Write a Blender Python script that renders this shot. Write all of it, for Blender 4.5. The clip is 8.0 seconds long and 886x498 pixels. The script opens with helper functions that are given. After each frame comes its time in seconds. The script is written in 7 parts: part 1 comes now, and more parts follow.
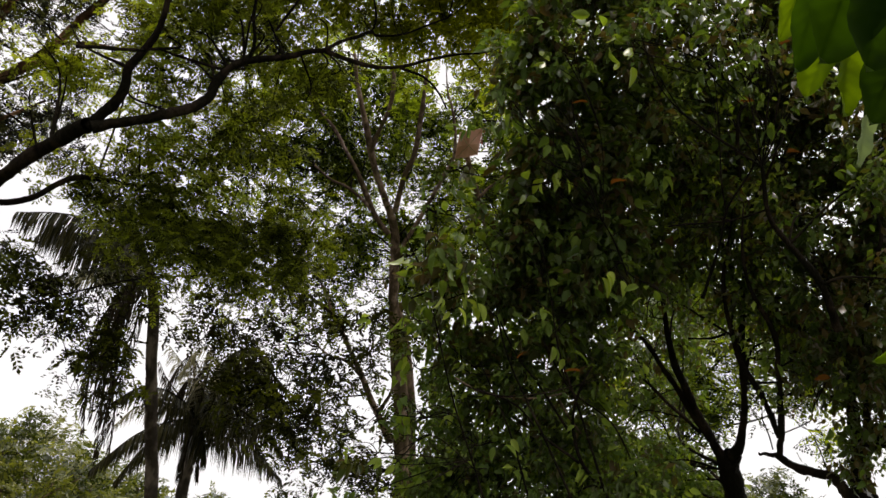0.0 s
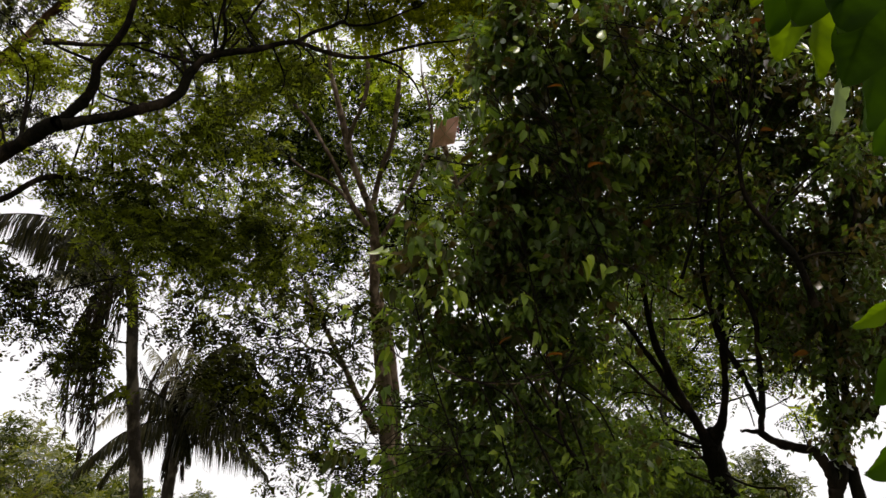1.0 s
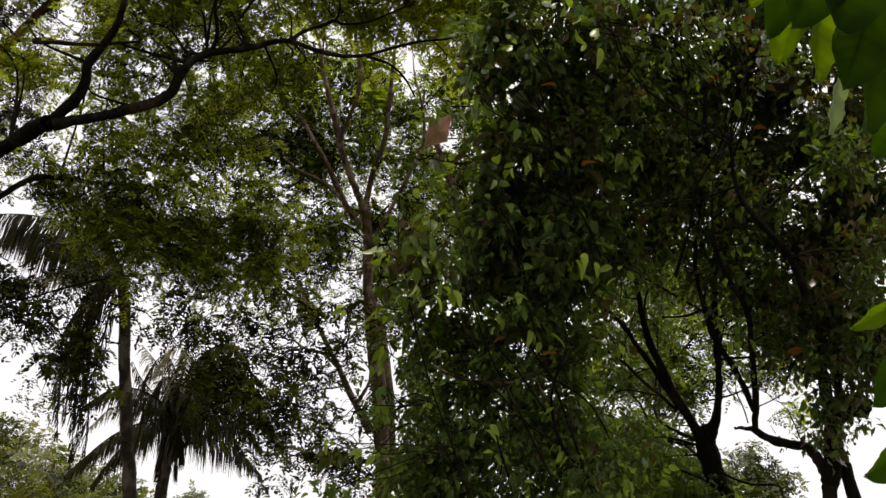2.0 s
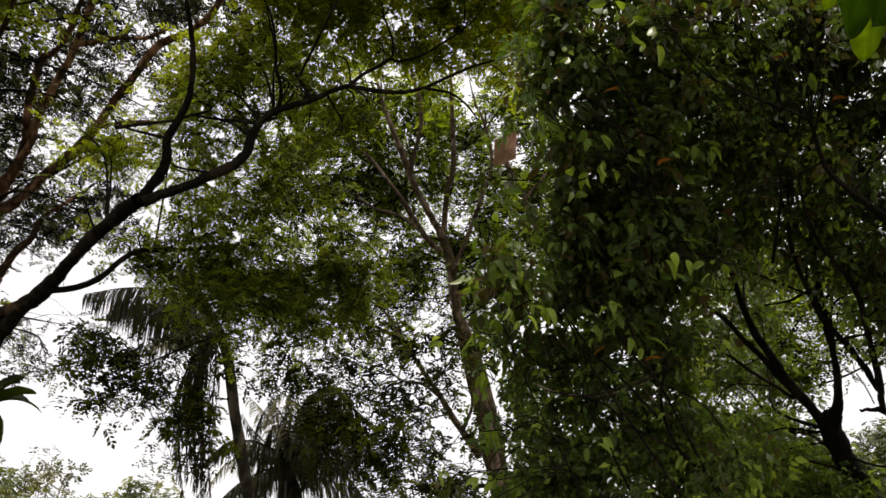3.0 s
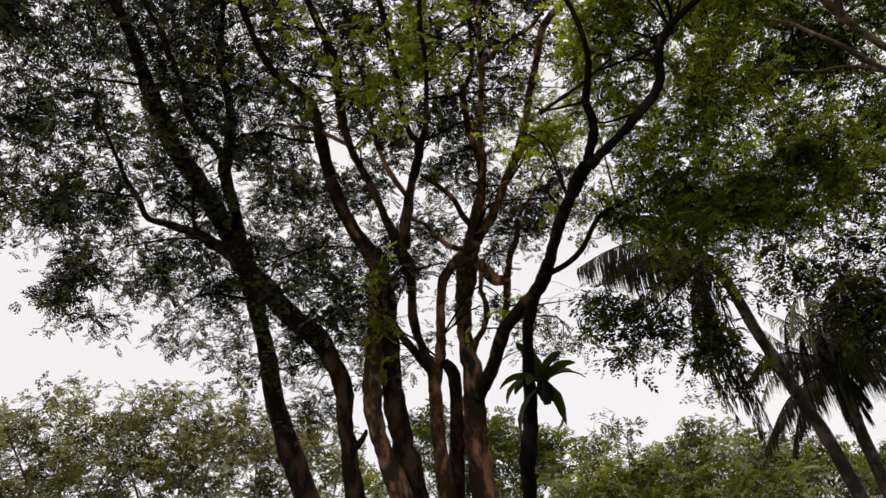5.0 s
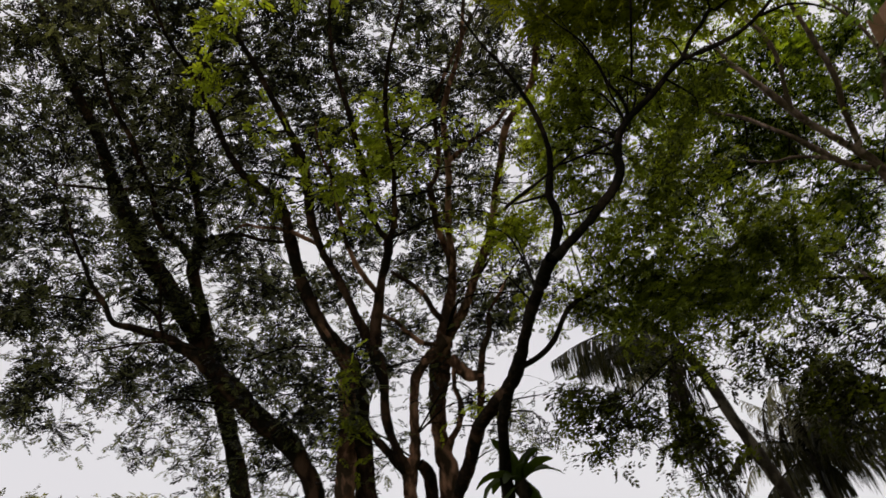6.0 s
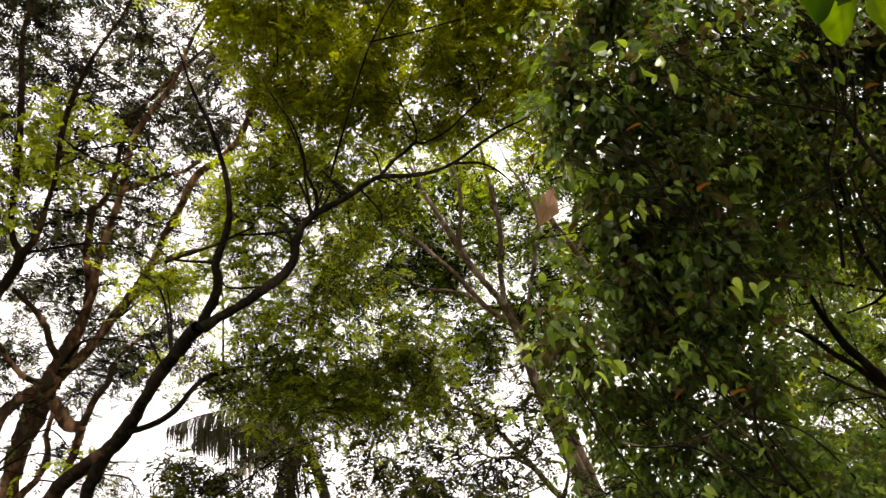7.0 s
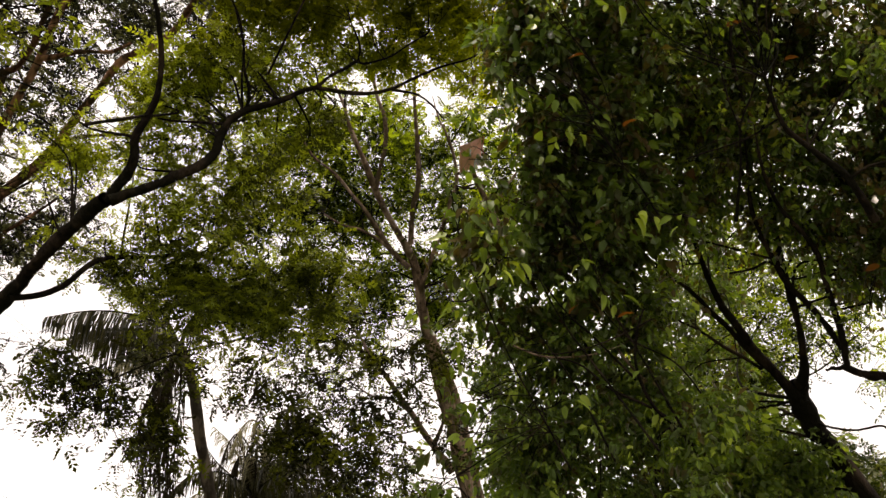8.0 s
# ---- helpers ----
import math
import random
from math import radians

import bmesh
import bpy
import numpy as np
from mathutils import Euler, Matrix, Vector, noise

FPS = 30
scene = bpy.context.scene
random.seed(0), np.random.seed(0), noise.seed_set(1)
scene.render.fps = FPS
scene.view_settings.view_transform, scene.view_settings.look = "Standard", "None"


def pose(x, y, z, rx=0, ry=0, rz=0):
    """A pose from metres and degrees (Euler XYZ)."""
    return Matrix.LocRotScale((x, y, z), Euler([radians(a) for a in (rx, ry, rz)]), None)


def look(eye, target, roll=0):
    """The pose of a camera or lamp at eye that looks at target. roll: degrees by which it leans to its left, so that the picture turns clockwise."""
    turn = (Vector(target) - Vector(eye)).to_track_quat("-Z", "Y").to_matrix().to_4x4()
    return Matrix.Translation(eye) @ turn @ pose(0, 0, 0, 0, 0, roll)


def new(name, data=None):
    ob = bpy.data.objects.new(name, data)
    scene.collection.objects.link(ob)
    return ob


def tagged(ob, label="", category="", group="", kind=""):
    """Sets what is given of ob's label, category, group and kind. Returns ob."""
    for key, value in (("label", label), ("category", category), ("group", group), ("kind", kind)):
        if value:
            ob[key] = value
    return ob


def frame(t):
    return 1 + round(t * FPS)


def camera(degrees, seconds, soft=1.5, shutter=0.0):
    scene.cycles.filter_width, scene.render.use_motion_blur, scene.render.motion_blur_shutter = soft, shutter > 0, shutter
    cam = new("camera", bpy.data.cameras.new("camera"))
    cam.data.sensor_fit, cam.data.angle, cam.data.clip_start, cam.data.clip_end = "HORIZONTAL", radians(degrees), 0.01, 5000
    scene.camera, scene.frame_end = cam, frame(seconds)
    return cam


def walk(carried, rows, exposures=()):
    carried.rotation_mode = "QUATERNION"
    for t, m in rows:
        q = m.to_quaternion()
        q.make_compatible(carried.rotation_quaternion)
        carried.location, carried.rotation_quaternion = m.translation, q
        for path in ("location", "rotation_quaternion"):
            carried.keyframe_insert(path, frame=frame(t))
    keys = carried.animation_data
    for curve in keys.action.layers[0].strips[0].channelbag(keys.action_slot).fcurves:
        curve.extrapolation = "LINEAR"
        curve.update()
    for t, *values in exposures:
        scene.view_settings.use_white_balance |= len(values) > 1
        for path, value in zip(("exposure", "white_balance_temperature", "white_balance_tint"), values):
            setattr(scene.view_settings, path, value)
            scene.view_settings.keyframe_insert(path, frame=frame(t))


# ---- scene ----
cam = camera(59.95, 8.0, soft=1.5, shutter=0.07)
PATH = [
    (0, (0.000, 0.000, 1.600), (-0.074, 1.812, 2.443), 5.51),
    (0.5, (0.021, 0.020, 1.592), (-0.044, 1.838, 2.422), 4.43),
    (1, (0.007, 0.024, 1.585), (-0.014, 1.846, 2.410), 3.10),
    (1.5, (0.002, 0.024, 1.595), (-0.009, 1.850, 2.411), 1.74),
    (2, (-0.003, 0.031, 1.600), (-0.005, 1.855, 2.421), 2.57),
    (2.4, (-0.012, 0.036, 1.606), (-0.033, 1.853, 2.441), 3.28),
    (2.8, (-0.021, 0.026, 1.613), (-0.125, 1.833, 2.465), 1.05),
    (3, (-0.043, -0.033, 1.631), (-0.251, 1.758, 2.497), -2.78),
    (3.5, (-0.148, -0.087, 1.583), (-0.633, 1.658, 2.430), -6.97),
    (4, (-0.164, -0.129, 1.569), (-0.885, 1.541, 2.401), -8.06),
    (4.5, (-0.102, -0.089, 1.538), (-1.153, 1.397, 2.369), -7.95),
    (4.7, (-0.095, -0.078, 1.512), (-1.253, 1.323, 2.346), -8.44),
    (5, (-0.074, -0.080, 1.468), (-1.324, 1.228, 2.321), -10.10),
    (5.25, (-0.038, -0.083, 1.391), (-1.338, 1.149, 2.281), -12.45),
    (5.5, (-0.002, -0.085, 1.315), (-1.309, 1.102, 2.253), -14.56),
    (5.8, (0.019, -0.087, 1.271), (-1.214, 1.126, 2.274), -15.24),
    (6, (-0.053, 0.015, 1.429), (-1.142, 1.315, 2.489), -13.50),
    (6.5, (0.163, 0.053, 1.664), (-0.554, 1.551, 2.778), -8.45),
    (7, (0.086, 0.088, 1.690), (-0.244, 1.760, 2.737), -11.73),
    (7.5, (0.093, 0.161, 1.403), (-0.056, 1.907, 2.367), -9.99),
    (8, (-0.224, 0.191, 0.966), (-0.320, 1.938, 1.934), -5.73),
    (8.1, (-0.287, 0.197, 0.878), (-0.373, 1.944, 1.848), -4.88),
]
walk(cam, [(t, look(eye, target, roll)) for t, eye, target, roll in PATH], exposures=[(0, 0.2, 6800, 11), (2.5, 0.21, 6800, 11), (3.5, 0.29, 6800, 11), (4, 0.29, 6800, 11), (4.7, 0.13, 6800, 11), (5.8, -0.28, 6600, 12), (6.2, -0.15, 6700, 12), (6.6, 0.5, 6960, 12), (7, 1.2, 7360, 12), (7.5, 0.97, 7600, 14), (8, 0.7, 7600, 15)])

# ---- world, sun, exposure ----
world = bpy.data.worlds.new("overcast_sky")
scene.world = world
world.use_nodes = True
wn, wl = world.node_tree.nodes, world.node_tree.links
SUN_ELEVATION, SUN_ROTATION = radians(66), radians(150)
sky = wn.new("ShaderNodeTexSky")
sky.sky_type, sky.sun_disc = "NISHITA", False
sky.sun_elevation, sky.sun_rotation = SUN_ELEVATION, SUN_ROTATION
sky.air_density, sky.dust_density = 1.0, 4.0
dim = wn.new("ShaderNodeVectorMath")
dim.operation = "SCALE"
dim.inputs["Scale"].default_value = 0.10
wl.new(sky.outputs["Color"], dim.inputs[0])
veil_noise = wn.new("ShaderNodeTexNoise")
veil_noise.inputs["Scale"].default_value = 2.2
veil_noise.inputs["Detail"].default_value = 4.0
veil = wn.new("ShaderNodeValToRGB")
veil.color_ramp.elements[0].position, veil.color_ramp.elements[1].position = 0.3, 0.7
veil.color_ramp.elements[0].color = (0.935, 0.92, 0.955, 1)
veil.color_ramp.elements[1].color = (1.0, 0.985, 0.99, 1)
wl.new(veil_noise.outputs["Fac"], veil.inputs["Fac"])
mix_sky = wn.new("ShaderNodeMix")
mix_sky.data_type = "RGBA"
mix_sky.inputs["Factor"].default_value = 0.82
wl.new(dim.outputs["Vector"], mix_sky.inputs["A"])
wl.new(veil.outputs["Color"], mix_sky.inputs["B"])
wl.new(mix_sky.outputs["Result"], wn["Background"].inputs["Color"])
wn["Background"].inputs["Strength"].default_value = 1.09

sun = new("sun", bpy.data.lights.new("sun", "SUN"))
sun.data.energy, sun.data.angle, sun.data.color = 1.5, radians(14), (1.0, 0.93, 0.82)
sun.matrix_world = look((0, 0, 30), Vector((0, 0, 30)) - Vector((math.sin(SUN_ROTATION) * math.cos(SUN_ELEVATION), math.cos(SUN_ROTATION) * math.cos(SUN_ELEVATION), math.sin(SUN_ELEVATION))))


# ---- materials ----
def nodes_of(name):
    mat = bpy.data.materials.new(name)
    mat.use_nodes = True
    return mat, mat.node_tree.nodes, mat.node_tree.links


def ramp_node(n, stops):
    r = n.new("ShaderNodeValToRGB").color_ramp
    while len(r.elements) < len(stops):
        r.elements.new(0.5)
    for e, (p, c) in zip(r.elements, stops):
        e.position, e.color = p, (*c, 1)
    return n[-1]


def noise_node(n, l, scale, detail=4.0, stretch=(1, 1, 1)):
    co, mp, no = n.new("ShaderNodeTexCoord"), n.new("ShaderNodeMapping"), n.new("ShaderNodeTexNoise")
    mp.inputs["Scale"].default_value = stretch
    l.new(co.outputs["Object"], mp.inputs["Vector"])
    l.new(mp.outputs["Vector"], no.inputs["Vector"])
    no.inputs["Scale"].default_value, no.inputs["Detail"].default_value = scale, detail
    return no


def bark(name, dark, mid, light, moss=None):
    mat, n, l = nodes_of(name)
    p = n["Principled BSDF"]
    grain = noise_node(n, l, 12.0, 12.0, (1.0, 1.0, 0.4))
    patch = noise_node(n, l, 1.7, 6.0)
    flake = noise_node(n, l, 3.4, 10.0, (1.0, 1.0, 0.4))
    r = ramp_node(n, [(0.30, dark), (0.56, mid), (0.86, light)])
    l.new(grain.outputs["Fac"], r.inputs["Fac"])
    mixn, mixf = n.new("ShaderNodeMix"), n.new("ShaderNodeMix")
    mixn.data_type = mixf.data_type = "RGBA"
    edge = ramp_node(n, [(0.46, (0, 0, 0)), (0.54, (1, 1, 1))])
    chip = ramp_node(n, [(0.52, (0, 0, 0)), (0.64, (0.75, 0.75, 0.75))])
    l.new(patch.outputs["Fac"], edge.inputs["Fac"])
    l.new(flake.outputs["Fac"], chip.inputs["Fac"])
    l.new(edge.outputs["Color"], mixn.inputs["Factor"])
    l.new(r.outputs["Color"], mixn.inputs["A"])
    mixn.inputs["B"].default_value = (*(moss or dark), 1)
    l.new(chip.outputs["Color"], mixf.inputs["Factor"])
    l.new(mixn.outputs["Result"], mixf.inputs["A"])
    mixf.inputs["B"].default_value = (*light, 1)
    l.new(mixf.outputs["Result"], p.inputs["Base Color"])
    p.inputs["Roughness"].default_value = 0.9
    p.inputs["Specular IOR Level"].default_value = 0.05
    fine = noise_node(n, l, 40.0, 6.0, (1.0, 1.0, 0.3))
    add = n.new("ShaderNodeMath")
    add.operation = "MULTIPLY_ADD"
    l.new(fine.outputs["Fac"], add.inputs[0])
    add.inputs[1].default_value = 0.35
    l.new(grain.outputs["Fac"], add.inputs[2])
    b = n.new("ShaderNodeBump")
    b.inputs["Strength"].default_value, b.inputs["Distance"].default_value = 1.0, 0.06
    l.new(add.outputs["Value"], b.inputs["Height"])
    l.new(b.outputs["Normal"], p.inputs["Normal"])
    return mat


def leaf_material(name, shades, glow, patch_scale=0.9, gloss=0.08, rough=0.45, passing=0.45):
    """A thin leaf: diffuse, light passing through, a little gloss; hue varies leaf by leaf and bough by bough. tone
    also sets lit and shaded leaves.
    """
    mat, n, l = nodes_of(name)
    n.remove(n["Principled BSDF"])
    geo = n.new("ShaderNodeNewGeometry")
    tone = n.new("ShaderNodeAttribute")
    tone.attribute_name = "tone"
    patch = noise_node(n, l, patch_scale, 3.0)
    mixa, mixv = n.new("ShaderNodeMix"), n.new("ShaderNodeMix")
    mixa.inputs["Factor"].default_value, mixv.inputs["Factor"].default_value = 0.4, 0.6
    l.new(patch.outputs["Fac"], mixa.inputs["A"])
    l.new(geo.outputs["Random Per Island"], mixa.inputs["B"])
    l.new(mixa.outputs["Result"], mixv.inputs["A"])
    l.new(tone.outputs["Fac"], mixv.inputs["B"])
    r = ramp_node(n, shades)
    l.new(mixv.outputs["Result"], r.inputs["Fac"])
    tint = n.new("ShaderNodeMix")
    tint.data_type, tint.blend_type = "RGBA", "MULTIPLY"
    tint.inputs["Factor"].default_value = 1.0
    tint.inputs["B"].default_value = (*glow, 1)
    l.new(r.outputs["Color"], tint.inputs["A"])
    d, tr, g = n.new("ShaderNodeBsdfDiffuse"), n.new("ShaderNodeBsdfTranslucent"), n.new("ShaderNodeBsdfGlossy")
    l.new(r.outputs["Color"], d.inputs["Color"])
    l.new(tint.outputs["Result"], tr.inputs["Color"])
    g.inputs["Roughness"].default_value = rough
    m1, m2 = n.new("ShaderNodeMixShader"), n.new("ShaderNodeMixShader")
    m1.inputs["Fac"].default_value = passing
    l.new(d.outputs["BSDF"], m1.inputs[1])
    l.new(tr.outputs["BSDF"], m1.inputs[2])
    fr = n.new("ShaderNodeFresnel")
    fr.inputs["IOR"].default_value = 1.35
    gm = n.new("ShaderNodeMath")
    gm.operation = "MULTIPLY"
    gm.inputs[1].default_value = gloss * 1.5
    l.new(fr.outputs["Fac"], gm.inputs[0])
    l.new(gm.outputs["Value"], m2.inputs["Fac"])
    l.new(m1.outputs["Shader"], m2.inputs[1])
    l.new(g.outputs["BSDF"], m2.inputs[2])
    l.new(m2.outputs["Shader"], n["Material Output"].inputs["Surface"])
    return mat


def plain(name, stops, scale, rough=0.8, bump=0.0):
    mat, n, l = nodes_of(name)
    p = n["Principled BSDF"]
    no = noise_node(n, l, scale, 6.0)
    r = ramp_node(n, stops)
    l.new(no.outputs["Fac"], r.inputs["Fac"])
    l.new(r.outputs["Color"], p.inputs["Base Color"])
    p.inputs["Roughness"].default_value = rough
    if bump:
        b = n.new("ShaderNodeBump")
        b.inputs["Strength"].default_value, b.inputs["Distance"].default_value = 0.8, bump
        l.new(no.outputs["Fac"], b.inputs["Height"])
        l.new(b.outputs["Normal"], p.inputs["Normal"])
    return mat


# Brown bark; its pale mottling also carries the lit patches on the trunks.
BARK_BROWN_LIT = bark("bark_brown_lit", (0.0262, 0.014, 0.00826), (0.101, 0.0528, 0.031), (0.444, 0.235, 0.14), (0.0403, 0.0269, 0.0156))
# Near-black bark: shade on the bough and broad-leaved stems is put into it.
BARK_DARK_SHADED = bark("bark_dark_shaded", (0.005, 0.004, 0.003), (0.013, 0.0095, 0.007), (0.04, 0.028, 0.019), (0.009, 0.008, 0.005))
# Darker bark; on trees c to e it also stands for unlit limbs.
BARK_UMBER = bark("bark_umber", (0.00977, 0.00643, 0.00446), (0.0293, 0.0179, 0.0116), (0.109, 0.0618, 0.0379), (0.0156, 0.0125, 0.00714))
BARK_GREY = bark("bark_grey", (0.0616, 0.0437, 0.0306), (0.168, 0.116, 0.0796), (0.336, 0.244, 0.178), (0.0952, 0.0686, 0.0428))
BARK_PALM = bark("bark_palm", (0.04, 0.032, 0.024), (0.10, 0.08, 0.06), (0.19, 0.155, 0.12))
# Dark bluish stop: backlit silhouettes and sky flare are put into leaf colour.
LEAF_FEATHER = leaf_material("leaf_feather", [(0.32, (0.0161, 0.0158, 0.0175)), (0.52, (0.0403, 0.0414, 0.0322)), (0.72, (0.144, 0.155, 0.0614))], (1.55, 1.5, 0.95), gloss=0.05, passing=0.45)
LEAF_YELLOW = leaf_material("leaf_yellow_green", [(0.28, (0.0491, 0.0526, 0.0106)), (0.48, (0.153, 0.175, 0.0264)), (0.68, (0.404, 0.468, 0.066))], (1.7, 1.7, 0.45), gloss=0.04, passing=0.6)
# Brighter copy of the yellow-green leaf: light on the crown's top, put into colour.
LEAF_GOLD_LIT = leaf_material("leaf_golden_lit", [(0.26, (0.085, 0.095, 0.010)), (0.5, (0.21, 0.232, 0.018)), (0.76, (0.38, 0.40, 0.035))], (1.6, 1.6, 0.36), gloss=0.04, passing=0.65)
# Darker copy for inner and low leaves, their shade put into the colour.
LEAF_OLIVE_SHADED = leaf_material("leaf_olive_shaded", [(0.30, (0.0315, 0.0368, 0.011)), (0.50, (0.0916, 0.11, 0.0193)), (0.70, (0.262, 0.318, 0.0413))], (1.6, 1.55, 0.4), gloss=0.04, passing=0.5)
LEAF_MID = leaf_material("leaf_mid_green", [(0.32, (0.0212, 0.0287, 0.0105)), (0.50, (0.0737, 0.1, 0.0196)), (0.70, (0.301, 0.376, 0.0446))], (1.7, 1.75, 0.42), gloss=0.05, passing=0.55)
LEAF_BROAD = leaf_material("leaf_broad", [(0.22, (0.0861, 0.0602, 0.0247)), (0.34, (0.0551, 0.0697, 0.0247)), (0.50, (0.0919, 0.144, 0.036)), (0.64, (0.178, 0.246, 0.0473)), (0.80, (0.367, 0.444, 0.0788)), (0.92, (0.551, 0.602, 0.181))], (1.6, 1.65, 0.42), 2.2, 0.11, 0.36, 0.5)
# Thick leaf, near black: its backlit darkness is put into the colour.
LEAF_THICK_BACKLIT = leaf_material("leaf_thick_backlit", [(0.30, (0.0173, 0.0168, 0.00864)), (0.52, (0.037, 0.042, 0.0108)), (0.78, (0.123, 0.144, 0.0216))], (1.4, 1.4, 0.3), gloss=0.025, passing=0.35)
LEAF_SERE = leaf_material("leaf_sere", [(0.2, (0.05, 0.025, 0.008)), (0.8, (0.22, 0.10, 0.016))], (1.5, 1.1, 0.6), 3.0, 0.03)
LEAF_NEAR = leaf_material("leaf_near", [(0.15, (0.0103, 0.024, 0.0036)), (0.5, (0.031, 0.0696, 0.006)), (0.9, (0.144, 0.216, 0.012))], (2.4, 2.3, 0.4), 6.0, 0.05, 0.4, 0.6)
LEAF_UNDERSIDE = leaf_material("leaf_underside", [(0.2, (0.10, 0.14, 0.07)), (0.8, (0.26, 0.32, 0.19))], (1.3, 1.4, 0.7), 6.0, 0.12, 0.4, 0.45)
LEAF_PALM = leaf_material("leaf_palm", [(0.2, (0.011, 0.012, 0.007)), (0.8, (0.052, 0.050, 0.022))], (1.3, 1.2, 0.5), 0.8, 0.05, 0.42, 0.35)
LEAF_DEAD = leaf_material("leaf_dead", [(0.2, (0.012, 0.010, 0.007)), (0.8, (0.045, 0.036, 0.022))], (1.1, 1.0, 0.8), 0.8, 0.02)
FROND_PALE = leaf_material("frond_pale", [(0.2, (0.09, 0.085, 0.05)), (0.8, (0.26, 0.24, 0.15))], (1.2, 1.2, 0.8), 0.8, 0.05, 0.45, 0.4)
LEAF_FAR = leaf_material("leaf_far", [(0.25, (0.035, 0.048, 0.012)), (0.5, (0.095, 0.118, 0.025)), (0.75, (0.24, 0.255, 0.055))], (1.5, 1.5, 0.6), 0.35, passing=0.5)
LEAF_GREY = leaf_material("leaf_grey_green", [(0.30, (0.0492, 0.0528, 0.0176)), (0.50, (0.123, 0.124, 0.044)), (0.70, (0.246, 0.232, 0.096))], (1.3, 1.3, 0.8), 0.5, passing=0.55)
LEAF_HILL = leaf_material("leaf_hill", [(0.25, (0.022, 0.034, 0.008)), (0.5, (0.06, 0.08, 0.014)), (0.75, (0.15, 0.17, 0.03))], (1.5, 1.5, 0.5), 0.25)
LEAF_FERN = leaf_material("leaf_fern", [(0.2, (0.011, 0.019, 0.005)), (0.8, (0.045, 0.064, 0.011))], (1.4, 1.5, 0.5), 2.0, 0.04)
GRASS = plain("grass", [(0.3, (0.03, 0.036, 0.012)), (0.5, (0.05, 0.06, 0.02)), (0.7, (0.10, 0.085, 0.04))], 3.0, 0.95, 0.03)
PAPER = plain("kite_paper", [(0.3, (0.78, 0.42, 0.34)), (0.7, (0.86, 0.50, 0.41))], 12.0, 0.9)
PAPER_RED = plain("kite_paper_red", [(0.3, (0.38, 0.10, 0.08)), (0.7, (0.5, 0.16, 0.12))], 12.0, 0.9)
BAMBOO = plain("bamboo", [(0.3, (0.30, 0.22, 0.12)), (0.7, (0.42, 0.33, 0.19))], 30.0, 0.6)
HUSK = plain("husk", [(0.3, (0.012, 0.009, 0.006)), (0.7, (0.05, 0.035, 0.02))], 14, 0.85, 0.02)


# ---- mesh building ----
def raw_mesh(name, verts, faces, smooth=False, tone=None):
    verts, faces = np.asarray(verts, np.float32), np.asarray(faces, np.int32)
    k, me = faces.shape[1], bpy.data.meshes.new(name)
    me.vertices.add(len(verts))
    me.vertices.foreach_set("co", verts.ravel())
    me.loops.add(faces.size)
    me.loops.foreach_set("vertex_index", faces.ravel())
    me.polygons.add(len(faces))
    me.polygons.foreach_set("loop_start", np.arange(0, faces.size, k, dtype=np.int32))
    me.polygons.foreach_set("use_smooth", np.full(len(faces), smooth))
    me.update(calc_edges=True)
    if tone is not None:
        me.attributes.new("tone", "FLOAT", "POINT").data.foreach_set("value", np.asarray(tone, np.float32))
    return me


def part(name, verts, faces, material, parent, label="", smooth=False, tone=None):
    ob = new(name, raw_mesh(name, verts, faces, smooth, tone))
    ob.data.materials.append(material)
    ob.parent = parent
    return tagged(ob, label)


def thing(name, place, label, category, group="", kind=""):
    ob = new(name)
    ob.location = place
    ob.empty_display_size = 0.2
    return tagged(ob, label, category, group, kind)


def spline(points, steps):
    """A smooth line through the points (Catmull-Rom)."""
    p = np.asarray(points, float)
    if len(p) == 2:
        return p[0] + np.linspace(0, 1, steps + 1)[:, None] * (p[1] - p[0])
    p = np.vstack([2 * p[0] - p[1], p, 2 * p[-1] - p[-2]])
    out = []
    for a, b, c, d in zip(p[:-3], p[1:-2], p[2:-1], p[3:]):
        u = np.linspace(0, 1, steps, endpoint=False)[:, None]
        out.append(0.5 * (2 * b + (c - a) * u + (2 * a - 5 * b + 4 * c - d) * u**2 + (3 * b - a - 3 * c + d) * u**3))
    return np.vstack(out + [p[-2:-1]])


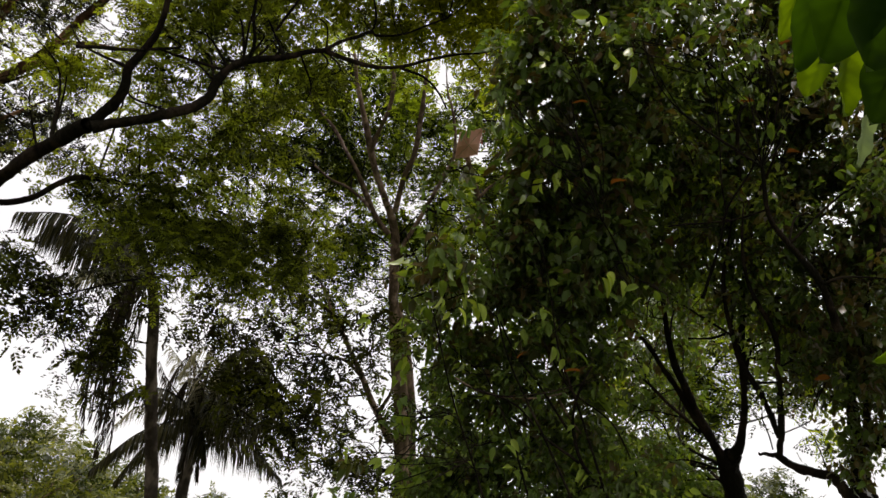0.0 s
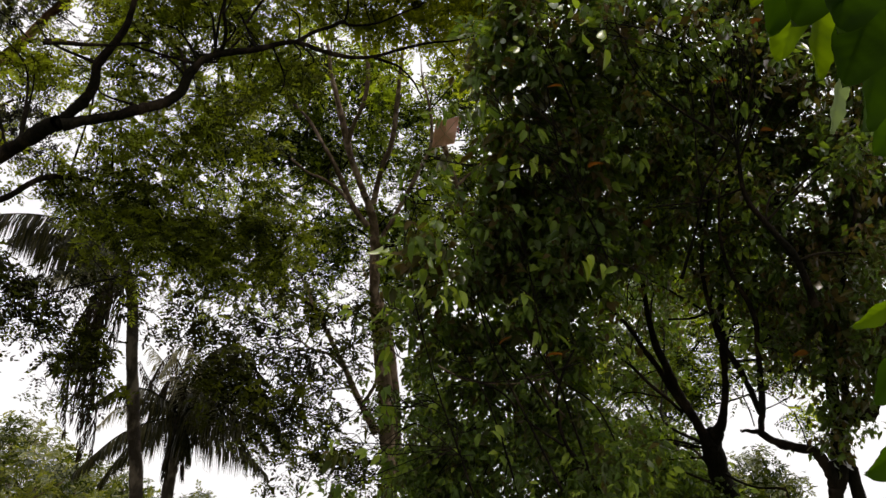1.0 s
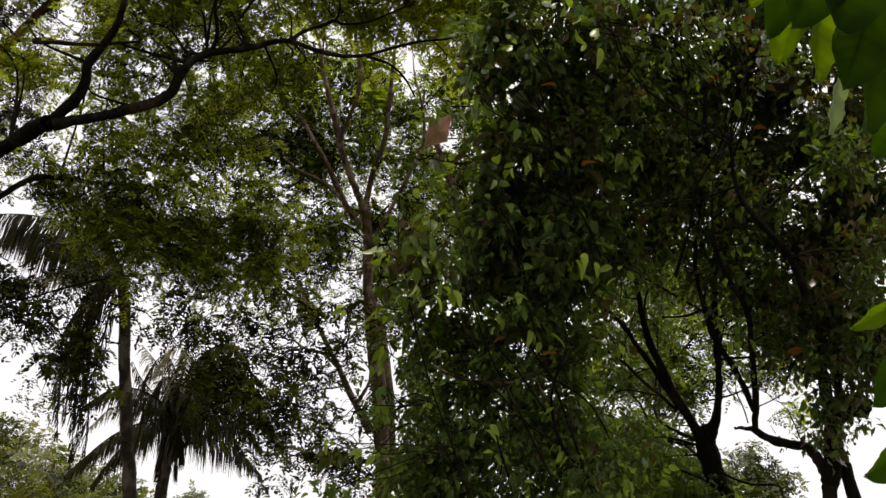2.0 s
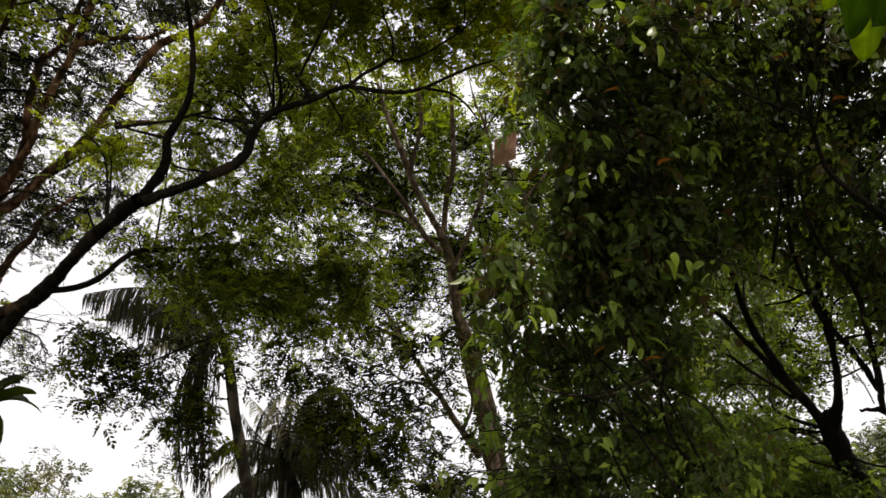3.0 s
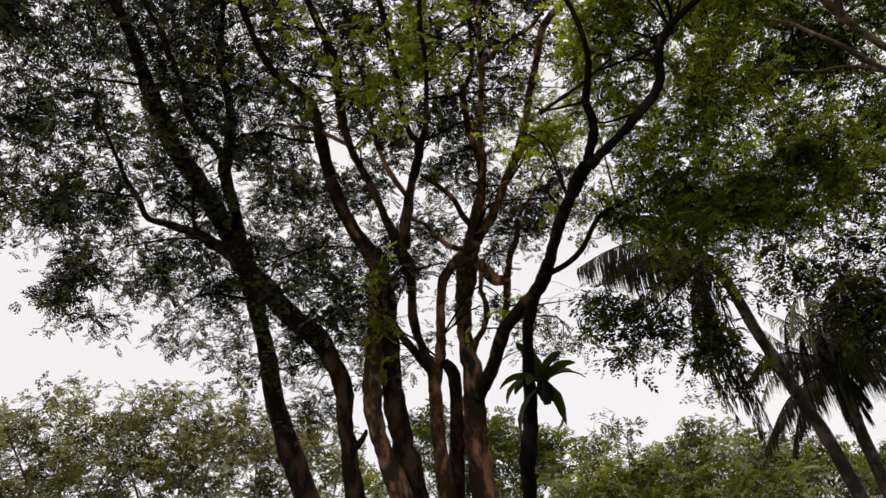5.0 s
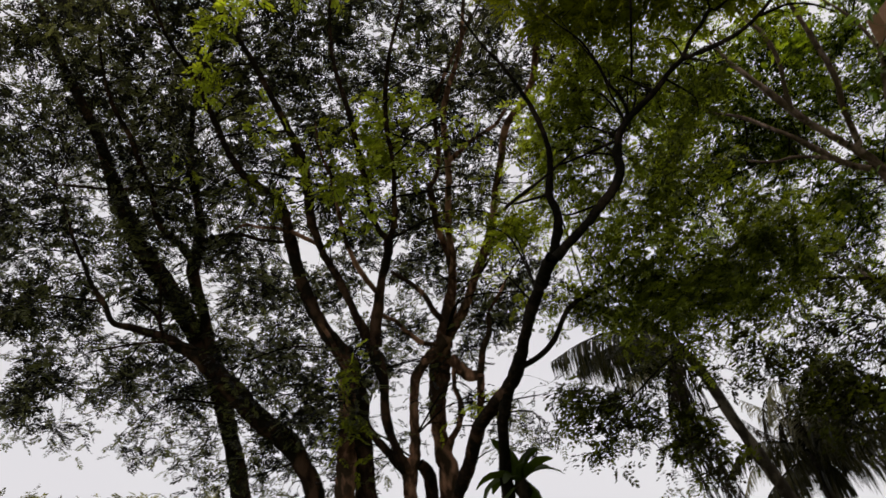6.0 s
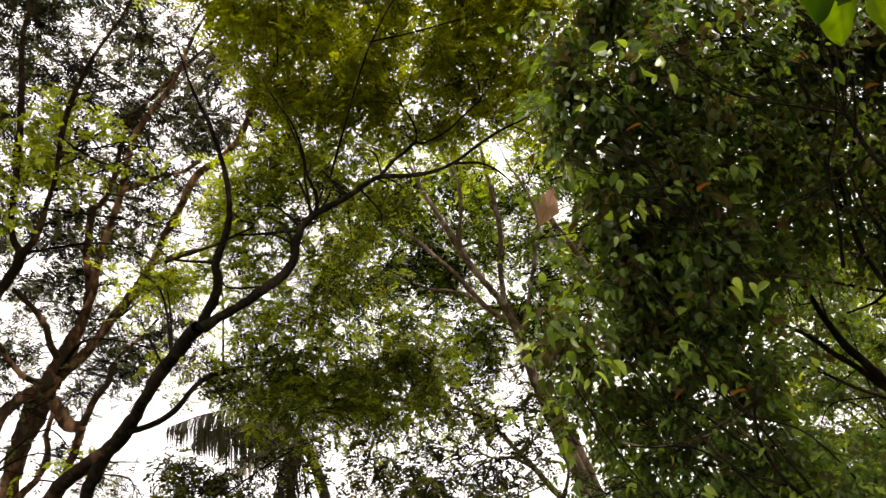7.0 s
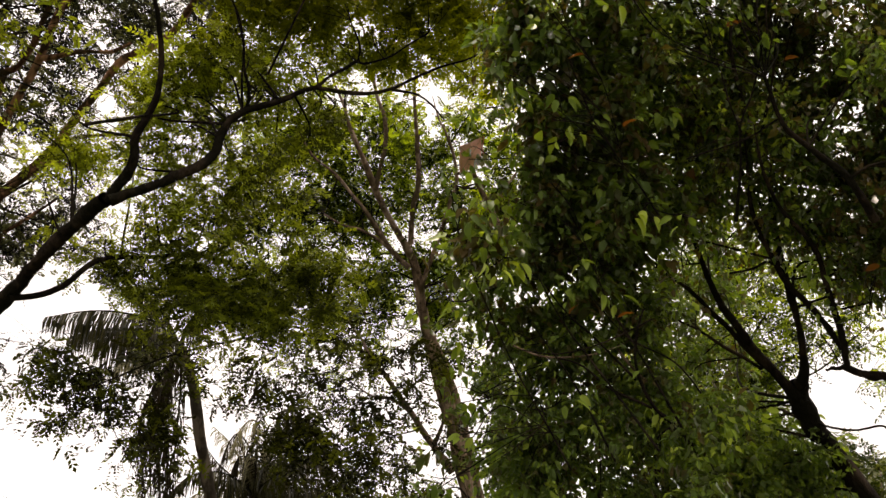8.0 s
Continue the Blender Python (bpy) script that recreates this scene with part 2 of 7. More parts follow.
def tube(line, radii, sides, rng=None, knobs=0.0):
    """Quads of a tube round a line; knobs: how uneven it is."""
    line, n = np.asarray(line, float), len(line)
    way = np.gradient(line, axis=0)
    way /= np.linalg.norm(way, axis=1)[:, None] + 1e-9
    ref = np.array([0.31, 0.95, 0.05]) if abs(way[:, 2]).mean() > 0.6 else np.array([0.05, 0.1, 1.0])
    u = np.cross(way, ref)
    u /= np.linalg.norm(u, axis=1)[:, None] + 1e-9
    v = np.cross(way, u)
    a = np.linspace(0, 2 * np.pi, sides, endpoint=False)
    r = np.asarray(radii)[:, None] * np.ones(sides)
    if knobs and rng is not None:
        lobes = rng.normal(0, 1, (3, 2))
        s = np.linspace(0, 1, n)[:, None] * n
        for q, (c1, c2) in enumerate(lobes):
            r = r * (1 + knobs * 0.5 * np.sin((q + 1) * a + c1 * 2 + s * 0.23 * c2))
        r = r * (1 + knobs * rng.normal(0, 0.12, r.shape))
        coarse = rng.normal(0, 1, (n // 4 + 3, sides))
        at = np.linspace(0, len(coarse) - 1.001, n)
        low, part_way = at.astype(int), (at % 1)[:, None]
        bulge = coarse[low] * (1 - part_way) + coarse[low + 1] * part_way
        bulge = (bulge + np.roll(bulge, 1, 1) + np.roll(bulge, -1, 1)) / 2
        r = r * (1 + knobs * np.clip(bulge, -1, 1.6))
    ring = line[:, None] + r[..., None] * (np.cos(a)[None, :, None] * u[:, None] + np.sin(a)[None, :, None] * v[:, None])
    i, j = np.meshgrid(np.arange(n - 1), np.arange(sides), indexing="ij")
    k = (j + 1) % sides
    quads = np.stack([i * sides + j, i * sides + k, (i + 1) * sides + k, (i + 1) * sides + j], -1).reshape(-1, 4)
    return ring.reshape(-1, 3), quads


class Pile:
    """Gathers pieces that end in one mesh."""

    def __init__(self):
        self.v, self.f, self.n = [], [], 0

    def add(self, v, f):
        self.v.append(v)
        self.f.append(np.asarray(f) + self.n)
        self.n += len(v)

    def arrays(self):
        return np.vstack(self.v), np.vstack(self.f)


# ---- leaves ----
def pinnate(rng, length, pairs, leaf, wide, droop):
    """One feathered leaf along +x: paired leaflets as folded rhombs on a drooping rachis."""
    v, f = [], []
    for i in range(pairs * 2 + 1):
        s = (0.25 + 0.75 * (i // 2 + 0.5) / pairs) if i < pairs * 2 else 1.0
        at = np.array([s * length, 0, -droop * length * s * s])
        side = 1 if i % 2 else -1
        ang = side * rng.uniform(0.75, 1.15) if i < pairs * 2 else rng.uniform(-0.2, 0.2)
        d = np.array([math.cos(ang), math.sin(ang), rng.uniform(-0.55, -0.05)])
        w = np.array([-math.sin(ang), math.cos(ang), rng.uniform(-0.5, 0.5)])
        k = leaf * rng.uniform(0.75, 1.15)
        b = len(v)
        v += [at, at + d * k * 0.5 + w * wide * 0.5 * k / leaf, at + d * k, at + d * k * 0.5 - w * wide * 0.5 * k / leaf]
        f.append([b, b + 1, b + 2, b + 3])
    return np.array(v), np.array(f)


def spray(rng, leaves, length, pairs, leaf, wide, droop):
    p = Pile()
    for i in range(leaves):
        v, f = pinnate(rng, length * rng.uniform(0.8, 1.15), pairs, leaf, wide, droop)
        a, e = 2 * math.pi * (i + rng.uniform(0.1, 0.9)) / leaves, rng.uniform(-0.5, 0.6)
        m = np.array(Matrix.Rotation(a, 3, "Z") @ Matrix.Rotation(-e, 3, "Y"))
        p.add(v @ m.T, f)
    return p.arrays()


def blade(length, wide, fold, bend, stations=3):
    """A broad pointed leaf along +x, folded along its midrib, its tip curving down."""
    v, f = [(0, 0, 0)], []
    for i in range(stations):
        s = (i + 0.8) / (stations + 0.6)
        half = wide * 0.5 * math.sin(math.pi * s**0.8) ** 0.75
        for k in (1, 0, -1):
            v.append((s * length, k * half, abs(k) * fold * half - bend * length * s * s))
    v.append((length, 0, -bend * length))
    f += [(0, 2, 1), (0, 3, 2)]
    for i in range(stations - 1):
        a = 1 + 3 * i
        f += [(a, a + 1, a + 4), (a, a + 4, a + 3), (a + 1, a + 2, a + 5), (a + 1, a + 5, a + 4)]
    a, t = 1 + 3 * (stations - 1), len(v) - 1
    f += [(a, a + 1, t), (a + 1, a + 2, t)]
    return np.array(v), np.array(f)


def tuft(rng, count, length, wide, stations=3):
    """A handful of broad leaves round a twig's end, hanging."""
    p = Pile()
    for i in range(count):
        k = rng.uniform(0.65, 1.15)
        v, f = blade(length * k, wide * k, rng.uniform(0.2, 0.8), rng.uniform(0.1, 0.5), stations)
        v[:, 0] += 0.03
        m = np.array(Matrix.Rotation(rng.uniform(0, 6.28), 3, "Z") @ Matrix.Rotation(rng.uniform(0.0, 1.4), 3, "Y") @ Matrix.Rotation(rng.uniform(-0.6, 0.6), 3, "X"))
        p.add(v @ m.T + rng.normal(0, length * 0.35, 3), f)
    return p.arrays()


def area_of(v, f):
    a = np.cross(v[f[:, 1]] - v[f[:, 0]], v[f[:, 2]] - v[f[:, 0]])
    return np.linalg.norm(a, axis=1).sum() * (0.5 if f.shape[1] == 3 else 1.0)


def scatter(rng, places, shapes, low=0.8, high=1.2, tilt=0.5, tones=(0.0, 1.0)):
    """The shapes laid at the places, each turned at random, as one pile of vertices and faces."""
    pile, shade = Pile(), []
    pick = rng.integers(0, len(shapes), len(places))
    for s, (v, f) in enumerate(shapes):
        at = places[pick == s]
        if not len(at):
            continue
        n = len(at)
        a, b, c = rng.uniform(0, 2 * np.pi, n), rng.normal(0, tilt, n), rng.normal(0, tilt, n)
        ca, sa, cb, sb, cc, sc, o = np.cos(a), np.sin(a), np.cos(b), np.sin(b), np.cos(c), np.sin(c), np.zeros(n)
        rz = np.stack([ca, -sa, o, sa, ca, o, o, o, o + 1], -1).reshape(n, 3, 3)
        ry = np.stack([cb, o, sb, o, o + 1, o, -sb, o, cb], -1).reshape(n, 3, 3)
        rx = np.stack([o + 1, o, o, o, cc, -sc, o, sc, cc], -1).reshape(n, 3, 3)
        m = rx @ ry @ rz * rng.uniform(low, high, n)[:, None, None]
        vv = np.einsum("nij,vj->nvi", m, v) + at[:, None]
        ff = f[None] + (np.arange(n) * len(v))[:, None, None]
        pile.add(vv.reshape(-1, 3), ff.reshape(-1, f.shape[1]))
        shade.append(np.repeat(rng.uniform(*tones, n), len(v)))
    return (*pile.arrays(), np.concatenate(shade))


shape_rng = np.random.default_rng(5)
FEATHER = [spray(shape_rng, 3, 0.27, 5, 0.074, 0.036, 0.35) for _ in range(6)]
FEATHER_HANGING = [spray(shape_rng, 4, 0.27, 5, 0.080, 0.044, 0.8) for _ in range(6)]
BROAD = [tuft(shape_rng, 6, 0.118, 0.066, 2) for _ in range(8)]
OVAL_HANGING = [spray(shape_rng, 4, 0.22, 4, 0.090, 0.054, 1.0) for _ in range(6)]
FRESH = [spray(shape_rng, 3, 0.24, 5, 0.092, 0.044, 0.5) for _ in range(6)]
FAR_SPRAY = [spray(shape_rng, 5, 0.3, 3, 0.14, 0.07, 0.2) for _ in range(6)]
SMALL = [tuft(shape_rng, 7, 0.090, 0.050, 2 if i % 4 == 0 else 1) for i in range(8)]
# Larger tufts for the leaf groups that read as lit.
LIT_TUFT = [tuft(shape_rng, 4, 0.142, 0.072, 6) for _ in range(6)]
SERE = [blade(0.14, 0.075, 0.5, 0.3, 5)]


# ---- trees ----
class Tree:
    def __init__(self, name, label, base, bark_material, seed, group="", sides=10):
        self.base = np.array(base, float)
        self.ob = thing(name, base, label, "tree", group)
        self.bark, self.rng, self.sides = bark_material, np.random.default_rng(seed), sides
        self.nodes, self.sizes, self.twigs, self.crowns = [], [], Pile(), {}

    def limb(self, r0, r1, *points, name="limb", bark_material=None, knobs=0.13):
        line = spline(points, 7)
        n = len(line)
        wob = self.rng.normal(0, 0.05, (n, 3)) * np.linspace(r0, r1, n)[:, None]
        wob[0] = wob[-1] = 0
        line = line + wob
        radii = r0 + (r1 - r0) * np.linspace(0, 1, n) ** 0.85
        if name == "trunk":
            radii = radii * (1 + 0.55 * np.exp(-(line[:, 2] - line[0, 2]) / 0.35))
        v, f = tube(line, radii, self.sides if r0 > 0.05 else 7, self.rng, knobs)
        part(name, v - self.base, f, bark_material or self.bark, self.ob, smooth=True)
        self.nodes.append(line[n // 4 :])
        self.sizes.append(radii[n // 4 :])

    def stem(self, *points, name="limb", bark_material=None, knobs=0.12):
        """A trunk or bough through points (x, y, z, radius)."""
        line = spline(points, 6)
        line, radii = line[:, :3], np.maximum(line[:, 3], 0.003)
        n = len(line)
        wob = self.rng.normal(0, 0.06, (n, 3)) * radii[:, None]
        wob[0] = wob[-1] = 0
        line = line + wob
        if line[0, 2] < 0:
            radii = radii * (1 + 0.5 * np.exp(-(line[:, 2] - line[0, 2]) / 0.35))
        v, f = tube(line, radii, self.sides + 2 if radii[0] > 0.05 else 7, self.rng, knobs)
        part(name, v - self.base, f, bark_material or self.bark, self.ob, smooth=True)
        self.nodes.append(line[n // 4 :])
        self.sizes.append(radii[n // 4 :])

    def branch(self, a, b, r0, r1, sides=4, steps=4):
        a, b = np.asarray(a), np.asarray(b)
        far = np.linalg.norm(b - a)
        mid = (a + b) / 2 + self.rng.normal(0, 0.13 * far, 3) + np.array([0, 0, 0.10 * far])
        line = spline([a, mid, b], steps)
        v, f = tube(line, np.linspace(r0, r1, len(line)), sides)
        self.twigs.add(v - self.base, f)
        return line

    def crown(self, name, material, shapes, cover, clumps, tufts=0.34, low=0.8, high=1.2, tilt=0.5, boughs=True, tones=(0.0, 1.0)):
        """Clumps of leaves (x, y, z, radius, density) on twigs that reach them from the nearest limb."""
        nodes, sizes = np.vstack(self.nodes), np.concatenate(self.sizes)
        each = np.mean([area_of(v, f) for v, f in shapes]) * 0.5 * ((low + high) / 2) ** 2
        places = []
        for x, y, z, r, dense in clumps:
            c = np.array([x, y, z])
            count = max(1, int(cover * dense * math.pi * r * r / each))
            airy = shapes is FEATHER or shapes is FEATHER_HANGING
            knots = max(7, int((2.4 if airy else 3.0) * r * r / tufts**2))
            way = self.rng.normal(0, 1, (knots, 3))
            way /= np.linalg.norm(way, axis=1)[:, None]
            heart = c + way * (r * self.rng.uniform(0.1, 1.0, knots) ** 0.55)[:, None] * np.array([1, 1, 0.9])
            if boughs:
                i = np.argmin(np.linalg.norm(nodes - c, axis=1) + np.maximum(0, nodes[:, 2] - c[2]) * 0.5)
                line = self.branch(nodes[i], c, min(sizes[i] * 0.5, 0.010 + 0.007 * np.linalg.norm(nodes[i] - c)), 0.006, 5, 6)
                for h in heart[:: 3 if knots > 24 else 2]:
                    self.branch(line[self.rng.integers(4, len(line))], h, 0.006, 0.0025, 3, 3)
            loose = tufts * (np.where(self.rng.random(count) < 0.62, 0.25, 0.55) if airy else np.full(count, 0.36))
            at = heart[self.rng.integers(0, knots, count)] + self.rng.normal(0, 1, (count, 3)) * loose[:, None]
            places.append(at)
        made = scatter(self.rng, np.vstack(places) - self.base, shapes, low, high, tilt, tones)
        self.crowns.setdefault((name, material), []).append(made)

    def finish(self, label=""):
        if self.twigs.n:
            v, f = self.twigs.arrays()
            tagged(part("twig_mass", v, f, BARK_DARK_SHADED, self.ob, smooth=True), kind="stuff")
        for (name, material), some in self.crowns.items():
            p = Pile()
            for v, f, tone in some:
                p.add(v, f)
            v, f = p.arrays()
            tagged(part(name, v, f, material, self.ob, smooth=f.shape[1] == 3, tone=np.concatenate([q[2] for q in some])), kind="stuff")
        return self.ob


# ---- palms, fern, shrubs ----
def frond(pile_leaf, pile_stalk, rng, points, leaflet=0.75, pairs=70, hang=0.75, wide=0.035, base=(0, 0, 0)):
    """A feathered palm frond along a line: a tapering stalk, and two rows of narrow leaflets that hang."""
    line = spline(points, 10)
    n = len(line)
    v, f = tube(line, np.linspace(0.035, 0.006, n), 5)
    pile_stalk.add(v - base, f)
    seg = np.r_[0, np.cumsum(np.linalg.norm(np.diff(line, axis=0), axis=1))]
    for i in range(pairs):
        s = 0.13 + 0.87 * i / (pairs - 1)
        at = np.array([np.interp(s * seg[-1], seg, line[:, c]) for c in range(3)])
        ahead = np.array([np.interp(min(s + 0.02, 1) * seg[-1], seg, line[:, c]) for c in range(3)]) - np.array([np.interp((s - 0.02) * seg[-1], seg, line[:, c]) for c in range(3)])
        ahead /= np.linalg.norm(ahead) + 1e-9
        side = np.cross(ahead, (0, 0, 1.0))
        side /= np.linalg.norm(side) + 1e-6
        long = leaflet * (0.30 + 0.70 * math.sin(math.pi * min(1, 0.12 + 0.88 * s) ** 0.8)) * rng.uniform(0.6, 1.12)
        for k in (-1, 1):
            if rng.random() < 0.12:
                continue
            h = hang * rng.uniform(0.75, 1.25)
            d1 = side * k * (1 - 0.55 * min(h, 1)) + ahead * 0.35 + np.array([0, 0, 0.15 - h * 0.5])
            d1 /= np.linalg.norm(d1)
            d2 = d1 * 0.6 + np.array([0, 0, -h])
            d2 /= np.linalg.norm(d2)
            w = np.cross(d1, rng.normal(0, 1, 3))
            w = w / (np.linalg.norm(w) + 1e-9) * wide * 0.5
            p1, p2 = at + d1 * long * 0.45, at + d1 * long * 0.45 + d2 * long * 0.55
            quad = np.array([at - w * 0.5, at + w * 0.5, p1 + w, p1 - w, p2 + w * 0.12, p2 - w * 0.12])
            pile_leaf.add(quad - base, [[0, 1, 2, 3], [3, 2, 4, 5]])


def palm(label, trunk_points, r0, r1, seed, nuts=0):
    """A palm's ringed trunk, with its nuts; the fronds are added one by one."""
    rng = np.random.default_rng(seed)
    base = np.array(trunk_points[0])
    ob = thing("coconut_palm", trunk_points[0], label, "palm tree", "coconut palms")
    line = spline(trunk_points, 26)
    radii = np.linspace(r0, r1, len(line)) * (1 + 0.045 * (np.arange(len(line)) % 2))
    radii[:6] *= np.linspace(1.5, 1.0, 6)
    v, f = tube(line, radii, 14, rng, 0.05)
    part("trunk", v - base, f, BARK_PALM, ob, "ringed grey palm trunk", True)
    top = np.array(trunk_points[-1])
    for i in range(nuts):
        a = i * 2.4
        c = top - base + np.array([0.26 * math.cos(a), 0.26 * math.sin(a), -0.28 - 0.08 * (i % 3)])
        bm = bmesh.new()
        bmesh.ops.create_icosphere(bm, subdivisions=2, radius=0.12)
        for q in bm.verts:
            q.co.z *= 1.25
            q.co *= 1 + 0.05 * math.sin(5 * q.co.x * 8 + a)
        nut = new("coconut", bpy.data.meshes.new("coconut"))
        bm.to_mesh(nut.data)
        bm.free()
        nut.data.materials.append(HUSK)
        nut.parent, nut.location = ob, c
    return ob, base, top, rng


def green_frond(palm_tree, *points, hang=1.9, leaflet=0.96, pairs=124):
    ob, base, top, rng = palm_tree
    leaf, stalk = Pile(), Pile()
    frond(leaf, stalk, rng, [top, *points], leaflet, pairs, hang, 0.038, base)
    s = part("frond_stalk", *stalk.arrays(), LEAF_PALM, ob, smooth=True)
    part("leaflet_fringe", *leaf.arrays(), LEAF_PALM, s, tone=np.repeat(rng.uniform(0.1, 1, leaf.n // 6), 6))


def pale_frond(palm_tree, *points):
    ob, base, top, rng = palm_tree
    leaf, stalk = Pile(), Pile()
    frond(leaf, stalk, rng, [top, *points], 0.8, 60, 1.3, 0.034, base)
    s = part("frond_stalk", *stalk.arrays(), FROND_PALE, ob, "pale bleached frond", True)
    part("leaflet_fringe", *leaf.arrays(), FROND_PALE, s, tone=np.repeat(rng.uniform(0.1, 1, leaf.n // 6), 6))


def dead_frond(palm_tree, *points):
    ob, base, top, rng = palm_tree
    leaf, stalk = Pile(), Pile()
    frond(leaf, stalk, rng, [top, *points], 0.72, 54, 2.6, 0.030, base)
    s = part("frond_stalk", *stalk.arrays(), LEAF_DEAD, ob, "withered hanging frond", True)
    part("leaflet_fringe", *leaf.arrays(), LEAF_DEAD, s, tone=np.repeat(rng.uniform(0.1, 1, leaf.n // 6), 6))


def strap(length, wide, rise, bend, turn, roll):
    """A strap leaf from the origin, arching outwards, rolled about its midrib, with a wavy edge."""
    s = np.linspace(0, 1, 9)
    half = wide * np.sin(np.pi * (0.12 + 0.86 * s)) ** 0.7 * (1 + 0.10 * np.sin(s * 21 + turn * 3))
    ang = rise - bend * s
    x, z = np.r_[0, np.cumsum(np.cos(ang[:-1]) * length / 8)], np.r_[0, np.cumsum(np.sin(ang[:-1]) * length / 8)]
    lean = roll * np.linspace(0.5, 1.2, 9)
    up = np.stack([-np.sin(ang), 0 * s, np.cos(ang)], -1)
    across = np.array([[0, 1.0, 0]]) * np.cos(lean)[:, None] + up * np.sin(lean)[:, None]
    rise_edge = -np.array([[0, 1.0, 0]]) * np.sin(lean)[:, None] + up * np.cos(lean)[:, None]
    spine = np.stack([x, 0 * s, z], -1)
    rows = np.stack([spine + (k * across + abs(k) * 0.4 * rise_edge) * half[:, None] for k in (-1, 0, 1)], 1)
    v = rows.reshape(-1, 3) @ np.array(Matrix.Rotation(turn, 3, "Z")).T
    f = [[i * 3 + k, i * 3 + k + 1, i * 3 + k + 4, i * 3 + k + 3] for i in range(8) for k in (0, 1)]
    return v, f


def nest_fern(place, size, seed):
    rng = np.random.default_rng(seed)
    ob = thing("nest_fern", place, "green nest fern with strap leaves growing on a tree trunk", "fern")
    v, f = tube(np.array([[0, 0, -0.34], [0, 0, -0.2], [0, 0, -0.05], [0, 0, 0.08]]), [0.05, 0.13, 0.15, 0.06], 10, rng, 0.3)
    part("root_ball", v, f, BARK_DARK_SHADED, ob, "dark fibrous root mass", True)
    for i in range(17):
        rise = (0.4 + 1.05 * (i / 16) + rng.uniform(-0.15, 0.15)) if i % 6 else rng.uniform(-0.6, 0.0)
        v, f = strap(size * rng.uniform(0.75, 1.15), 0.105 * size * rng.uniform(0.8, 1.15), rise, rng.uniform(1.0, 2.1) * (1.25 - 0.6 * i / 16), i * 2.399 + rng.uniform(-0.3, 0.3), rng.uniform(0.35, 1.1) * (1 if i % 2 else -1))
        part("leaf", v, f, LEAF_FERN, ob, smooth=True, tone=np.full(len(v), rng.uniform(0.3, 1)))
    return ob


def near_leaf(parent, base, tip, wide, roll, curl, tone=0.4, material=None):
    """One large soft leaf from base to tip: a grid with a sunken midrib, side veins and a wavy margin."""
    base, tip = np.array(base), np.array(tip)
    d = tip - base
    long = np.linalg.norm(d)
    d /= long
    side = np.cross(d, (math.sin(roll), -math.cos(roll), 0.15))
    side /= np.linalg.norm(side)
    up = np.cross(side, d)
    n, k = 26, 6
    v = []
    for i in range(n + 1):
        s = i / n
        half = wide * 0.5 * (math.sin(math.pi * min(1, s * 0.97 + 0.03) ** 0.85)) ** 0.6
        half *= 1.0 if i < n else 0.05
        for j in range(-k, k + 1):
            q = j / k
            wave = 0.0035 * math.sin(s * 15 + 2 * q) * abs(q) + 0.0012 * math.sin(s * 48 - abs(q) * 9)
            lift = 0.22 * wide * abs(q) ** 1.5 + wave - curl * long * s * s
            v.append(base + d * long * s + side * half * q + up * lift)
    w = 2 * k + 1
    f = [[i * w + j, i * w + j + 1, (i + 1) * w + j + 1, (i + 1) * w + j] for i in range(n) for j in range(w - 1)]
    ob = part("leaf", np.array(v) - np.array(parent.location), f, material or LEAF_NEAR, parent, smooth=True, tone=np.full(len(v), tone))
    v2, f2 = tube(np.array([base + d * long * s + up * (-0.004 - curl * long * s * s) for s in np.linspace(-0.12, 0.96, 9)]), np.linspace(0.0035, 0.001, 9), 5)
    part("midrib", v2 - np.array(parent.location), f2, LEAF_NEAR, ob, smooth=True)
    return ob


def kite(place, right, up, label):
    """A paper diamond, slightly bowed, on two crossed bamboo spars."""
    right, up = Vector(right), Vector(up)
    out = right.cross(up).normalized()
    ob = thing("kite", place, label, "kite")
    bm = bmesh.new()
    n, grid = 10, {}
    for i in range(n + 1):
        for j in range(n + 1):
            a, b = i / n * 2 - 1, j / n * 2 - 1
            bow = -0.05 * (abs(a) + abs(b)) + 0.012 * math.sin(4 * a + 3 * b)
            fray = 1 - (0.05 * math.sin(9 * b) ** 2 if i == n else 0)
            grid[i, j] = bm.verts.new(right * a * fray + up * b + out * bow)
    for i in range(n):
        for j in range(n):
            bm.faces.new((grid[i, j], grid[i + 1, j], grid[i + 1, j + 1], grid[i, j + 1]))
    me = bpy.data.meshes.new("sheet")
    bm.to_mesh(me)
    bm.free()
    sheet = new("sheet", me)
    me.materials.append(PAPER)
    sheet.parent = ob
    thick = sheet.modifiers.new("thick", "SOLIDIFY")
    thick.thickness = 0.002
    for sign, name in ((1, "spar"), (-1, "spar")):
        ends = [np.array(right + up * sign) * s + np.array(out) * (0.012 - 0.1 * abs(s)) for s in np.linspace(-1, 1, 9)]
        v, f = tube(np.array(ends), np.full(9, 0.004), 5)
        part(name, v, f, BAMBOO, ob, smooth=True)
    r, u, o = np.array(right), np.array(up), np.array(out)
    strip = np.array([[r * (1.06 + 0.05 * math.sin(i)) + u * (1.15 - 0.17 * i) + r * k * 0.10 + o * 0.01 * math.sin(2 * i) for k in (0, 1)] for i in range(9)]).reshape(-1, 3)
    part("torn_strip", strip, [[2 * i, 2 * i + 1, 2 * i + 3, 2 * i + 2] for i in range(8)], PAPER_RED, ob, "torn red paper edge")
    return ob


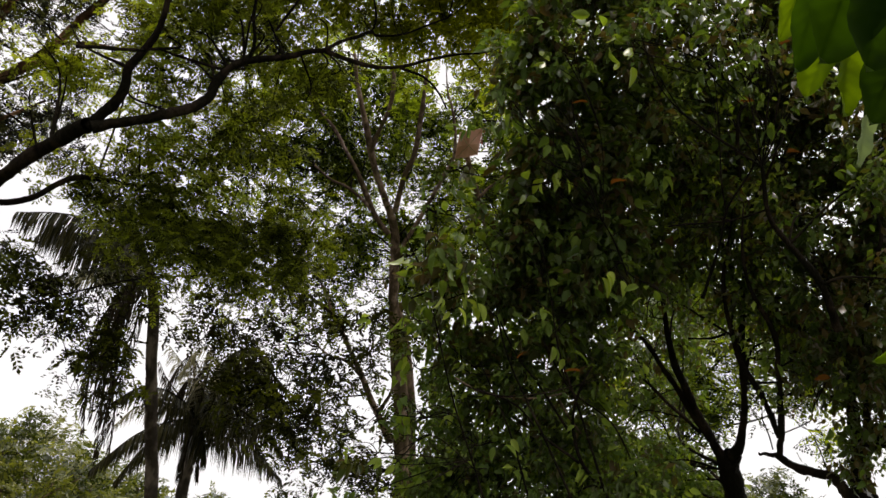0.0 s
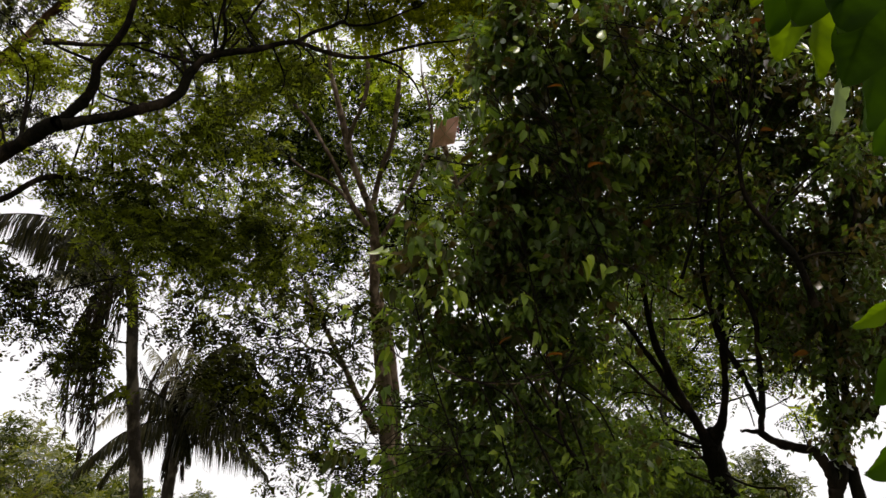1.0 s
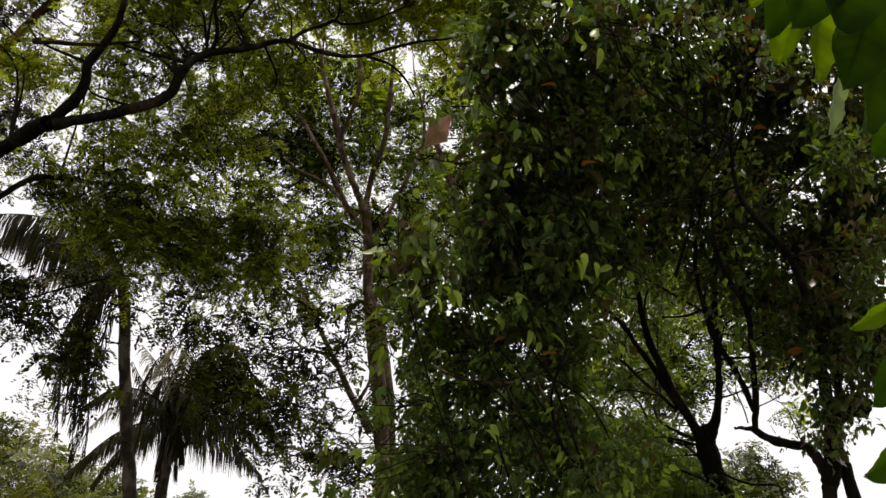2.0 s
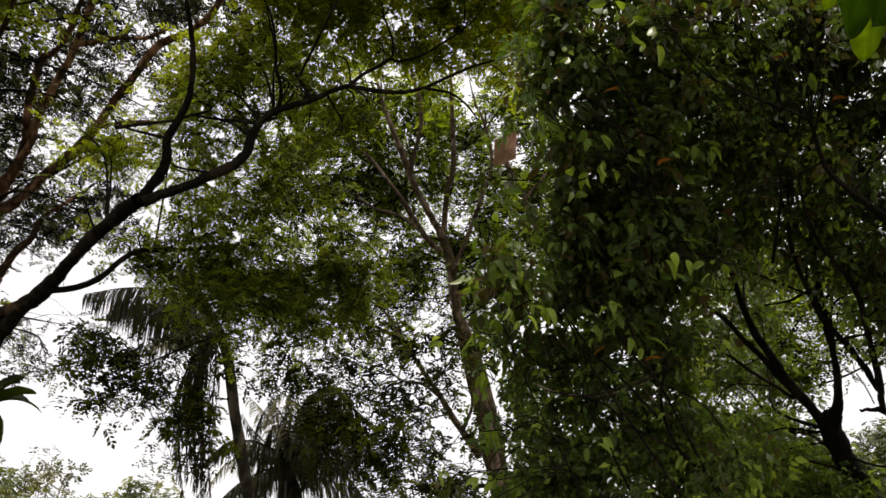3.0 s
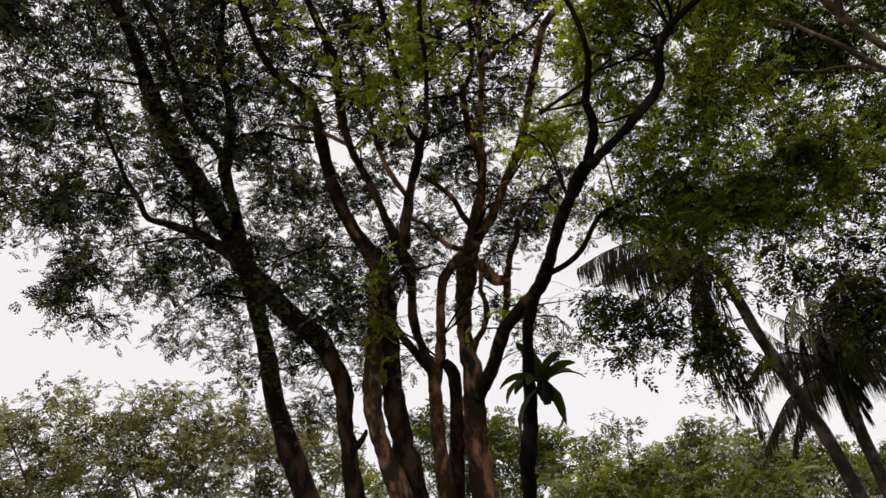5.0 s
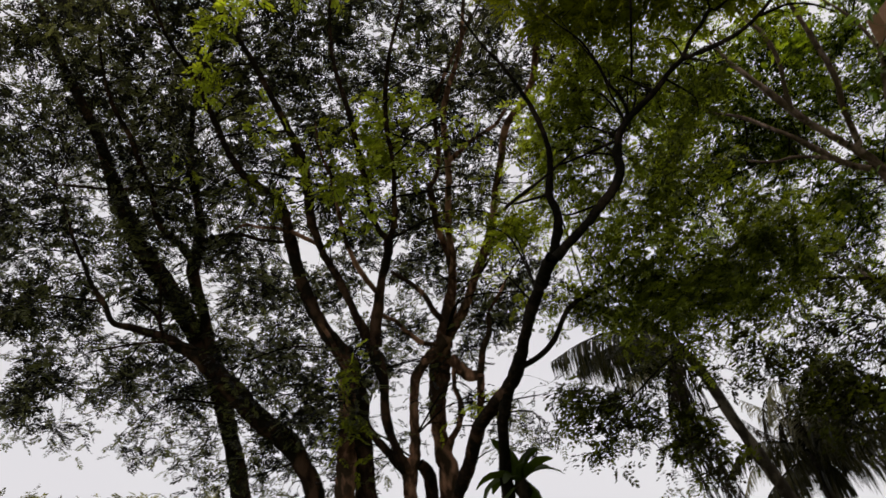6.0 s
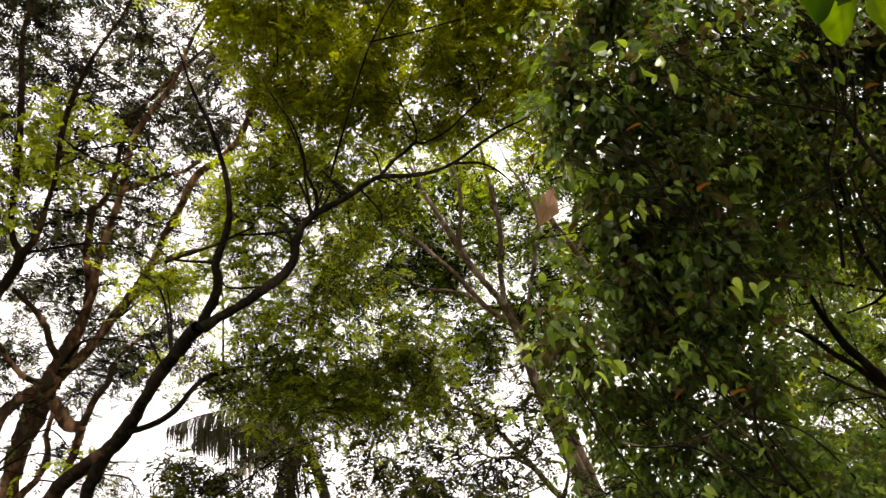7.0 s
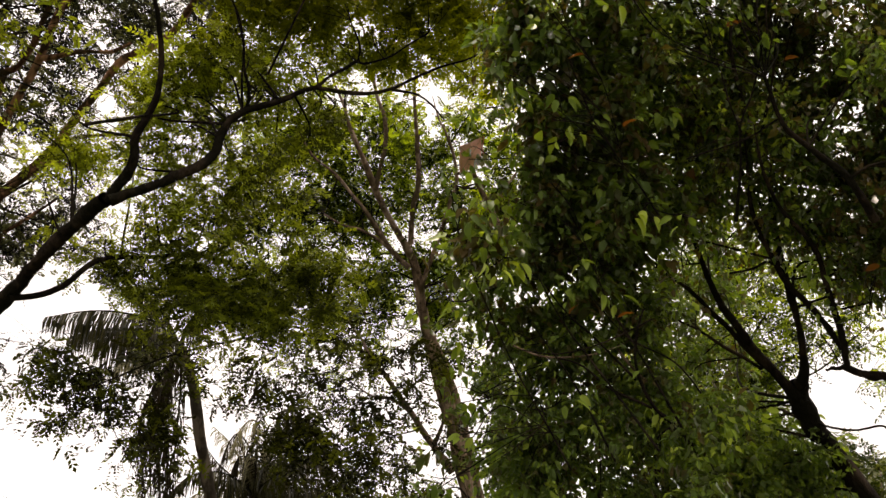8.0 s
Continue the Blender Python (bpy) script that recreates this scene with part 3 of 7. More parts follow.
def far_tree(name, label, place, height, wide, seed, material, group, cover=1.4, trunk=0.12):
    """A tree or tall shrub in the distance: forked stem, a crown of clumps set unevenly round it."""
    x, y = place
    t = Tree(name, label, (x, y, 0), BARK_GREY, seed, group, 7)
    rng = np.random.default_rng(seed + 100)
    fork = (x + rng.normal(0, 0.1), y + rng.normal(0, 0.1), height * 0.4)
    t.limb(trunk, trunk * 0.6, (x, y, -0.1), (x + 0.05, y, height * 0.2), fork, name="trunk")
    clumps = []
    for i in range(6):
        a = i * 1.05 + rng.uniform(-0.3, 0.3)
        end = (x + math.cos(a) * wide * 0.32, y + math.sin(a) * wide * 0.32, height * rng.uniform(0.66, 0.88))
        mid = (x + math.cos(a) * wide * 0.12, y + math.sin(a) * wide * 0.12, height * 0.55)
        t.limb(trunk * 0.5, trunk * 0.15, fork, mid, end)
    for i in range(26):
        a, q = i * 2.399, ((i + 0.5) / 26) ** 0.5
        dome = math.sqrt(max(0, 1 - q * q))
        h = height * (0.60 + 0.33 * dome * rng.uniform(0.55, 1.0) - 0.3 * (i % 3 == 0) * rng.uniform(0.2, 1))
        clumps.append((x + math.cos(a) * q * wide * 0.45, y + math.sin(a) * q * wide * 0.45, h, wide * rng.uniform(0.10, 0.17), 1))
    clumps.append((x, y, height * 0.92, wide * 0.12, 1))
    big = max(1.0, math.hypot(x, y) / 28)
    fine = 0.82 if big == 1.0 else 1.0
    t.crown("crown", material, FAR_SPRAY, cover * 0.46, clumps, 0.4 * big, 0.8 * big * fine, 1.2 * big * fine)
    return t.finish()


# ---- ground ----
bm = bmesh.new()
centre = bm.verts.new((0, 0, 0))
last = None
for r in (1.5, 4, 8, 14, 22, 34, 50, 80, 140, 300, 900, 3000):
    ring = []
    for k in range(48):
        x, y = r * math.cos(k * math.pi / 24), r * math.sin(k * math.pi / 24)
        ring.append(bm.verts.new((x, y, 0.05 * noise.noise((x * 0.3, y * 0.3, 0)) if r < 60 else 0)))
    for k in range(48):
        if last is None:
            bm.faces.new((centre, ring[k], ring[(k + 1) % 48]))
        else:
            bm.faces.new((last[k], ring[k], ring[(k + 1) % 48], last[(k + 1) % 48]))
    last = ring
me = bpy.data.meshes.new("ground")
bm.to_mesh(me)
bm.free()
me.materials.append(GRASS)
ground = tagged(new("ground", me), "dry green grass ground under the trees", "ground", kind="structure")


# ---- trees ----

slender_tree_j = Tree("slender_tree", "slender tree with fine hanging leaves behind the dark trees", (4.96, 16.56, 0.00), BARK_DARK_SHADED, 20, "")
slender_tree_j.limb(0.06, 0.04, (4.96, 16.56, -0.10), (4.84, 16.38, 1.83), (4.71, 16.19, 3.77), (4.60, 16.03, 4.90), (4.69, 15.73, 6.01), (4.80, 15.34, 7.13), name="trunk")
slender_tree_j.limb(0.034, 0.015, (4.69, 15.73, 6.01), (5.44, 15.21, 6.89), (6.02, 14.76, 7.52))
slender_tree_j.limb(0.029, 0.015, (4.65, 15.97, 5.13), (3.97, 15.90, 6.12), (3.48, 15.77, 6.90))
slender_tree_j.limb(0.024, 0.015, (4.86, 15.85, 5.35), (6.22, 15.73, 5.68), (7.13, 15.30, 6.23))
slender_tree_j.crown("crown", LEAF_MID, FEATHER_HANGING, 1.0, [(4.92, 15.38, 6.90, 0.63, 1.6), (4.26, 15.50, 7.13, 0.63, 0.19), (5.16, 15.58, 6.02, 0.63, 1.76), (3.95, 15.74, 6.68, 0.63, 1.53), (4.76, 15.88, 5.35, 0.63, 1.73), (5.84, 14.99, 7.10, 0.63, 1.46), (3.37, 15.80, 6.90, 0.63, 0.19), (4.11, 16.07, 5.33, 0.63, 0.19), (5.19, 14.96, 7.77, 0.63, 1.08), (4.67, 15.22, 7.57, 0.63, 0.19), (5.47, 14.68, 8.19, 0.75, 0.19), (3.64, 16.01, 5.99, 0.63, 1.34), (5.87, 15.27, 6.23, 0.50, 1.24), (6.74, 14.94, 6.11, 0.44, 1.6), (6.83, 15.02, 5.68, 0.31, 0.47), (7.06, 15.01, 5.31, 0.33, 1.42), (7.23, 15.04, 4.85, 0.28, 1.07), (6.12, 14.76, 7.41, 0.63, 0.19)])
slender_tree_j.crown("crown", LEAF_MID, FEATHER_HANGING, 1.0, [(6.53, 14.79, 6.86, 0.50, 1.26), (3.21, 15.59, 7.58, 0.63, 0.19), (4.31, 15.84, 6.01, 0.50, 1.46), (3.17, 16.05, 6.21, 0.63, 0.19), (4.34, 16.17, 4.56, 0.63, 1.69), (3.68, 16.25, 4.98, 0.63, 0.19), (5.04, 15.46, 6.57, 0.50, 0.19), (4.52, 14.99, 8.23, 0.63, 0.19), (4.86, 14.98, 8.00, 0.75, 0.19), (5.50, 14.86, 7.76, 0.75, 0.19), (4.22, 15.26, 7.80, 0.75, 1.25), (6.10, 14.63, 7.73, 0.75, 0.33), (6.69, 14.48, 7.48, 0.75, 0.19), (7.08, 14.47, 7.03, 0.63, 0.19)])
slender_tree_j.crown("low_crown", LEAF_YELLOW, FRESH, 1.0, [(2.61, 14.26, 5.46, 0.66, 1.1), (2.84, 14.41, 4.66, 0.55, 1), (2.37, 14.13, 6.06, 0.44, 0.8), (3.15, 14.42, 4.28, 0.55, 0.9), (2.04, 14.59, 4.42, 0.55, 0.8)], 0.25)
slender_tree_j.crown("crown", LEAF_MID, FEATHER_HANGING, 1.2, [(3.52, 14.14, 7.21, 0.50, 0.70), (4.17, 13.66, 7.29, 0.50, 0.70), (4.96, 13.49, 7.15, 0.50, 0.70), (5.56, 13.20, 6.84, 0.50, 0.60), (4.70, 13.60, 6.17, 0.50, 0.80), (5.35, 13.68, 6.12, 0.45, 0.70), (4.50, 14.47, 5.75, 0.45, 0.70), (5.09, 14.04, 5.45, 0.40, 0.60), (6.36, 13.65, 6.72, 0.45, 0.60), (3.92, 14.17, 6.31, 0.50, 0.80), (6.38, 13.52, 5.80, 0.35, 0.40), (5.85, 13.62, 7.96, 0.50, 0.60), (4.94, 13.51, 7.98, 0.50, 0.60)], 0.3)
slender_tree_j.finish()

rain_tree_a = Tree("rain_tree", "tall dark-barked tree with airy feathered leaves", (-14.24, 9.63, 0.00), BARK_UMBER, 11, "feather-leaved trees")
rain_tree_a.stem((-14.37, 10.10, -0.10, 0.287), (-14.33, 9.82, 2.07, 0.269), (-14.25, 9.34, 4.13, 0.256), (-14.20, 9.04, 5.03, 0.238), (-14.12, 8.71, 5.91, 0.210), (-13.93, 8.45, 6.78, 0.188), (-13.69, 8.17, 7.63, 0.182), (-13.49, 7.91, 8.26, 0.187), (-13.30, 7.66, 8.82, 0.209), (-13.16, 7.41, 9.21, 0.208), (-13.08, 7.11, 9.53, 0.186), (-12.88, 6.50, 10.26, 0.180), (-12.73, 5.92, 10.79, 0.168), (-12.46, 5.40, 11.39, 0.151), (-12.20, 5.02, 11.83, 0.146), (-11.91, 4.68, 12.25, 0.129), (-11.65, 4.41, 12.58, 0.118), (-11.21, 3.70, 13.24, 0.092), (-10.78, 3.06, 13.97, 0.066), (-10.44, 2.53, 14.83, 0.040), name="trunk")
rain_tree_a.stem((-13.02, 7.45, 8.97, 0.141), (-12.67, 7.08, 9.73, 0.140), (-12.32, 6.72, 10.40, 0.134), (-11.95, 6.63, 10.83, 0.117), (-11.51, 6.43, 11.37, 0.101), (-11.13, 6.07, 11.90, 0.084), (-10.72, 5.86, 12.34, 0.069), (-10.27, 5.69, 12.75, 0.058), (-9.60, 5.59, 13.29, 0.045), (-9.00, 5.60, 13.92, 0.033), (-8.22, 5.74, 14.26, 0.019))
rain_tree_a.stem((-12.12, 6.61, 10.46, 0.085), (-11.97, 6.30, 10.70, 0.084), (-11.88, 5.95, 10.88, 0.078), (-11.73, 5.64, 11.09, 0.068), (-11.38, 5.34, 11.51, 0.057), (-11.13, 5.00, 11.80, 0.051), (-10.85, 4.70, 12.08, 0.046), (-10.56, 4.22, 12.45, 0.036), (-10.26, 3.89, 12.94, 0.026), (-9.92, 3.66, 13.47, 0.016))
rain_tree_a.stem((-11.32, 5.31, 11.43, 0.036), (-11.40, 5.01, 11.33, 0.036), (-11.49, 4.66, 11.24, 0.031), (-11.57, 4.22, 11.19, 0.026), (-11.67, 3.72, 11.13, 0.020))
rain_tree_a.stem((-11.78, 6.57, 10.76, 0.042), (-11.40, 6.77, 10.77, 0.041), (-11.06, 7.04, 10.68, 0.036), (-10.77, 7.35, 10.46, 0.036), (-10.45, 7.64, 10.29, 0.030))
rain_tree_a.stem((-11.29, 5.36, 11.44, 0.031), (-11.06, 5.57, 11.34, 0.026), (-10.86, 5.81, 11.17, 0.020))
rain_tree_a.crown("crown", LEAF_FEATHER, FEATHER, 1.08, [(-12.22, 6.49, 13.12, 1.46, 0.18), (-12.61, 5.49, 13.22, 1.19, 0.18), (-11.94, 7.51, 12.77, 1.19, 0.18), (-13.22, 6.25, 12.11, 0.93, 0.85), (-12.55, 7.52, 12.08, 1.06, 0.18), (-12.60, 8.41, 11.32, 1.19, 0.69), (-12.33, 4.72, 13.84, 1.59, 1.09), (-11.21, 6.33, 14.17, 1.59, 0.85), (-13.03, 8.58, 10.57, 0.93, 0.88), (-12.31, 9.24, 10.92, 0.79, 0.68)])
rain_tree_a.finish()

rain_tree_b = Tree("rain_tree", "leaning dark-barked tree with feathered leaves drooping low", (-13.02, 9.84, 0.00), BARK_UMBER, 12, "feather-leaved trees")
rain_tree_b.stem((-12.95, 9.84, -0.10, 0.209), (-12.86, 9.71, 1.93, 0.195), (-12.71, 9.48, 3.87, 0.187), (-12.62, 9.34, 4.72, 0.176), (-12.47, 9.24, 5.45, 0.171), (-12.32, 9.12, 6.08, 0.196), (-12.30, 8.74, 6.80, 0.196), (-12.38, 8.32, 7.24, 0.216), (-12.46, 7.87, 7.64, 0.211), (-12.48, 7.44, 8.11, 0.206), (-12.50, 7.02, 8.49, 0.170), (-12.57, 6.54, 8.80, 0.123), (-12.67, 6.07, 9.02, 0.087), (-12.78, 5.62, 9.15, 0.067), (-12.85, 5.31, 9.23, 0.056), (-12.75, 5.10, 9.52, 0.051), (-12.64, 4.80, 9.85, 0.041), (-12.51, 4.60, 10.12, 0.036), (-12.26, 4.29, 10.48, 0.028), (-12.07, 4.06, 10.92, 0.020), (-11.96, 3.79, 11.37, 0.012), name="trunk")
rain_tree_b.stem((-12.49, 6.12, 8.92, 0.040), (-12.25, 5.92, 9.13, 0.035), (-12.11, 5.65, 9.22, 0.030), (-12.00, 5.37, 9.27, 0.025))
rain_tree_b.stem((-12.37, 6.00, 9.21, 0.026), (-11.98, 5.84, 9.44, 0.025), (-11.60, 5.66, 9.64, 0.019))
rain_tree_b.stem((-12.40, 6.77, 8.70, 0.031), (-12.43, 6.18, 8.76, 0.026), (-12.51, 5.60, 8.66, 0.020), (-12.71, 4.85, 8.45, 0.015))
rain_tree_b.stem((-12.51, 9.34, 4.70, 0.077), (-12.33, 9.38, 4.79, 0.062), (-12.14, 9.41, 4.92, 0.046), (-12.03, 9.36, 4.97, 0.035))
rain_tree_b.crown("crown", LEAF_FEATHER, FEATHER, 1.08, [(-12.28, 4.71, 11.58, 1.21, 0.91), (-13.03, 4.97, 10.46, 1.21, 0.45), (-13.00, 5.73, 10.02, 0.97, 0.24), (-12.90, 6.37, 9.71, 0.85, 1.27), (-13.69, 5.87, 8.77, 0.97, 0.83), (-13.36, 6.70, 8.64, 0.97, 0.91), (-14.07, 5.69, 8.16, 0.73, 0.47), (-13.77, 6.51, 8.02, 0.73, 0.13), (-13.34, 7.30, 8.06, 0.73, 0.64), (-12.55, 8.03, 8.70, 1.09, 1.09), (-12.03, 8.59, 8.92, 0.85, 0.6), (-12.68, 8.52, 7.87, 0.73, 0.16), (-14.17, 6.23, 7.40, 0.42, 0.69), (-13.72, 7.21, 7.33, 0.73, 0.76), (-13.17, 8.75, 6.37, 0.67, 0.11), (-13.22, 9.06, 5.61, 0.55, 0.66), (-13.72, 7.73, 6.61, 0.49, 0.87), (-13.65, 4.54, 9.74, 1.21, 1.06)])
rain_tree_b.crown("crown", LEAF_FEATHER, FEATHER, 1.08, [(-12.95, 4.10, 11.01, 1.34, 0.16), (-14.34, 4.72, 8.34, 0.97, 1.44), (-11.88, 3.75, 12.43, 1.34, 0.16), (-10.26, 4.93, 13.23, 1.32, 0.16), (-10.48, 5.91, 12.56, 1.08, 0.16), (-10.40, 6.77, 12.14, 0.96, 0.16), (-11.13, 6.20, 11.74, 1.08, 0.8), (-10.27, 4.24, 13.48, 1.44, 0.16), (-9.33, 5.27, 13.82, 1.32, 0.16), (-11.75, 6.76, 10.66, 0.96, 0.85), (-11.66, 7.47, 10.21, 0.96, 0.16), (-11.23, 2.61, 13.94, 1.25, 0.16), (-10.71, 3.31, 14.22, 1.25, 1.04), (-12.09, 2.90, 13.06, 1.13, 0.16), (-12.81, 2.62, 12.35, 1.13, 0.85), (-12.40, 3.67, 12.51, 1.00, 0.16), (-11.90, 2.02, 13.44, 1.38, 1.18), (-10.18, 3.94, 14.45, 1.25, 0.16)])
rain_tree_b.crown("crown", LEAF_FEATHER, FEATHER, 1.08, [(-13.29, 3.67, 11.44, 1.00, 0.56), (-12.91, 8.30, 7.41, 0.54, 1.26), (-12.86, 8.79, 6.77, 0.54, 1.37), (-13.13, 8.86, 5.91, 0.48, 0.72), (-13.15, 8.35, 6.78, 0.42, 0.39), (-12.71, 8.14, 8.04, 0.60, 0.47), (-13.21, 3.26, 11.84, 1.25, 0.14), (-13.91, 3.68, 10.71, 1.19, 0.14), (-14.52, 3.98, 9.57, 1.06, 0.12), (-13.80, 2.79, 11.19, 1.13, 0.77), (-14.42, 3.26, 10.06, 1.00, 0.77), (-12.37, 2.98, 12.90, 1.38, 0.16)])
rain_tree_b.finish()

rain_tree_c = Tree("rain_tree", "twin-stemmed brown-barked tree with feathered leaves", (-11.54, 9.91, 0.00), BARK_BROWN_LIT, 13, "feather-leaved trees")
rain_tree_c.stem((-11.04, 9.90, -0.10, 0.207), (-11.12, 9.71, 1.81, 0.194), (-11.28, 9.39, 3.62, 0.185), (-11.35, 9.23, 4.24, 0.168), (-11.38, 9.09, 4.85, 0.164), (-11.31, 9.03, 5.47, 0.174), (-11.18, 9.05, 5.98, 0.185), (-11.03, 9.05, 6.49, 0.159), (-10.84, 9.01, 7.11, 0.157), (-10.62, 8.99, 7.71, 0.167), name="trunk")
rain_tree_c.stem((-11.60, 10.44, -0.10, 0.262), (-11.57, 10.29, 1.83, 0.245), (-11.52, 10.02, 3.67, 0.234), (-11.49, 9.84, 4.51, 0.239), (-11.40, 9.66, 5.34, 0.228), (-11.23, 9.54, 6.06, 0.194), (-11.06, 9.43, 6.68, 0.194), (-10.86, 9.31, 7.30, 0.194), (-10.70, 9.12, 7.86, 0.200), (-10.68, 8.89, 8.22, 0.170), (-10.67, 8.55, 8.66, 0.135), (-10.56, 8.19, 9.24, 0.125), (-10.36, 7.85, 9.84, 0.114), (-10.17, 7.61, 10.28, 0.110), (-9.97, 7.37, 10.71, 0.090), (-9.93, 7.14, 10.94, 0.080), (-9.97, 6.84, 11.11, 0.075), (-10.00, 6.56, 11.28, 0.070), (-9.94, 6.27, 11.54, 0.060), (-9.81, 6.01, 11.82, 0.055), (-9.66, 5.76, 12.10, 0.050), (-9.26, 5.14, 12.55, 0.039), (-8.83, 4.42, 12.77, 0.028), (-8.22, 3.82, 12.85, 0.017), bark_material=BARK_UMBER)
rain_tree_c.stem((-9.99, 7.51, 10.22, 0.044), (-9.84, 7.73, 10.03, 0.044), (-9.68, 7.93, 9.84, 0.044))
rain_tree_c.stem((-10.62, 8.96, 7.73, 0.044), (-10.49, 8.65, 8.07, 0.044), (-10.36, 8.36, 8.35, 0.039), (-10.26, 8.13, 8.48, 0.029))
rain_tree_c.stem((-9.96, 7.43, 10.16, 0.039), (-9.95, 7.18, 10.16, 0.034), (-10.02, 6.88, 10.12, 0.029), (-10.05, 6.57, 10.11, 0.024), (-10.11, 6.37, 9.98, 0.018))
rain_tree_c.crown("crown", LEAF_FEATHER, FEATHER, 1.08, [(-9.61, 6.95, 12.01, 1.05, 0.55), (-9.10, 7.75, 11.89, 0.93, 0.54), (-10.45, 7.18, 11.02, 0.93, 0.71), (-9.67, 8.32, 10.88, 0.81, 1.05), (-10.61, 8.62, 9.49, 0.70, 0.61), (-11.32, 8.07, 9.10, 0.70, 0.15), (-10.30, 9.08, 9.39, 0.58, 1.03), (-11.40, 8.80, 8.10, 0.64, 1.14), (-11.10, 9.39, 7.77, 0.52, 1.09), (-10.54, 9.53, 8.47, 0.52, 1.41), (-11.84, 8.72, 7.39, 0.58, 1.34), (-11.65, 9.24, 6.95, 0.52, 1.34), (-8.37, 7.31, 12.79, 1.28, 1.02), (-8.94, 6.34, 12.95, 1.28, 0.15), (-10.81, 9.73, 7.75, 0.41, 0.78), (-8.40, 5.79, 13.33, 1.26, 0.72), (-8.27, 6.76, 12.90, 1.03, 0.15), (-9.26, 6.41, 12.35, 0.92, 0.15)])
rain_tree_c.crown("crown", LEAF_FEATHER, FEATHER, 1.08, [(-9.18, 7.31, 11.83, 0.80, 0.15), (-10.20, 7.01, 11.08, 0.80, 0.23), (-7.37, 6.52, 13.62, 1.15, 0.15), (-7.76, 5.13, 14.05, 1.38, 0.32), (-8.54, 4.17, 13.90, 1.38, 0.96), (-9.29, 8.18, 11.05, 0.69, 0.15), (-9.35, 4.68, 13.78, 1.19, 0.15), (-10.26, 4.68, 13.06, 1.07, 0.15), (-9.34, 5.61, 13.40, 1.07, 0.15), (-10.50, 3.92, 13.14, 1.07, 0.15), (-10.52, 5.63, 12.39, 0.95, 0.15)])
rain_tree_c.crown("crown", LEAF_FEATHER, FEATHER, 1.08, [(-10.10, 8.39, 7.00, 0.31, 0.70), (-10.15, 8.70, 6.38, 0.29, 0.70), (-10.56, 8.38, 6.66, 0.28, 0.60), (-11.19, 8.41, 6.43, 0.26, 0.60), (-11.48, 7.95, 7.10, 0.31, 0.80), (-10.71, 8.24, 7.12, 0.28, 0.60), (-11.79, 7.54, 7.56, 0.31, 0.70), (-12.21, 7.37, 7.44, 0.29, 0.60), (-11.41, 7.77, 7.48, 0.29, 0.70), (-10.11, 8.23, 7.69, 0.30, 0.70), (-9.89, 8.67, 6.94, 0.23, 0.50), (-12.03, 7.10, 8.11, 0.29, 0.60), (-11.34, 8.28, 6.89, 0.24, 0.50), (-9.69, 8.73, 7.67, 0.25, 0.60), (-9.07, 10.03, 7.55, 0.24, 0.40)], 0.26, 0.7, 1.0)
rain_tree_c.finish()

rain_tree_d = Tree("rain_tree", "slim reddish-brown tree forking into long upright limbs", (-11.73, 10.51, 0.00), BARK_BROWN_LIT, 14, "feather-leaved trees")
rain_tree_d.stem((-11.37, 10.53, -0.10, 0.155), (-11.27, 10.47, 1.80, 0.145), (-11.09, 10.36, 3.60, 0.139), (-10.97, 10.28, 4.43, 0.134), (-10.87, 10.24, 4.94, 0.128), (-10.75, 10.17, 5.46, 0.128), (-10.63, 10.15, 5.85, 0.168), (-10.58, 10.09, 6.03, 0.13), name="trunk")
rain_tree_d.stem((-10.67, 10.10, 5.85, 0.119), (-10.77, 9.92, 6.10, 0.094), (-10.85, 9.72, 6.42, 0.084), (-10.91, 9.55, 6.69, 0.075), (-10.91, 9.43, 6.99, 0.060), bark_material=BARK_UMBER)
rain_tree_d.stem((-10.59, 10.17, 5.89, 0.128), (-10.49, 10.22, 6.13, 0.114), (-10.34, 10.21, 6.61, 0.099), (-10.17, 10.17, 7.14, 0.095), (-10.00, 10.18, 7.53, 0.100), (-9.82, 10.28, 7.75, 0.100), (-9.57, 10.44, 7.97, 0.121), (-9.35, 10.56, 8.20, 0.131))
rain_tree_d.stem((-10.61, 10.01, 5.85, 0.108), (-10.56, 9.83, 6.23, 0.084), (-10.44, 9.60, 6.81, 0.084), (-10.19, 9.45, 7.40, 0.098), (-10.04, 9.20, 7.93, 0.121), (-9.97, 8.95, 8.29, 0.102), (-9.89, 8.72, 8.60, 0.082), (-9.76, 8.43, 9.03, 0.077), (-9.67, 8.08, 9.45, 0.072), (-9.55, 7.81, 9.77, 0.072), (-9.39, 7.57, 10.10, 0.081), (-9.07, 7.33, 10.57, 0.081), (-8.82, 7.09, 10.93, 0.081), (-8.64, 6.76, 11.26, 0.071), (-8.48, 6.45, 11.54, 0.062), (-8.06, 5.68, 12.03, 0.048), (-7.69, 4.87, 12.46, 0.034), (-7.41, 3.99, 12.85, 0.021), bark_material=BARK_UMBER)
rain_tree_d.stem((-9.97, 9.17, 8.02, 0.126), (-9.52, 8.99, 8.57, 0.092), (-9.10, 8.85, 8.98, 0.081), (-8.74, 8.74, 9.23, 0.080), (-8.47, 8.59, 9.40, 0.089), bark_material=BARK_UMBER)
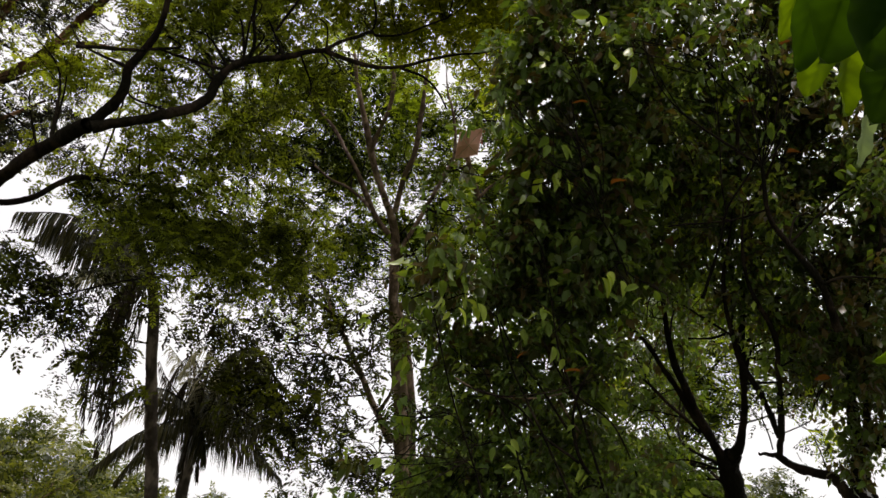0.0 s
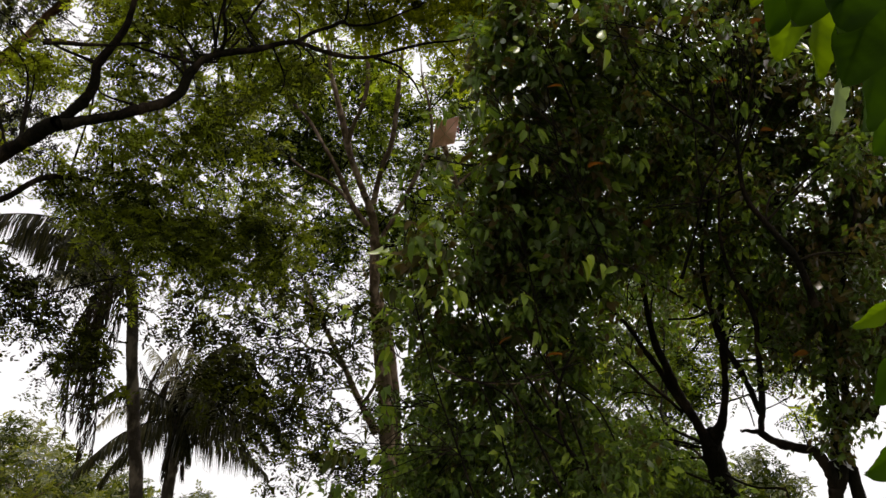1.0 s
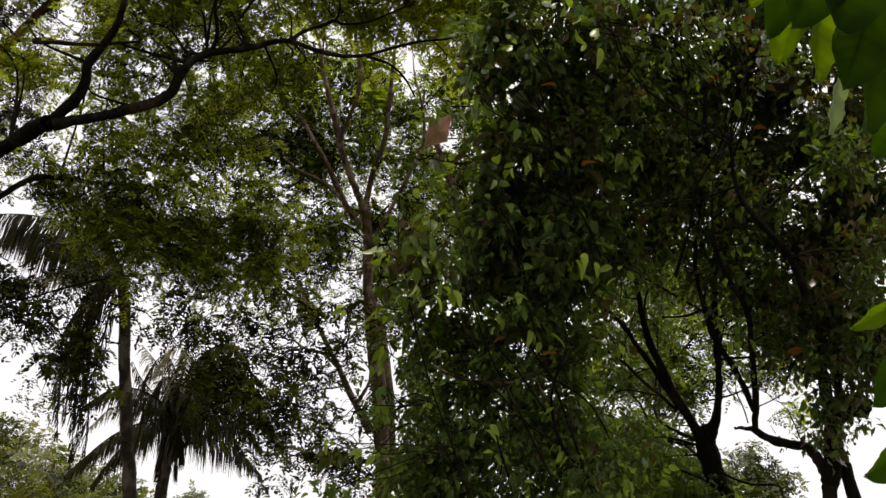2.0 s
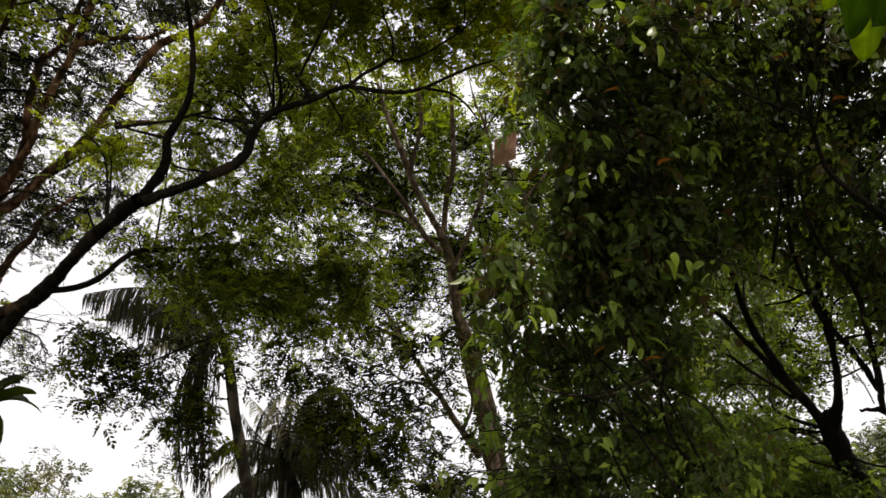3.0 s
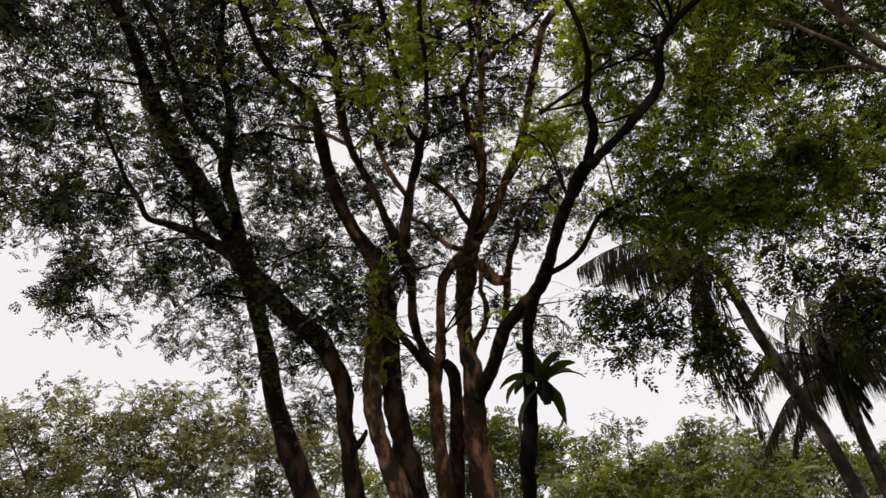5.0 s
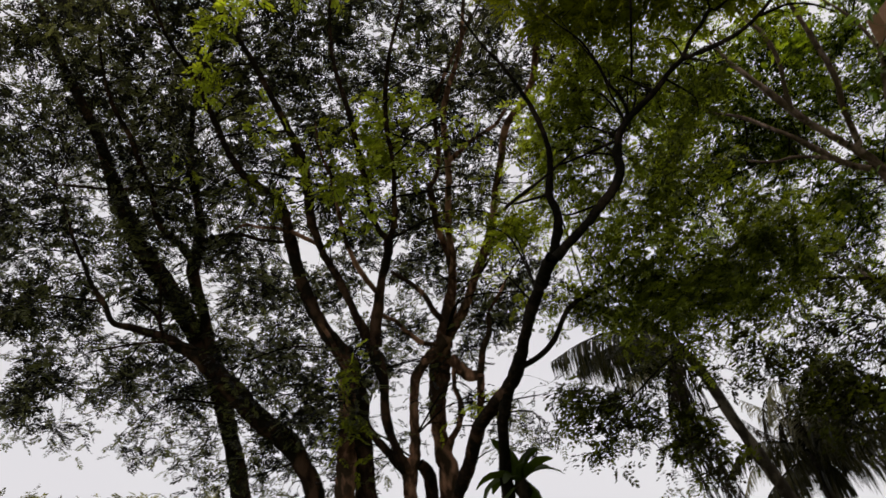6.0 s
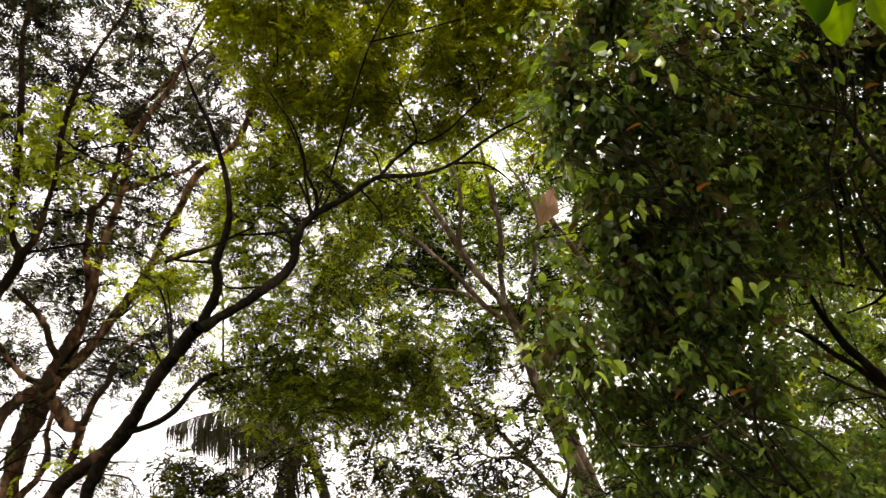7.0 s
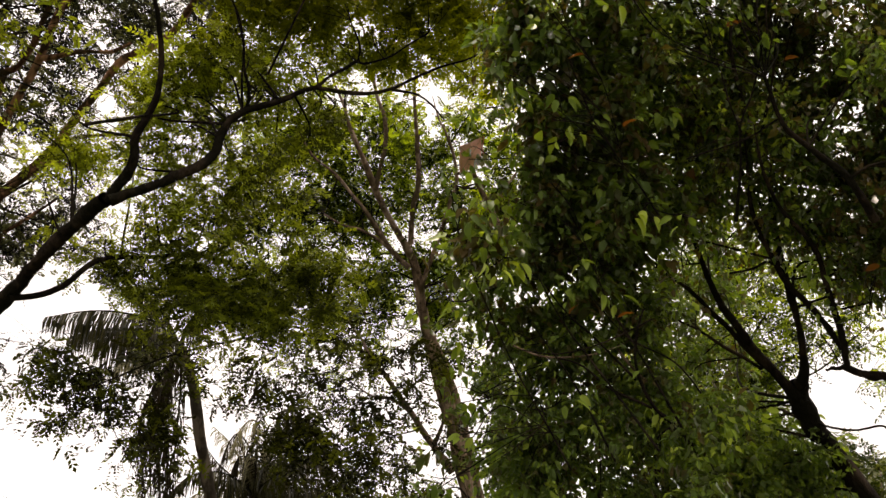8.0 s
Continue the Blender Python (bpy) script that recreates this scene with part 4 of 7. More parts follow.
rain_tree_d.stem((-8.49, 8.60, 9.38, 0.065), (-8.46, 8.37, 9.55, 0.051), (-8.32, 8.14, 9.80, 0.046), (-8.04, 7.84, 10.24, 0.046), (-7.85, 7.62, 10.50, 0.055), (-7.60, 7.35, 10.82, 0.050), (-7.35, 7.05, 11.16, 0.045), (-7.01, 6.60, 11.82, 0.035), (-6.55, 6.31, 12.49, 0.026), (-5.97, 6.04, 13.07, 0.016), bark_material=BARK_UMBER)
rain_tree_d.stem((-8.47, 8.60, 9.40, 0.065), (-8.17, 8.52, 9.59, 0.055), (-7.86, 8.32, 9.88, 0.046), (-7.52, 8.10, 10.20, 0.036), (-7.15, 7.74, 10.64, 0.036), (-6.76, 7.43, 11.00, 0.036), (-6.13, 7.10, 11.37, 0.028), (-5.45, 6.86, 11.71, 0.020), (-4.84, 6.66, 12.19, 0.012), bark_material=BARK_UMBER)
rain_tree_d.stem((-9.36, 8.87, 8.82, 0.048), (-9.27, 8.47, 9.16, 0.052), (-9.12, 8.14, 9.47, 0.042), (-8.91, 7.88, 9.75, 0.037), (-8.64, 7.60, 10.09, 0.033), (-8.37, 7.31, 10.40, 0.027), (-8.24, 7.08, 10.61, 0.021), (-8.08, 6.89, 10.83, 0.016), (-7.88, 6.74, 11.04, 0.010))
rain_tree_d.stem((-9.57, 9.00, 8.48, 0.044), (-9.57, 9.24, 8.44, 0.044), (-9.57, 9.47, 8.41, 0.044), (-9.61, 9.74, 8.26, 0.045), (-9.58, 10.10, 8.06, 0.051), (-9.47, 10.42, 8.03, 0.051))
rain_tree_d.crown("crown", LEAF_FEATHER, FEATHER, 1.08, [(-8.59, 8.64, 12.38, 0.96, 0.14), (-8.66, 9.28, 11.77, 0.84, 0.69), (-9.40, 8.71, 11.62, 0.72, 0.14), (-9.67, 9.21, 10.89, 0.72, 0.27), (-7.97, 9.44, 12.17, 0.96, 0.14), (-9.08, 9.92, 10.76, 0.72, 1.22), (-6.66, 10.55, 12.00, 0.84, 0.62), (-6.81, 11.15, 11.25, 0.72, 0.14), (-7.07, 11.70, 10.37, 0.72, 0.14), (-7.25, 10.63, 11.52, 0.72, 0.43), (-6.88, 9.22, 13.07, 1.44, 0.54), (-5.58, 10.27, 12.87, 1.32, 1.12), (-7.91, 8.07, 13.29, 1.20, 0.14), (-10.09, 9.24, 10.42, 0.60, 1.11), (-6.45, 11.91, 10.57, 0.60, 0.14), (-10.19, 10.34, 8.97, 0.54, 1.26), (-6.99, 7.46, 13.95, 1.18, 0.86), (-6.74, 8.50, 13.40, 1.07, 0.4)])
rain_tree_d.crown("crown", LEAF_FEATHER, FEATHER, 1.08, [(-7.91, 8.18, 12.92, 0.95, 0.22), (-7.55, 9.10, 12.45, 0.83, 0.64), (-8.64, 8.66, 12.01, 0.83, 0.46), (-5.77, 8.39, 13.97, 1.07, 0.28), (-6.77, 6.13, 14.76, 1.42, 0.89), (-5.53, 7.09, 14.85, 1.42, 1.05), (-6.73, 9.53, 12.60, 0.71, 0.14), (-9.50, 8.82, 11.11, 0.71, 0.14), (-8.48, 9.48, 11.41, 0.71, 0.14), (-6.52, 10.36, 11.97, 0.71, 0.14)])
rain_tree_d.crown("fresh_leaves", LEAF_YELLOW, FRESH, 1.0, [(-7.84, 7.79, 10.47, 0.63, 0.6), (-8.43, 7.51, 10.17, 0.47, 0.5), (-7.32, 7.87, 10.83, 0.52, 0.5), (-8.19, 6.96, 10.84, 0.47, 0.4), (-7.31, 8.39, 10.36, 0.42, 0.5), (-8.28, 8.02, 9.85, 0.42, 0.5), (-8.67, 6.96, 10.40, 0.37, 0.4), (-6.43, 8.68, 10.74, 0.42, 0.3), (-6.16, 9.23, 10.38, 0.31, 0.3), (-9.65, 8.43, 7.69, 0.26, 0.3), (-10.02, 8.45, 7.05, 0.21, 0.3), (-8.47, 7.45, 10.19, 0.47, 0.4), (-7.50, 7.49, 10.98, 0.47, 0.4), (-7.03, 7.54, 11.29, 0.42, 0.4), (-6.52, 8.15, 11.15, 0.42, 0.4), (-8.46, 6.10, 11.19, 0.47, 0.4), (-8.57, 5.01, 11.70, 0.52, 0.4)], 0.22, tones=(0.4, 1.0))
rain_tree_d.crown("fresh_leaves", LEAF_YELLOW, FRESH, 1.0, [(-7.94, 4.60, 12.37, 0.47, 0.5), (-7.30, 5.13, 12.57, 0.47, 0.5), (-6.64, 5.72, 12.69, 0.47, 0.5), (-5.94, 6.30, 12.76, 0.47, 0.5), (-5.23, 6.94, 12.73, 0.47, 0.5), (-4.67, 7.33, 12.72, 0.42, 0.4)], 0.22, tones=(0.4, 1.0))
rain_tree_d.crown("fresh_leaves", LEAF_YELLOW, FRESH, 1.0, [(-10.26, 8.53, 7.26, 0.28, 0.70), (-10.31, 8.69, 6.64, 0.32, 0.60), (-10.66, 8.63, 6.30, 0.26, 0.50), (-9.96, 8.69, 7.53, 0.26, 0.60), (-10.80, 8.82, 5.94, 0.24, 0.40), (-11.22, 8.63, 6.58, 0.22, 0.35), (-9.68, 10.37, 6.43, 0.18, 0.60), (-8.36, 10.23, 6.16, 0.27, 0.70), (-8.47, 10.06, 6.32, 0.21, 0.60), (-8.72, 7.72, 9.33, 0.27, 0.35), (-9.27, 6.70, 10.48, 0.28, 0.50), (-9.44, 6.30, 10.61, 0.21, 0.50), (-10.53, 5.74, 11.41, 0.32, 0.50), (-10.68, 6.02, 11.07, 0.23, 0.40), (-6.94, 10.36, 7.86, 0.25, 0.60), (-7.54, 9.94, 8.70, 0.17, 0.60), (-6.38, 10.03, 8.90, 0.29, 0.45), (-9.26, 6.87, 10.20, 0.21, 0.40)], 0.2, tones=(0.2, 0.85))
rain_tree_d.finish()

rain_tree_e = Tree("rain_tree", "stout multi-stemmed brown tree with crossing limbs", (-12.00, 11.15, 0.00), BARK_BROWN_LIT, 15, "feather-leaved trees")
rain_tree_e.stem((-11.32, 11.49, -0.10, 0.253), (-11.21, 11.41, 1.80, 0.238), (-11.02, 11.29, 3.60, 0.226), (-10.88, 11.20, 4.46, 0.237), (-10.66, 11.14, 5.31, 0.226), (-10.51, 11.02, 5.96, 0.205), (-10.34, 10.87, 6.61, 0.164), (-10.14, 10.78, 7.14, 0.180), (-9.83, 10.70, 7.76, 0.194), (-9.55, 10.68, 8.16, 0.184), (-9.30, 10.68, 8.47, 0.184), (-9.05, 10.60, 8.86, 0.117), (-8.76, 10.50, 9.31, 0.092), (-8.61, 10.35, 9.64, 0.077), (-8.47, 10.07, 10.10, 0.066), (-8.25, 9.83, 10.55, 0.071), (-8.10, 9.68, 10.81, 0.066), (-7.85, 9.69, 10.98, 0.046), (-7.53, 9.53, 11.37, 0.051), (-7.31, 9.34, 11.69, 0.046), (-6.98, 9.15, 12.06, 0.040), (-6.22, 9.01, 12.46, 0.032), (-5.42, 8.85, 12.75, 0.023), (-4.58, 8.64, 12.83, 0.014), name="trunk")
rain_tree_e.stem((-12.28, 11.30, -0.10, 0.189), (-12.05, 11.26, 1.86, 0.177), (-11.67, 11.19, 3.71, 0.169), (-11.41, 11.15, 4.57, 0.158), (-11.14, 11.08, 5.31, 0.146), (-10.94, 10.96, 5.89, 0.136), (-10.94, 10.74, 6.14, 0.114), bark_material=BARK_UMBER)
rain_tree_e.stem((-8.66, 10.35, 9.16, 0.070), (-8.40, 10.23, 9.46, 0.065), (-8.19, 10.02, 9.80, 0.064), (-7.81, 9.78, 10.30, 0.059), (-7.47, 9.59, 10.68, 0.059), (-7.17, 9.34, 11.05, 0.063), (-6.87, 9.09, 11.39, 0.063), (-6.51, 8.92, 11.67, 0.054), (-5.86, 8.85, 12.33, 0.041), (-5.32, 8.65, 13.07, 0.030), (-4.64, 8.48, 13.68, 0.018))
rain_tree_e.stem((-9.20, 10.62, 8.32, 0.131), (-8.93, 10.65, 8.44, 0.100), (-8.58, 10.63, 8.71, 0.085), (-8.17, 10.58, 9.07, 0.084), (-7.75, 10.55, 9.38, 0.099), (-7.38, 10.44, 9.71, 0.084), (-7.01, 10.27, 10.09, 0.073), (-6.60, 10.10, 10.45, 0.068), (-6.25, 9.92, 10.75, 0.068), (-5.97, 9.82, 10.92, 0.067), (-5.58, 9.81, 11.03, 0.062), (-5.27, 9.74, 11.15, 0.057), (-4.98, 9.62, 11.29, 0.052), (-4.28, 9.16, 11.83, 0.040), (-3.57, 8.88, 12.47, 0.029), (-2.88, 8.64, 13.15, 0.018))
rain_tree_e.stem((-7.27, 10.30, 9.64, 0.044), (-6.84, 10.28, 9.67, 0.033), (-6.43, 10.28, 9.64, 0.028), (-6.10, 10.25, 9.57, 0.023))
rain_tree_e.stem((-7.59, 10.37, 9.26, 0.044), (-7.29, 10.32, 9.22, 0.043), (-6.93, 10.34, 9.13, 0.033), (-6.61, 10.26, 9.14, 0.023))
rain_tree_e.stem((-7.30, 9.44, 10.78, 0.049), (-7.04, 9.42, 10.77, 0.048), (-6.75, 9.40, 10.78, 0.043), (-6.45, 9.41, 10.76, 0.033), (-6.02, 9.47, 10.76, 0.033), (-5.67, 9.41, 10.82, 0.028))
rain_tree_e.stem((-9.20, 10.39, 8.44, 0.065), (-9.14, 10.14, 8.56, 0.060), (-9.03, 9.84, 8.80, 0.049), (-9.03, 9.46, 9.00, 0.044), (-9.05, 9.08, 9.15, 0.039))
rain_tree_e.stem((-8.46, 11.01, 8.40, 0.030), (-8.17, 10.97, 8.52, 0.030), (-7.82, 10.92, 8.70, 0.025), (-7.48, 10.86, 8.86, 0.019))
rain_tree_e.stem((-10.31, 10.92, 6.13, 0.081), (-10.08, 10.90, 6.35, 0.066), (-9.84, 10.90, 6.50, 0.060), (-9.59, 10.83, 6.82, 0.055), (-9.48, 10.63, 7.13, 0.049), (-9.27, 10.51, 7.43, 0.044))
rain_tree_e.stem((-9.49, 10.69, 7.78, 0.111), (-9.37, 10.83, 7.46, 0.110), (-9.19, 10.93, 7.29, 0.099), (-9.01, 10.94, 7.30, 0.084), (-8.73, 10.84, 7.64, 0.069), (-8.45, 10.80, 7.84, 0.054), (-8.23, 10.65, 8.13, 0.039))
rain_tree_e.stem((-9.50, 11.03, 6.24, 0.060), (-9.09, 10.83, 6.68, 0.073), (-8.74, 10.59, 7.04, 0.077))
rain_tree_e.stem((-10.50, 11.08, 5.25, 0.112), (-10.02, 10.85, 5.39, 0.123), (-9.54, 10.60, 5.55, 0.125), (-9.05, 10.33, 5.77, 0.121), (-8.58, 10.06, 5.90, 0.117), (-8.08, 9.83, 6.00, 0.114), (-7.57, 9.62, 6.01, 0.101), (-7.10, 9.40, 5.99, 0.082), bark_material=BARK_UMBER)
rain_tree_e.crown("crown", LEAF_FEATHER, FEATHER, 1.08, [(-7.50, 10.16, 12.30, 0.85, 0.24), (-8.61, 10.04, 11.57, 0.61, 0.64), (-8.70, 10.88, 10.56, 0.67, 1.14), (-7.97, 10.88, 11.19, 0.61, 0.7), (-9.23, 11.15, 9.65, 0.55, 1.48), (-9.88, 10.45, 9.83, 0.55, 1.48), (-8.64, 11.74, 9.45, 0.67, 1.36), (-7.88, 12.04, 9.78, 0.61, 0.43), (-9.19, 11.86, 8.62, 0.55, 1.47), (-8.49, 12.22, 8.86, 0.55, 0.81), (-9.38, 10.51, 10.32, 0.49, 1.02), (-9.72, 11.67, 8.23, 0.43, 1.19), (-10.84, 10.58, 8.36, 0.49, 1.04), (-8.30, 11.47, 10.18, 0.61, 0.16), (-8.02, 12.45, 9.01, 0.55, 0.96), (-10.34, 10.95, 8.54, 0.37, 0.89), (-9.42, 12.84, 6.17, 0.37, 0.89), (-10.00, 12.13, 6.86, 0.37, 0.89)])
rain_tree_e.crown("crown", LEAF_FEATHER, FEATHER, 1.08, [(-9.63, 12.45, 6.80, 0.37, 0.72), (-6.15, 9.60, 13.28, 0.97, 0.24), (-7.83, 10.14, 11.77, 0.72, 1.13), (-7.61, 10.95, 11.08, 0.72, 0.28), (-8.75, 10.48, 10.64, 0.60, 0.16), (-4.46, 8.24, 14.94, 1.33, 0.16), (-8.47, 11.20, 10.02, 0.60, 0.16), (-9.43, 10.96, 6.82, 0.34, 0.74), (-10.15, 10.27, 6.92, 0.32, 0.59), (-10.58, 10.03, 6.53, 0.28, 0.59), (-9.35, 11.41, 5.93, 0.34, 0.74), (-8.71, 11.77, 6.27, 0.34, 0.5), (-8.31, 11.89, 6.65, 0.32, 0.06), (-9.63, 10.44, 7.50, 0.28, 0.59), (-11.11, 9.74, 5.95, 0.32, 0.59), (-11.64, 9.08, 6.00, 0.34, 0.74), (-11.54, 8.88, 6.62, 0.45, 0.1), (-8.51, 11.26, 7.67, 0.40, 0.3)])
rain_tree_e.crown("crown", LEAF_FEATHER, FEATHER, 1.08, [(-8.83, 10.68, 8.26, 0.40, 0.17)])
rain_tree_e.finish()

rain_tree_f = Tree("rain_tree", "tree with a long dark arching bough and yellow-green leaves", (-10.22, 11.32, 0.00), BARK_DARK_SHADED, 16, "feather-leaved trees")
rain_tree_f.stem((-11.26, 12.56, -0.10, 0.150), (-10.72, 12.08, 1.69, 0.141), (-9.77, 11.23, 3.38, 0.134), (-9.48, 10.97, 3.75, 0.131), (-9.07, 10.75, 4.26, 0.133), (-8.68, 10.49, 4.76, 0.120), (-8.29, 10.17, 5.33, 0.113), (-7.91, 9.88, 5.69, 0.101), (-7.52, 9.63, 5.93, 0.108), (-7.13, 9.42, 6.05, 0.109), (-6.74, 9.20, 6.18, 0.102), (-6.35, 8.94, 6.35, 0.091), (-5.97, 8.70, 6.44, 0.093), (-5.56, 8.46, 6.56, 0.086), (-5.22, 8.21, 6.59, 0.091), (-4.87, 7.97, 6.62, 0.092), name="trunk")
rain_tree_f.stem((-4.90, 8.08, 6.65, 0.085), (-4.76, 8.00, 6.81, 0.074), (-4.61, 7.94, 6.93, 0.070), (-4.48, 7.83, 7.09, 0.059), (-4.41, 7.66, 7.29, 0.056), (-4.21, 7.55, 7.50, 0.048), (-4.03, 7.40, 7.72, 0.041), (-3.92, 7.20, 7.94, 0.038), (-3.84, 6.97, 8.16, 0.031), (-3.76, 6.54, 8.46, 0.024), (-3.79, 6.16, 8.84, 0.017), (-3.80, 5.88, 9.29, 0.010))
rain_tree_f.stem((-4.83, 8.01, 6.62, 0.077), (-4.54, 8.12, 6.78, 0.070), (-4.26, 8.22, 6.94, 0.067), (-3.96, 8.30, 7.12, 0.064), (-3.72, 8.34, 7.30, 0.064), (-3.60, 8.33, 7.45, 0.064), (-3.53, 8.27, 7.64, 0.057), (-3.37, 8.23, 7.85, 0.050), (-3.17, 8.25, 7.99, 0.047), (-2.73, 8.33, 8.15, 0.040), (-2.45, 8.36, 8.28, 0.036), (-2.20, 8.41, 8.37, 0.033))
rain_tree_f.stem((-2.22, 8.40, 8.37, 0.029), (-2.01, 8.37, 8.51, 0.026), (-1.79, 8.37, 8.62, 0.022), (-1.63, 8.37, 8.71, 0.022), (-1.53, 8.43, 8.71, 0.018), (-1.19, 8.45, 8.78, 0.015), (-0.87, 8.41, 8.93, 0.015), (-0.58, 8.36, 9.05, 0.011))
rain_tree_f.stem((-2.22, 8.41, 8.36, 0.033), (-2.08, 8.48, 8.36, 0.033), (-1.80, 8.59, 8.34, 0.033), (-1.50, 8.67, 8.35, 0.029), (-1.19, 8.70, 8.41, 0.026), (-0.86, 8.68, 8.53, 0.022), (-0.49, 8.65, 8.64, 0.018), (-0.08, 8.64, 8.71, 0.015), (0.30, 8.59, 8.81, 0.011))
rain_tree_f.stem((-1.20, 8.71, 8.40, 0.022), (-0.88, 8.82, 8.36, 0.018), (-0.67, 8.96, 8.25, 0.015), (-0.51, 9.15, 8.07, 0.011))
rain_tree_f.stem((-3.17, 8.26, 7.99, 0.025), (-3.07, 8.03, 8.15, 0.025), (-3.06, 7.78, 8.30, 0.021), (-2.98, 7.49, 8.50, 0.018), (-2.96, 7.22, 8.70, 0.014), (-3.03, 6.95, 8.89, 0.010), (-3.08, 6.69, 9.08, 0.006))
rain_tree_f.stem((-6.79, 9.21, 6.06, 0.054), (-6.52, 9.43, 6.18, 0.050), (-6.26, 9.59, 6.38, 0.046), (-5.92, 9.69, 6.75, 0.046), (-5.62, 9.87, 6.88, 0.037), (-5.26, 10.10, 6.96, 0.033), (-4.84, 10.33, 7.06, 0.028), (-4.44, 10.57, 7.07, 0.023), (-4.08, 10.83, 6.99, 0.019), (-3.53, 11.12, 6.92, 0.014))
rain_tree_f.stem((-4.87, 7.26, 7.25, 0.024), (-4.60, 7.25, 7.25, 0.024), (-4.33, 7.24, 7.24, 0.020), (-4.03, 7.23, 7.24, 0.017))
rain_tree_f.stem((-1.62, 8.32, 8.63, 0.015), (-1.55, 8.18, 8.81, 0.015), (-1.62, 7.93, 9.07, 0.011))
rain_tree_f.limb(0.018, 0.008, (-3.09, 7.86, 7.67), (-3.00, 7.55, 7.94), (-2.89, 7.27, 8.15), (-2.87, 6.84, 8.46))
rain_tree_f.limb(0.018, 0.008, (-2.71, 7.71, 8.07), (-1.83, 6.90, 8.89), (-1.41, 6.55, 9.14), (-1.06, 6.30, 9.27))
rain_tree_f.limb(0.016, 0.006, (-1.61, 6.71, 9.11), (-1.01, 6.81, 9.10), (-0.34, 6.87, 9.10))
rain_tree_f.crown("crown", LEAF_YELLOW, FEATHER, 0.8, [(-3.32, 8.93, 9.22, 0.81, 2.07), (-2.60, 8.98, 9.44, 0.72, 0.25), (-2.07, 9.56, 8.89, 0.45, 0.2), (-3.86, 8.93, 8.96, 0.72, 0.25), (-4.38, 8.76, 8.88, 0.72, 1.9), (-4.60, 9.05, 8.37, 0.54, 0.45), (-4.94, 8.56, 8.75, 0.54, 1.09), (-5.81, 8.60, 8.01, 0.54, 1.78), (-6.16, 8.23, 8.16, 0.63, 0.2), (-6.18, 8.63, 7.61, 0.54, 0.15), (-4.37, 9.67, 7.62, 0.54, 2.09), (-3.85, 9.52, 8.18, 0.54, 1.23), (-3.97, 9.99, 7.36, 0.54, 0.71), (-4.89, 9.24, 7.89, 0.45, 1.48), (-1.42, 9.13, 9.57, 0.63, 0.96), (-0.73, 9.25, 9.52, 0.54, 0.25), (-0.13, 9.24, 9.56, 0.63, 0.25), (-0.33, 9.68, 9.02, 0.45, 0.25)], low=0.72, high=1.12, tones=(0.15, 1.0))
rain_tree_f.crown("crown", LEAF_YELLOW, FEATHER, 0.8, [(0.28, 9.06, 9.77, 0.54, 0.87), (-1.02, 9.83, 8.76, 0.36, 0.25), (-1.94, 8.99, 9.62, 0.54, 1.29), (-2.72, 9.73, 8.43, 0.45, 0.2), (-5.09, 9.49, 7.34, 0.40, 1.07), (-5.62, 9.41, 6.96, 0.36, 0.4), (-6.18, 9.01, 7.03, 0.36, 0.15), (-5.79, 8.23, 8.49, 0.54, 0.38), (-5.30, 8.92, 8.01, 0.45, 0.9), (-0.06, 9.67, 10.29, 0.48, 0.51), (0.38, 9.59, 10.37, 0.43, 0.25), (0.16, 10.01, 9.89, 0.43, 1.6), (0.52, 9.93, 9.98, 0.38, 0.25), (-0.08, 10.30, 9.53, 0.38, 1.51), (0.30, 10.34, 9.47, 0.33, 0.2)], low=0.72, high=1.12, tones=(0.15, 1.0))
rain_tree_f.crown("top_crown", LEAF_GOLD_LIT, FEATHER, 0.95, [(-3.06, 7.87, 9.86, 0.79, 2.34), (-2.21, 7.56, 10.38, 0.79, 2.31), (-1.61, 8.13, 9.99, 0.79, 1.77), (-0.78, 8.17, 10.06, 0.79, 1.61), (-2.42, 8.41, 9.52, 0.53, 1.98), (-0.90, 8.76, 9.44, 0.61, 1.36), (-3.84, 8.30, 9.10, 0.44, 0.22), (-3.01, 7.11, 10.53, 0.70, 2.38), (-1.52, 6.85, 11.06, 0.96, 2.45), (-0.46, 7.37, 10.77, 0.96, 2.52), (-0.10, 8.50, 9.75, 0.70, 1.02), (-2.51, 6.30, 11.25, 0.96, 2.35), (-3.67, 6.47, 10.77, 0.61, 2.27), (0.51, 7.90, 10.30, 0.88, 2.52), (-0.46, 9.04, 9.15, 0.44, 1.53)], low=0.85, high=1.3, tones=(0.1, 0.9))
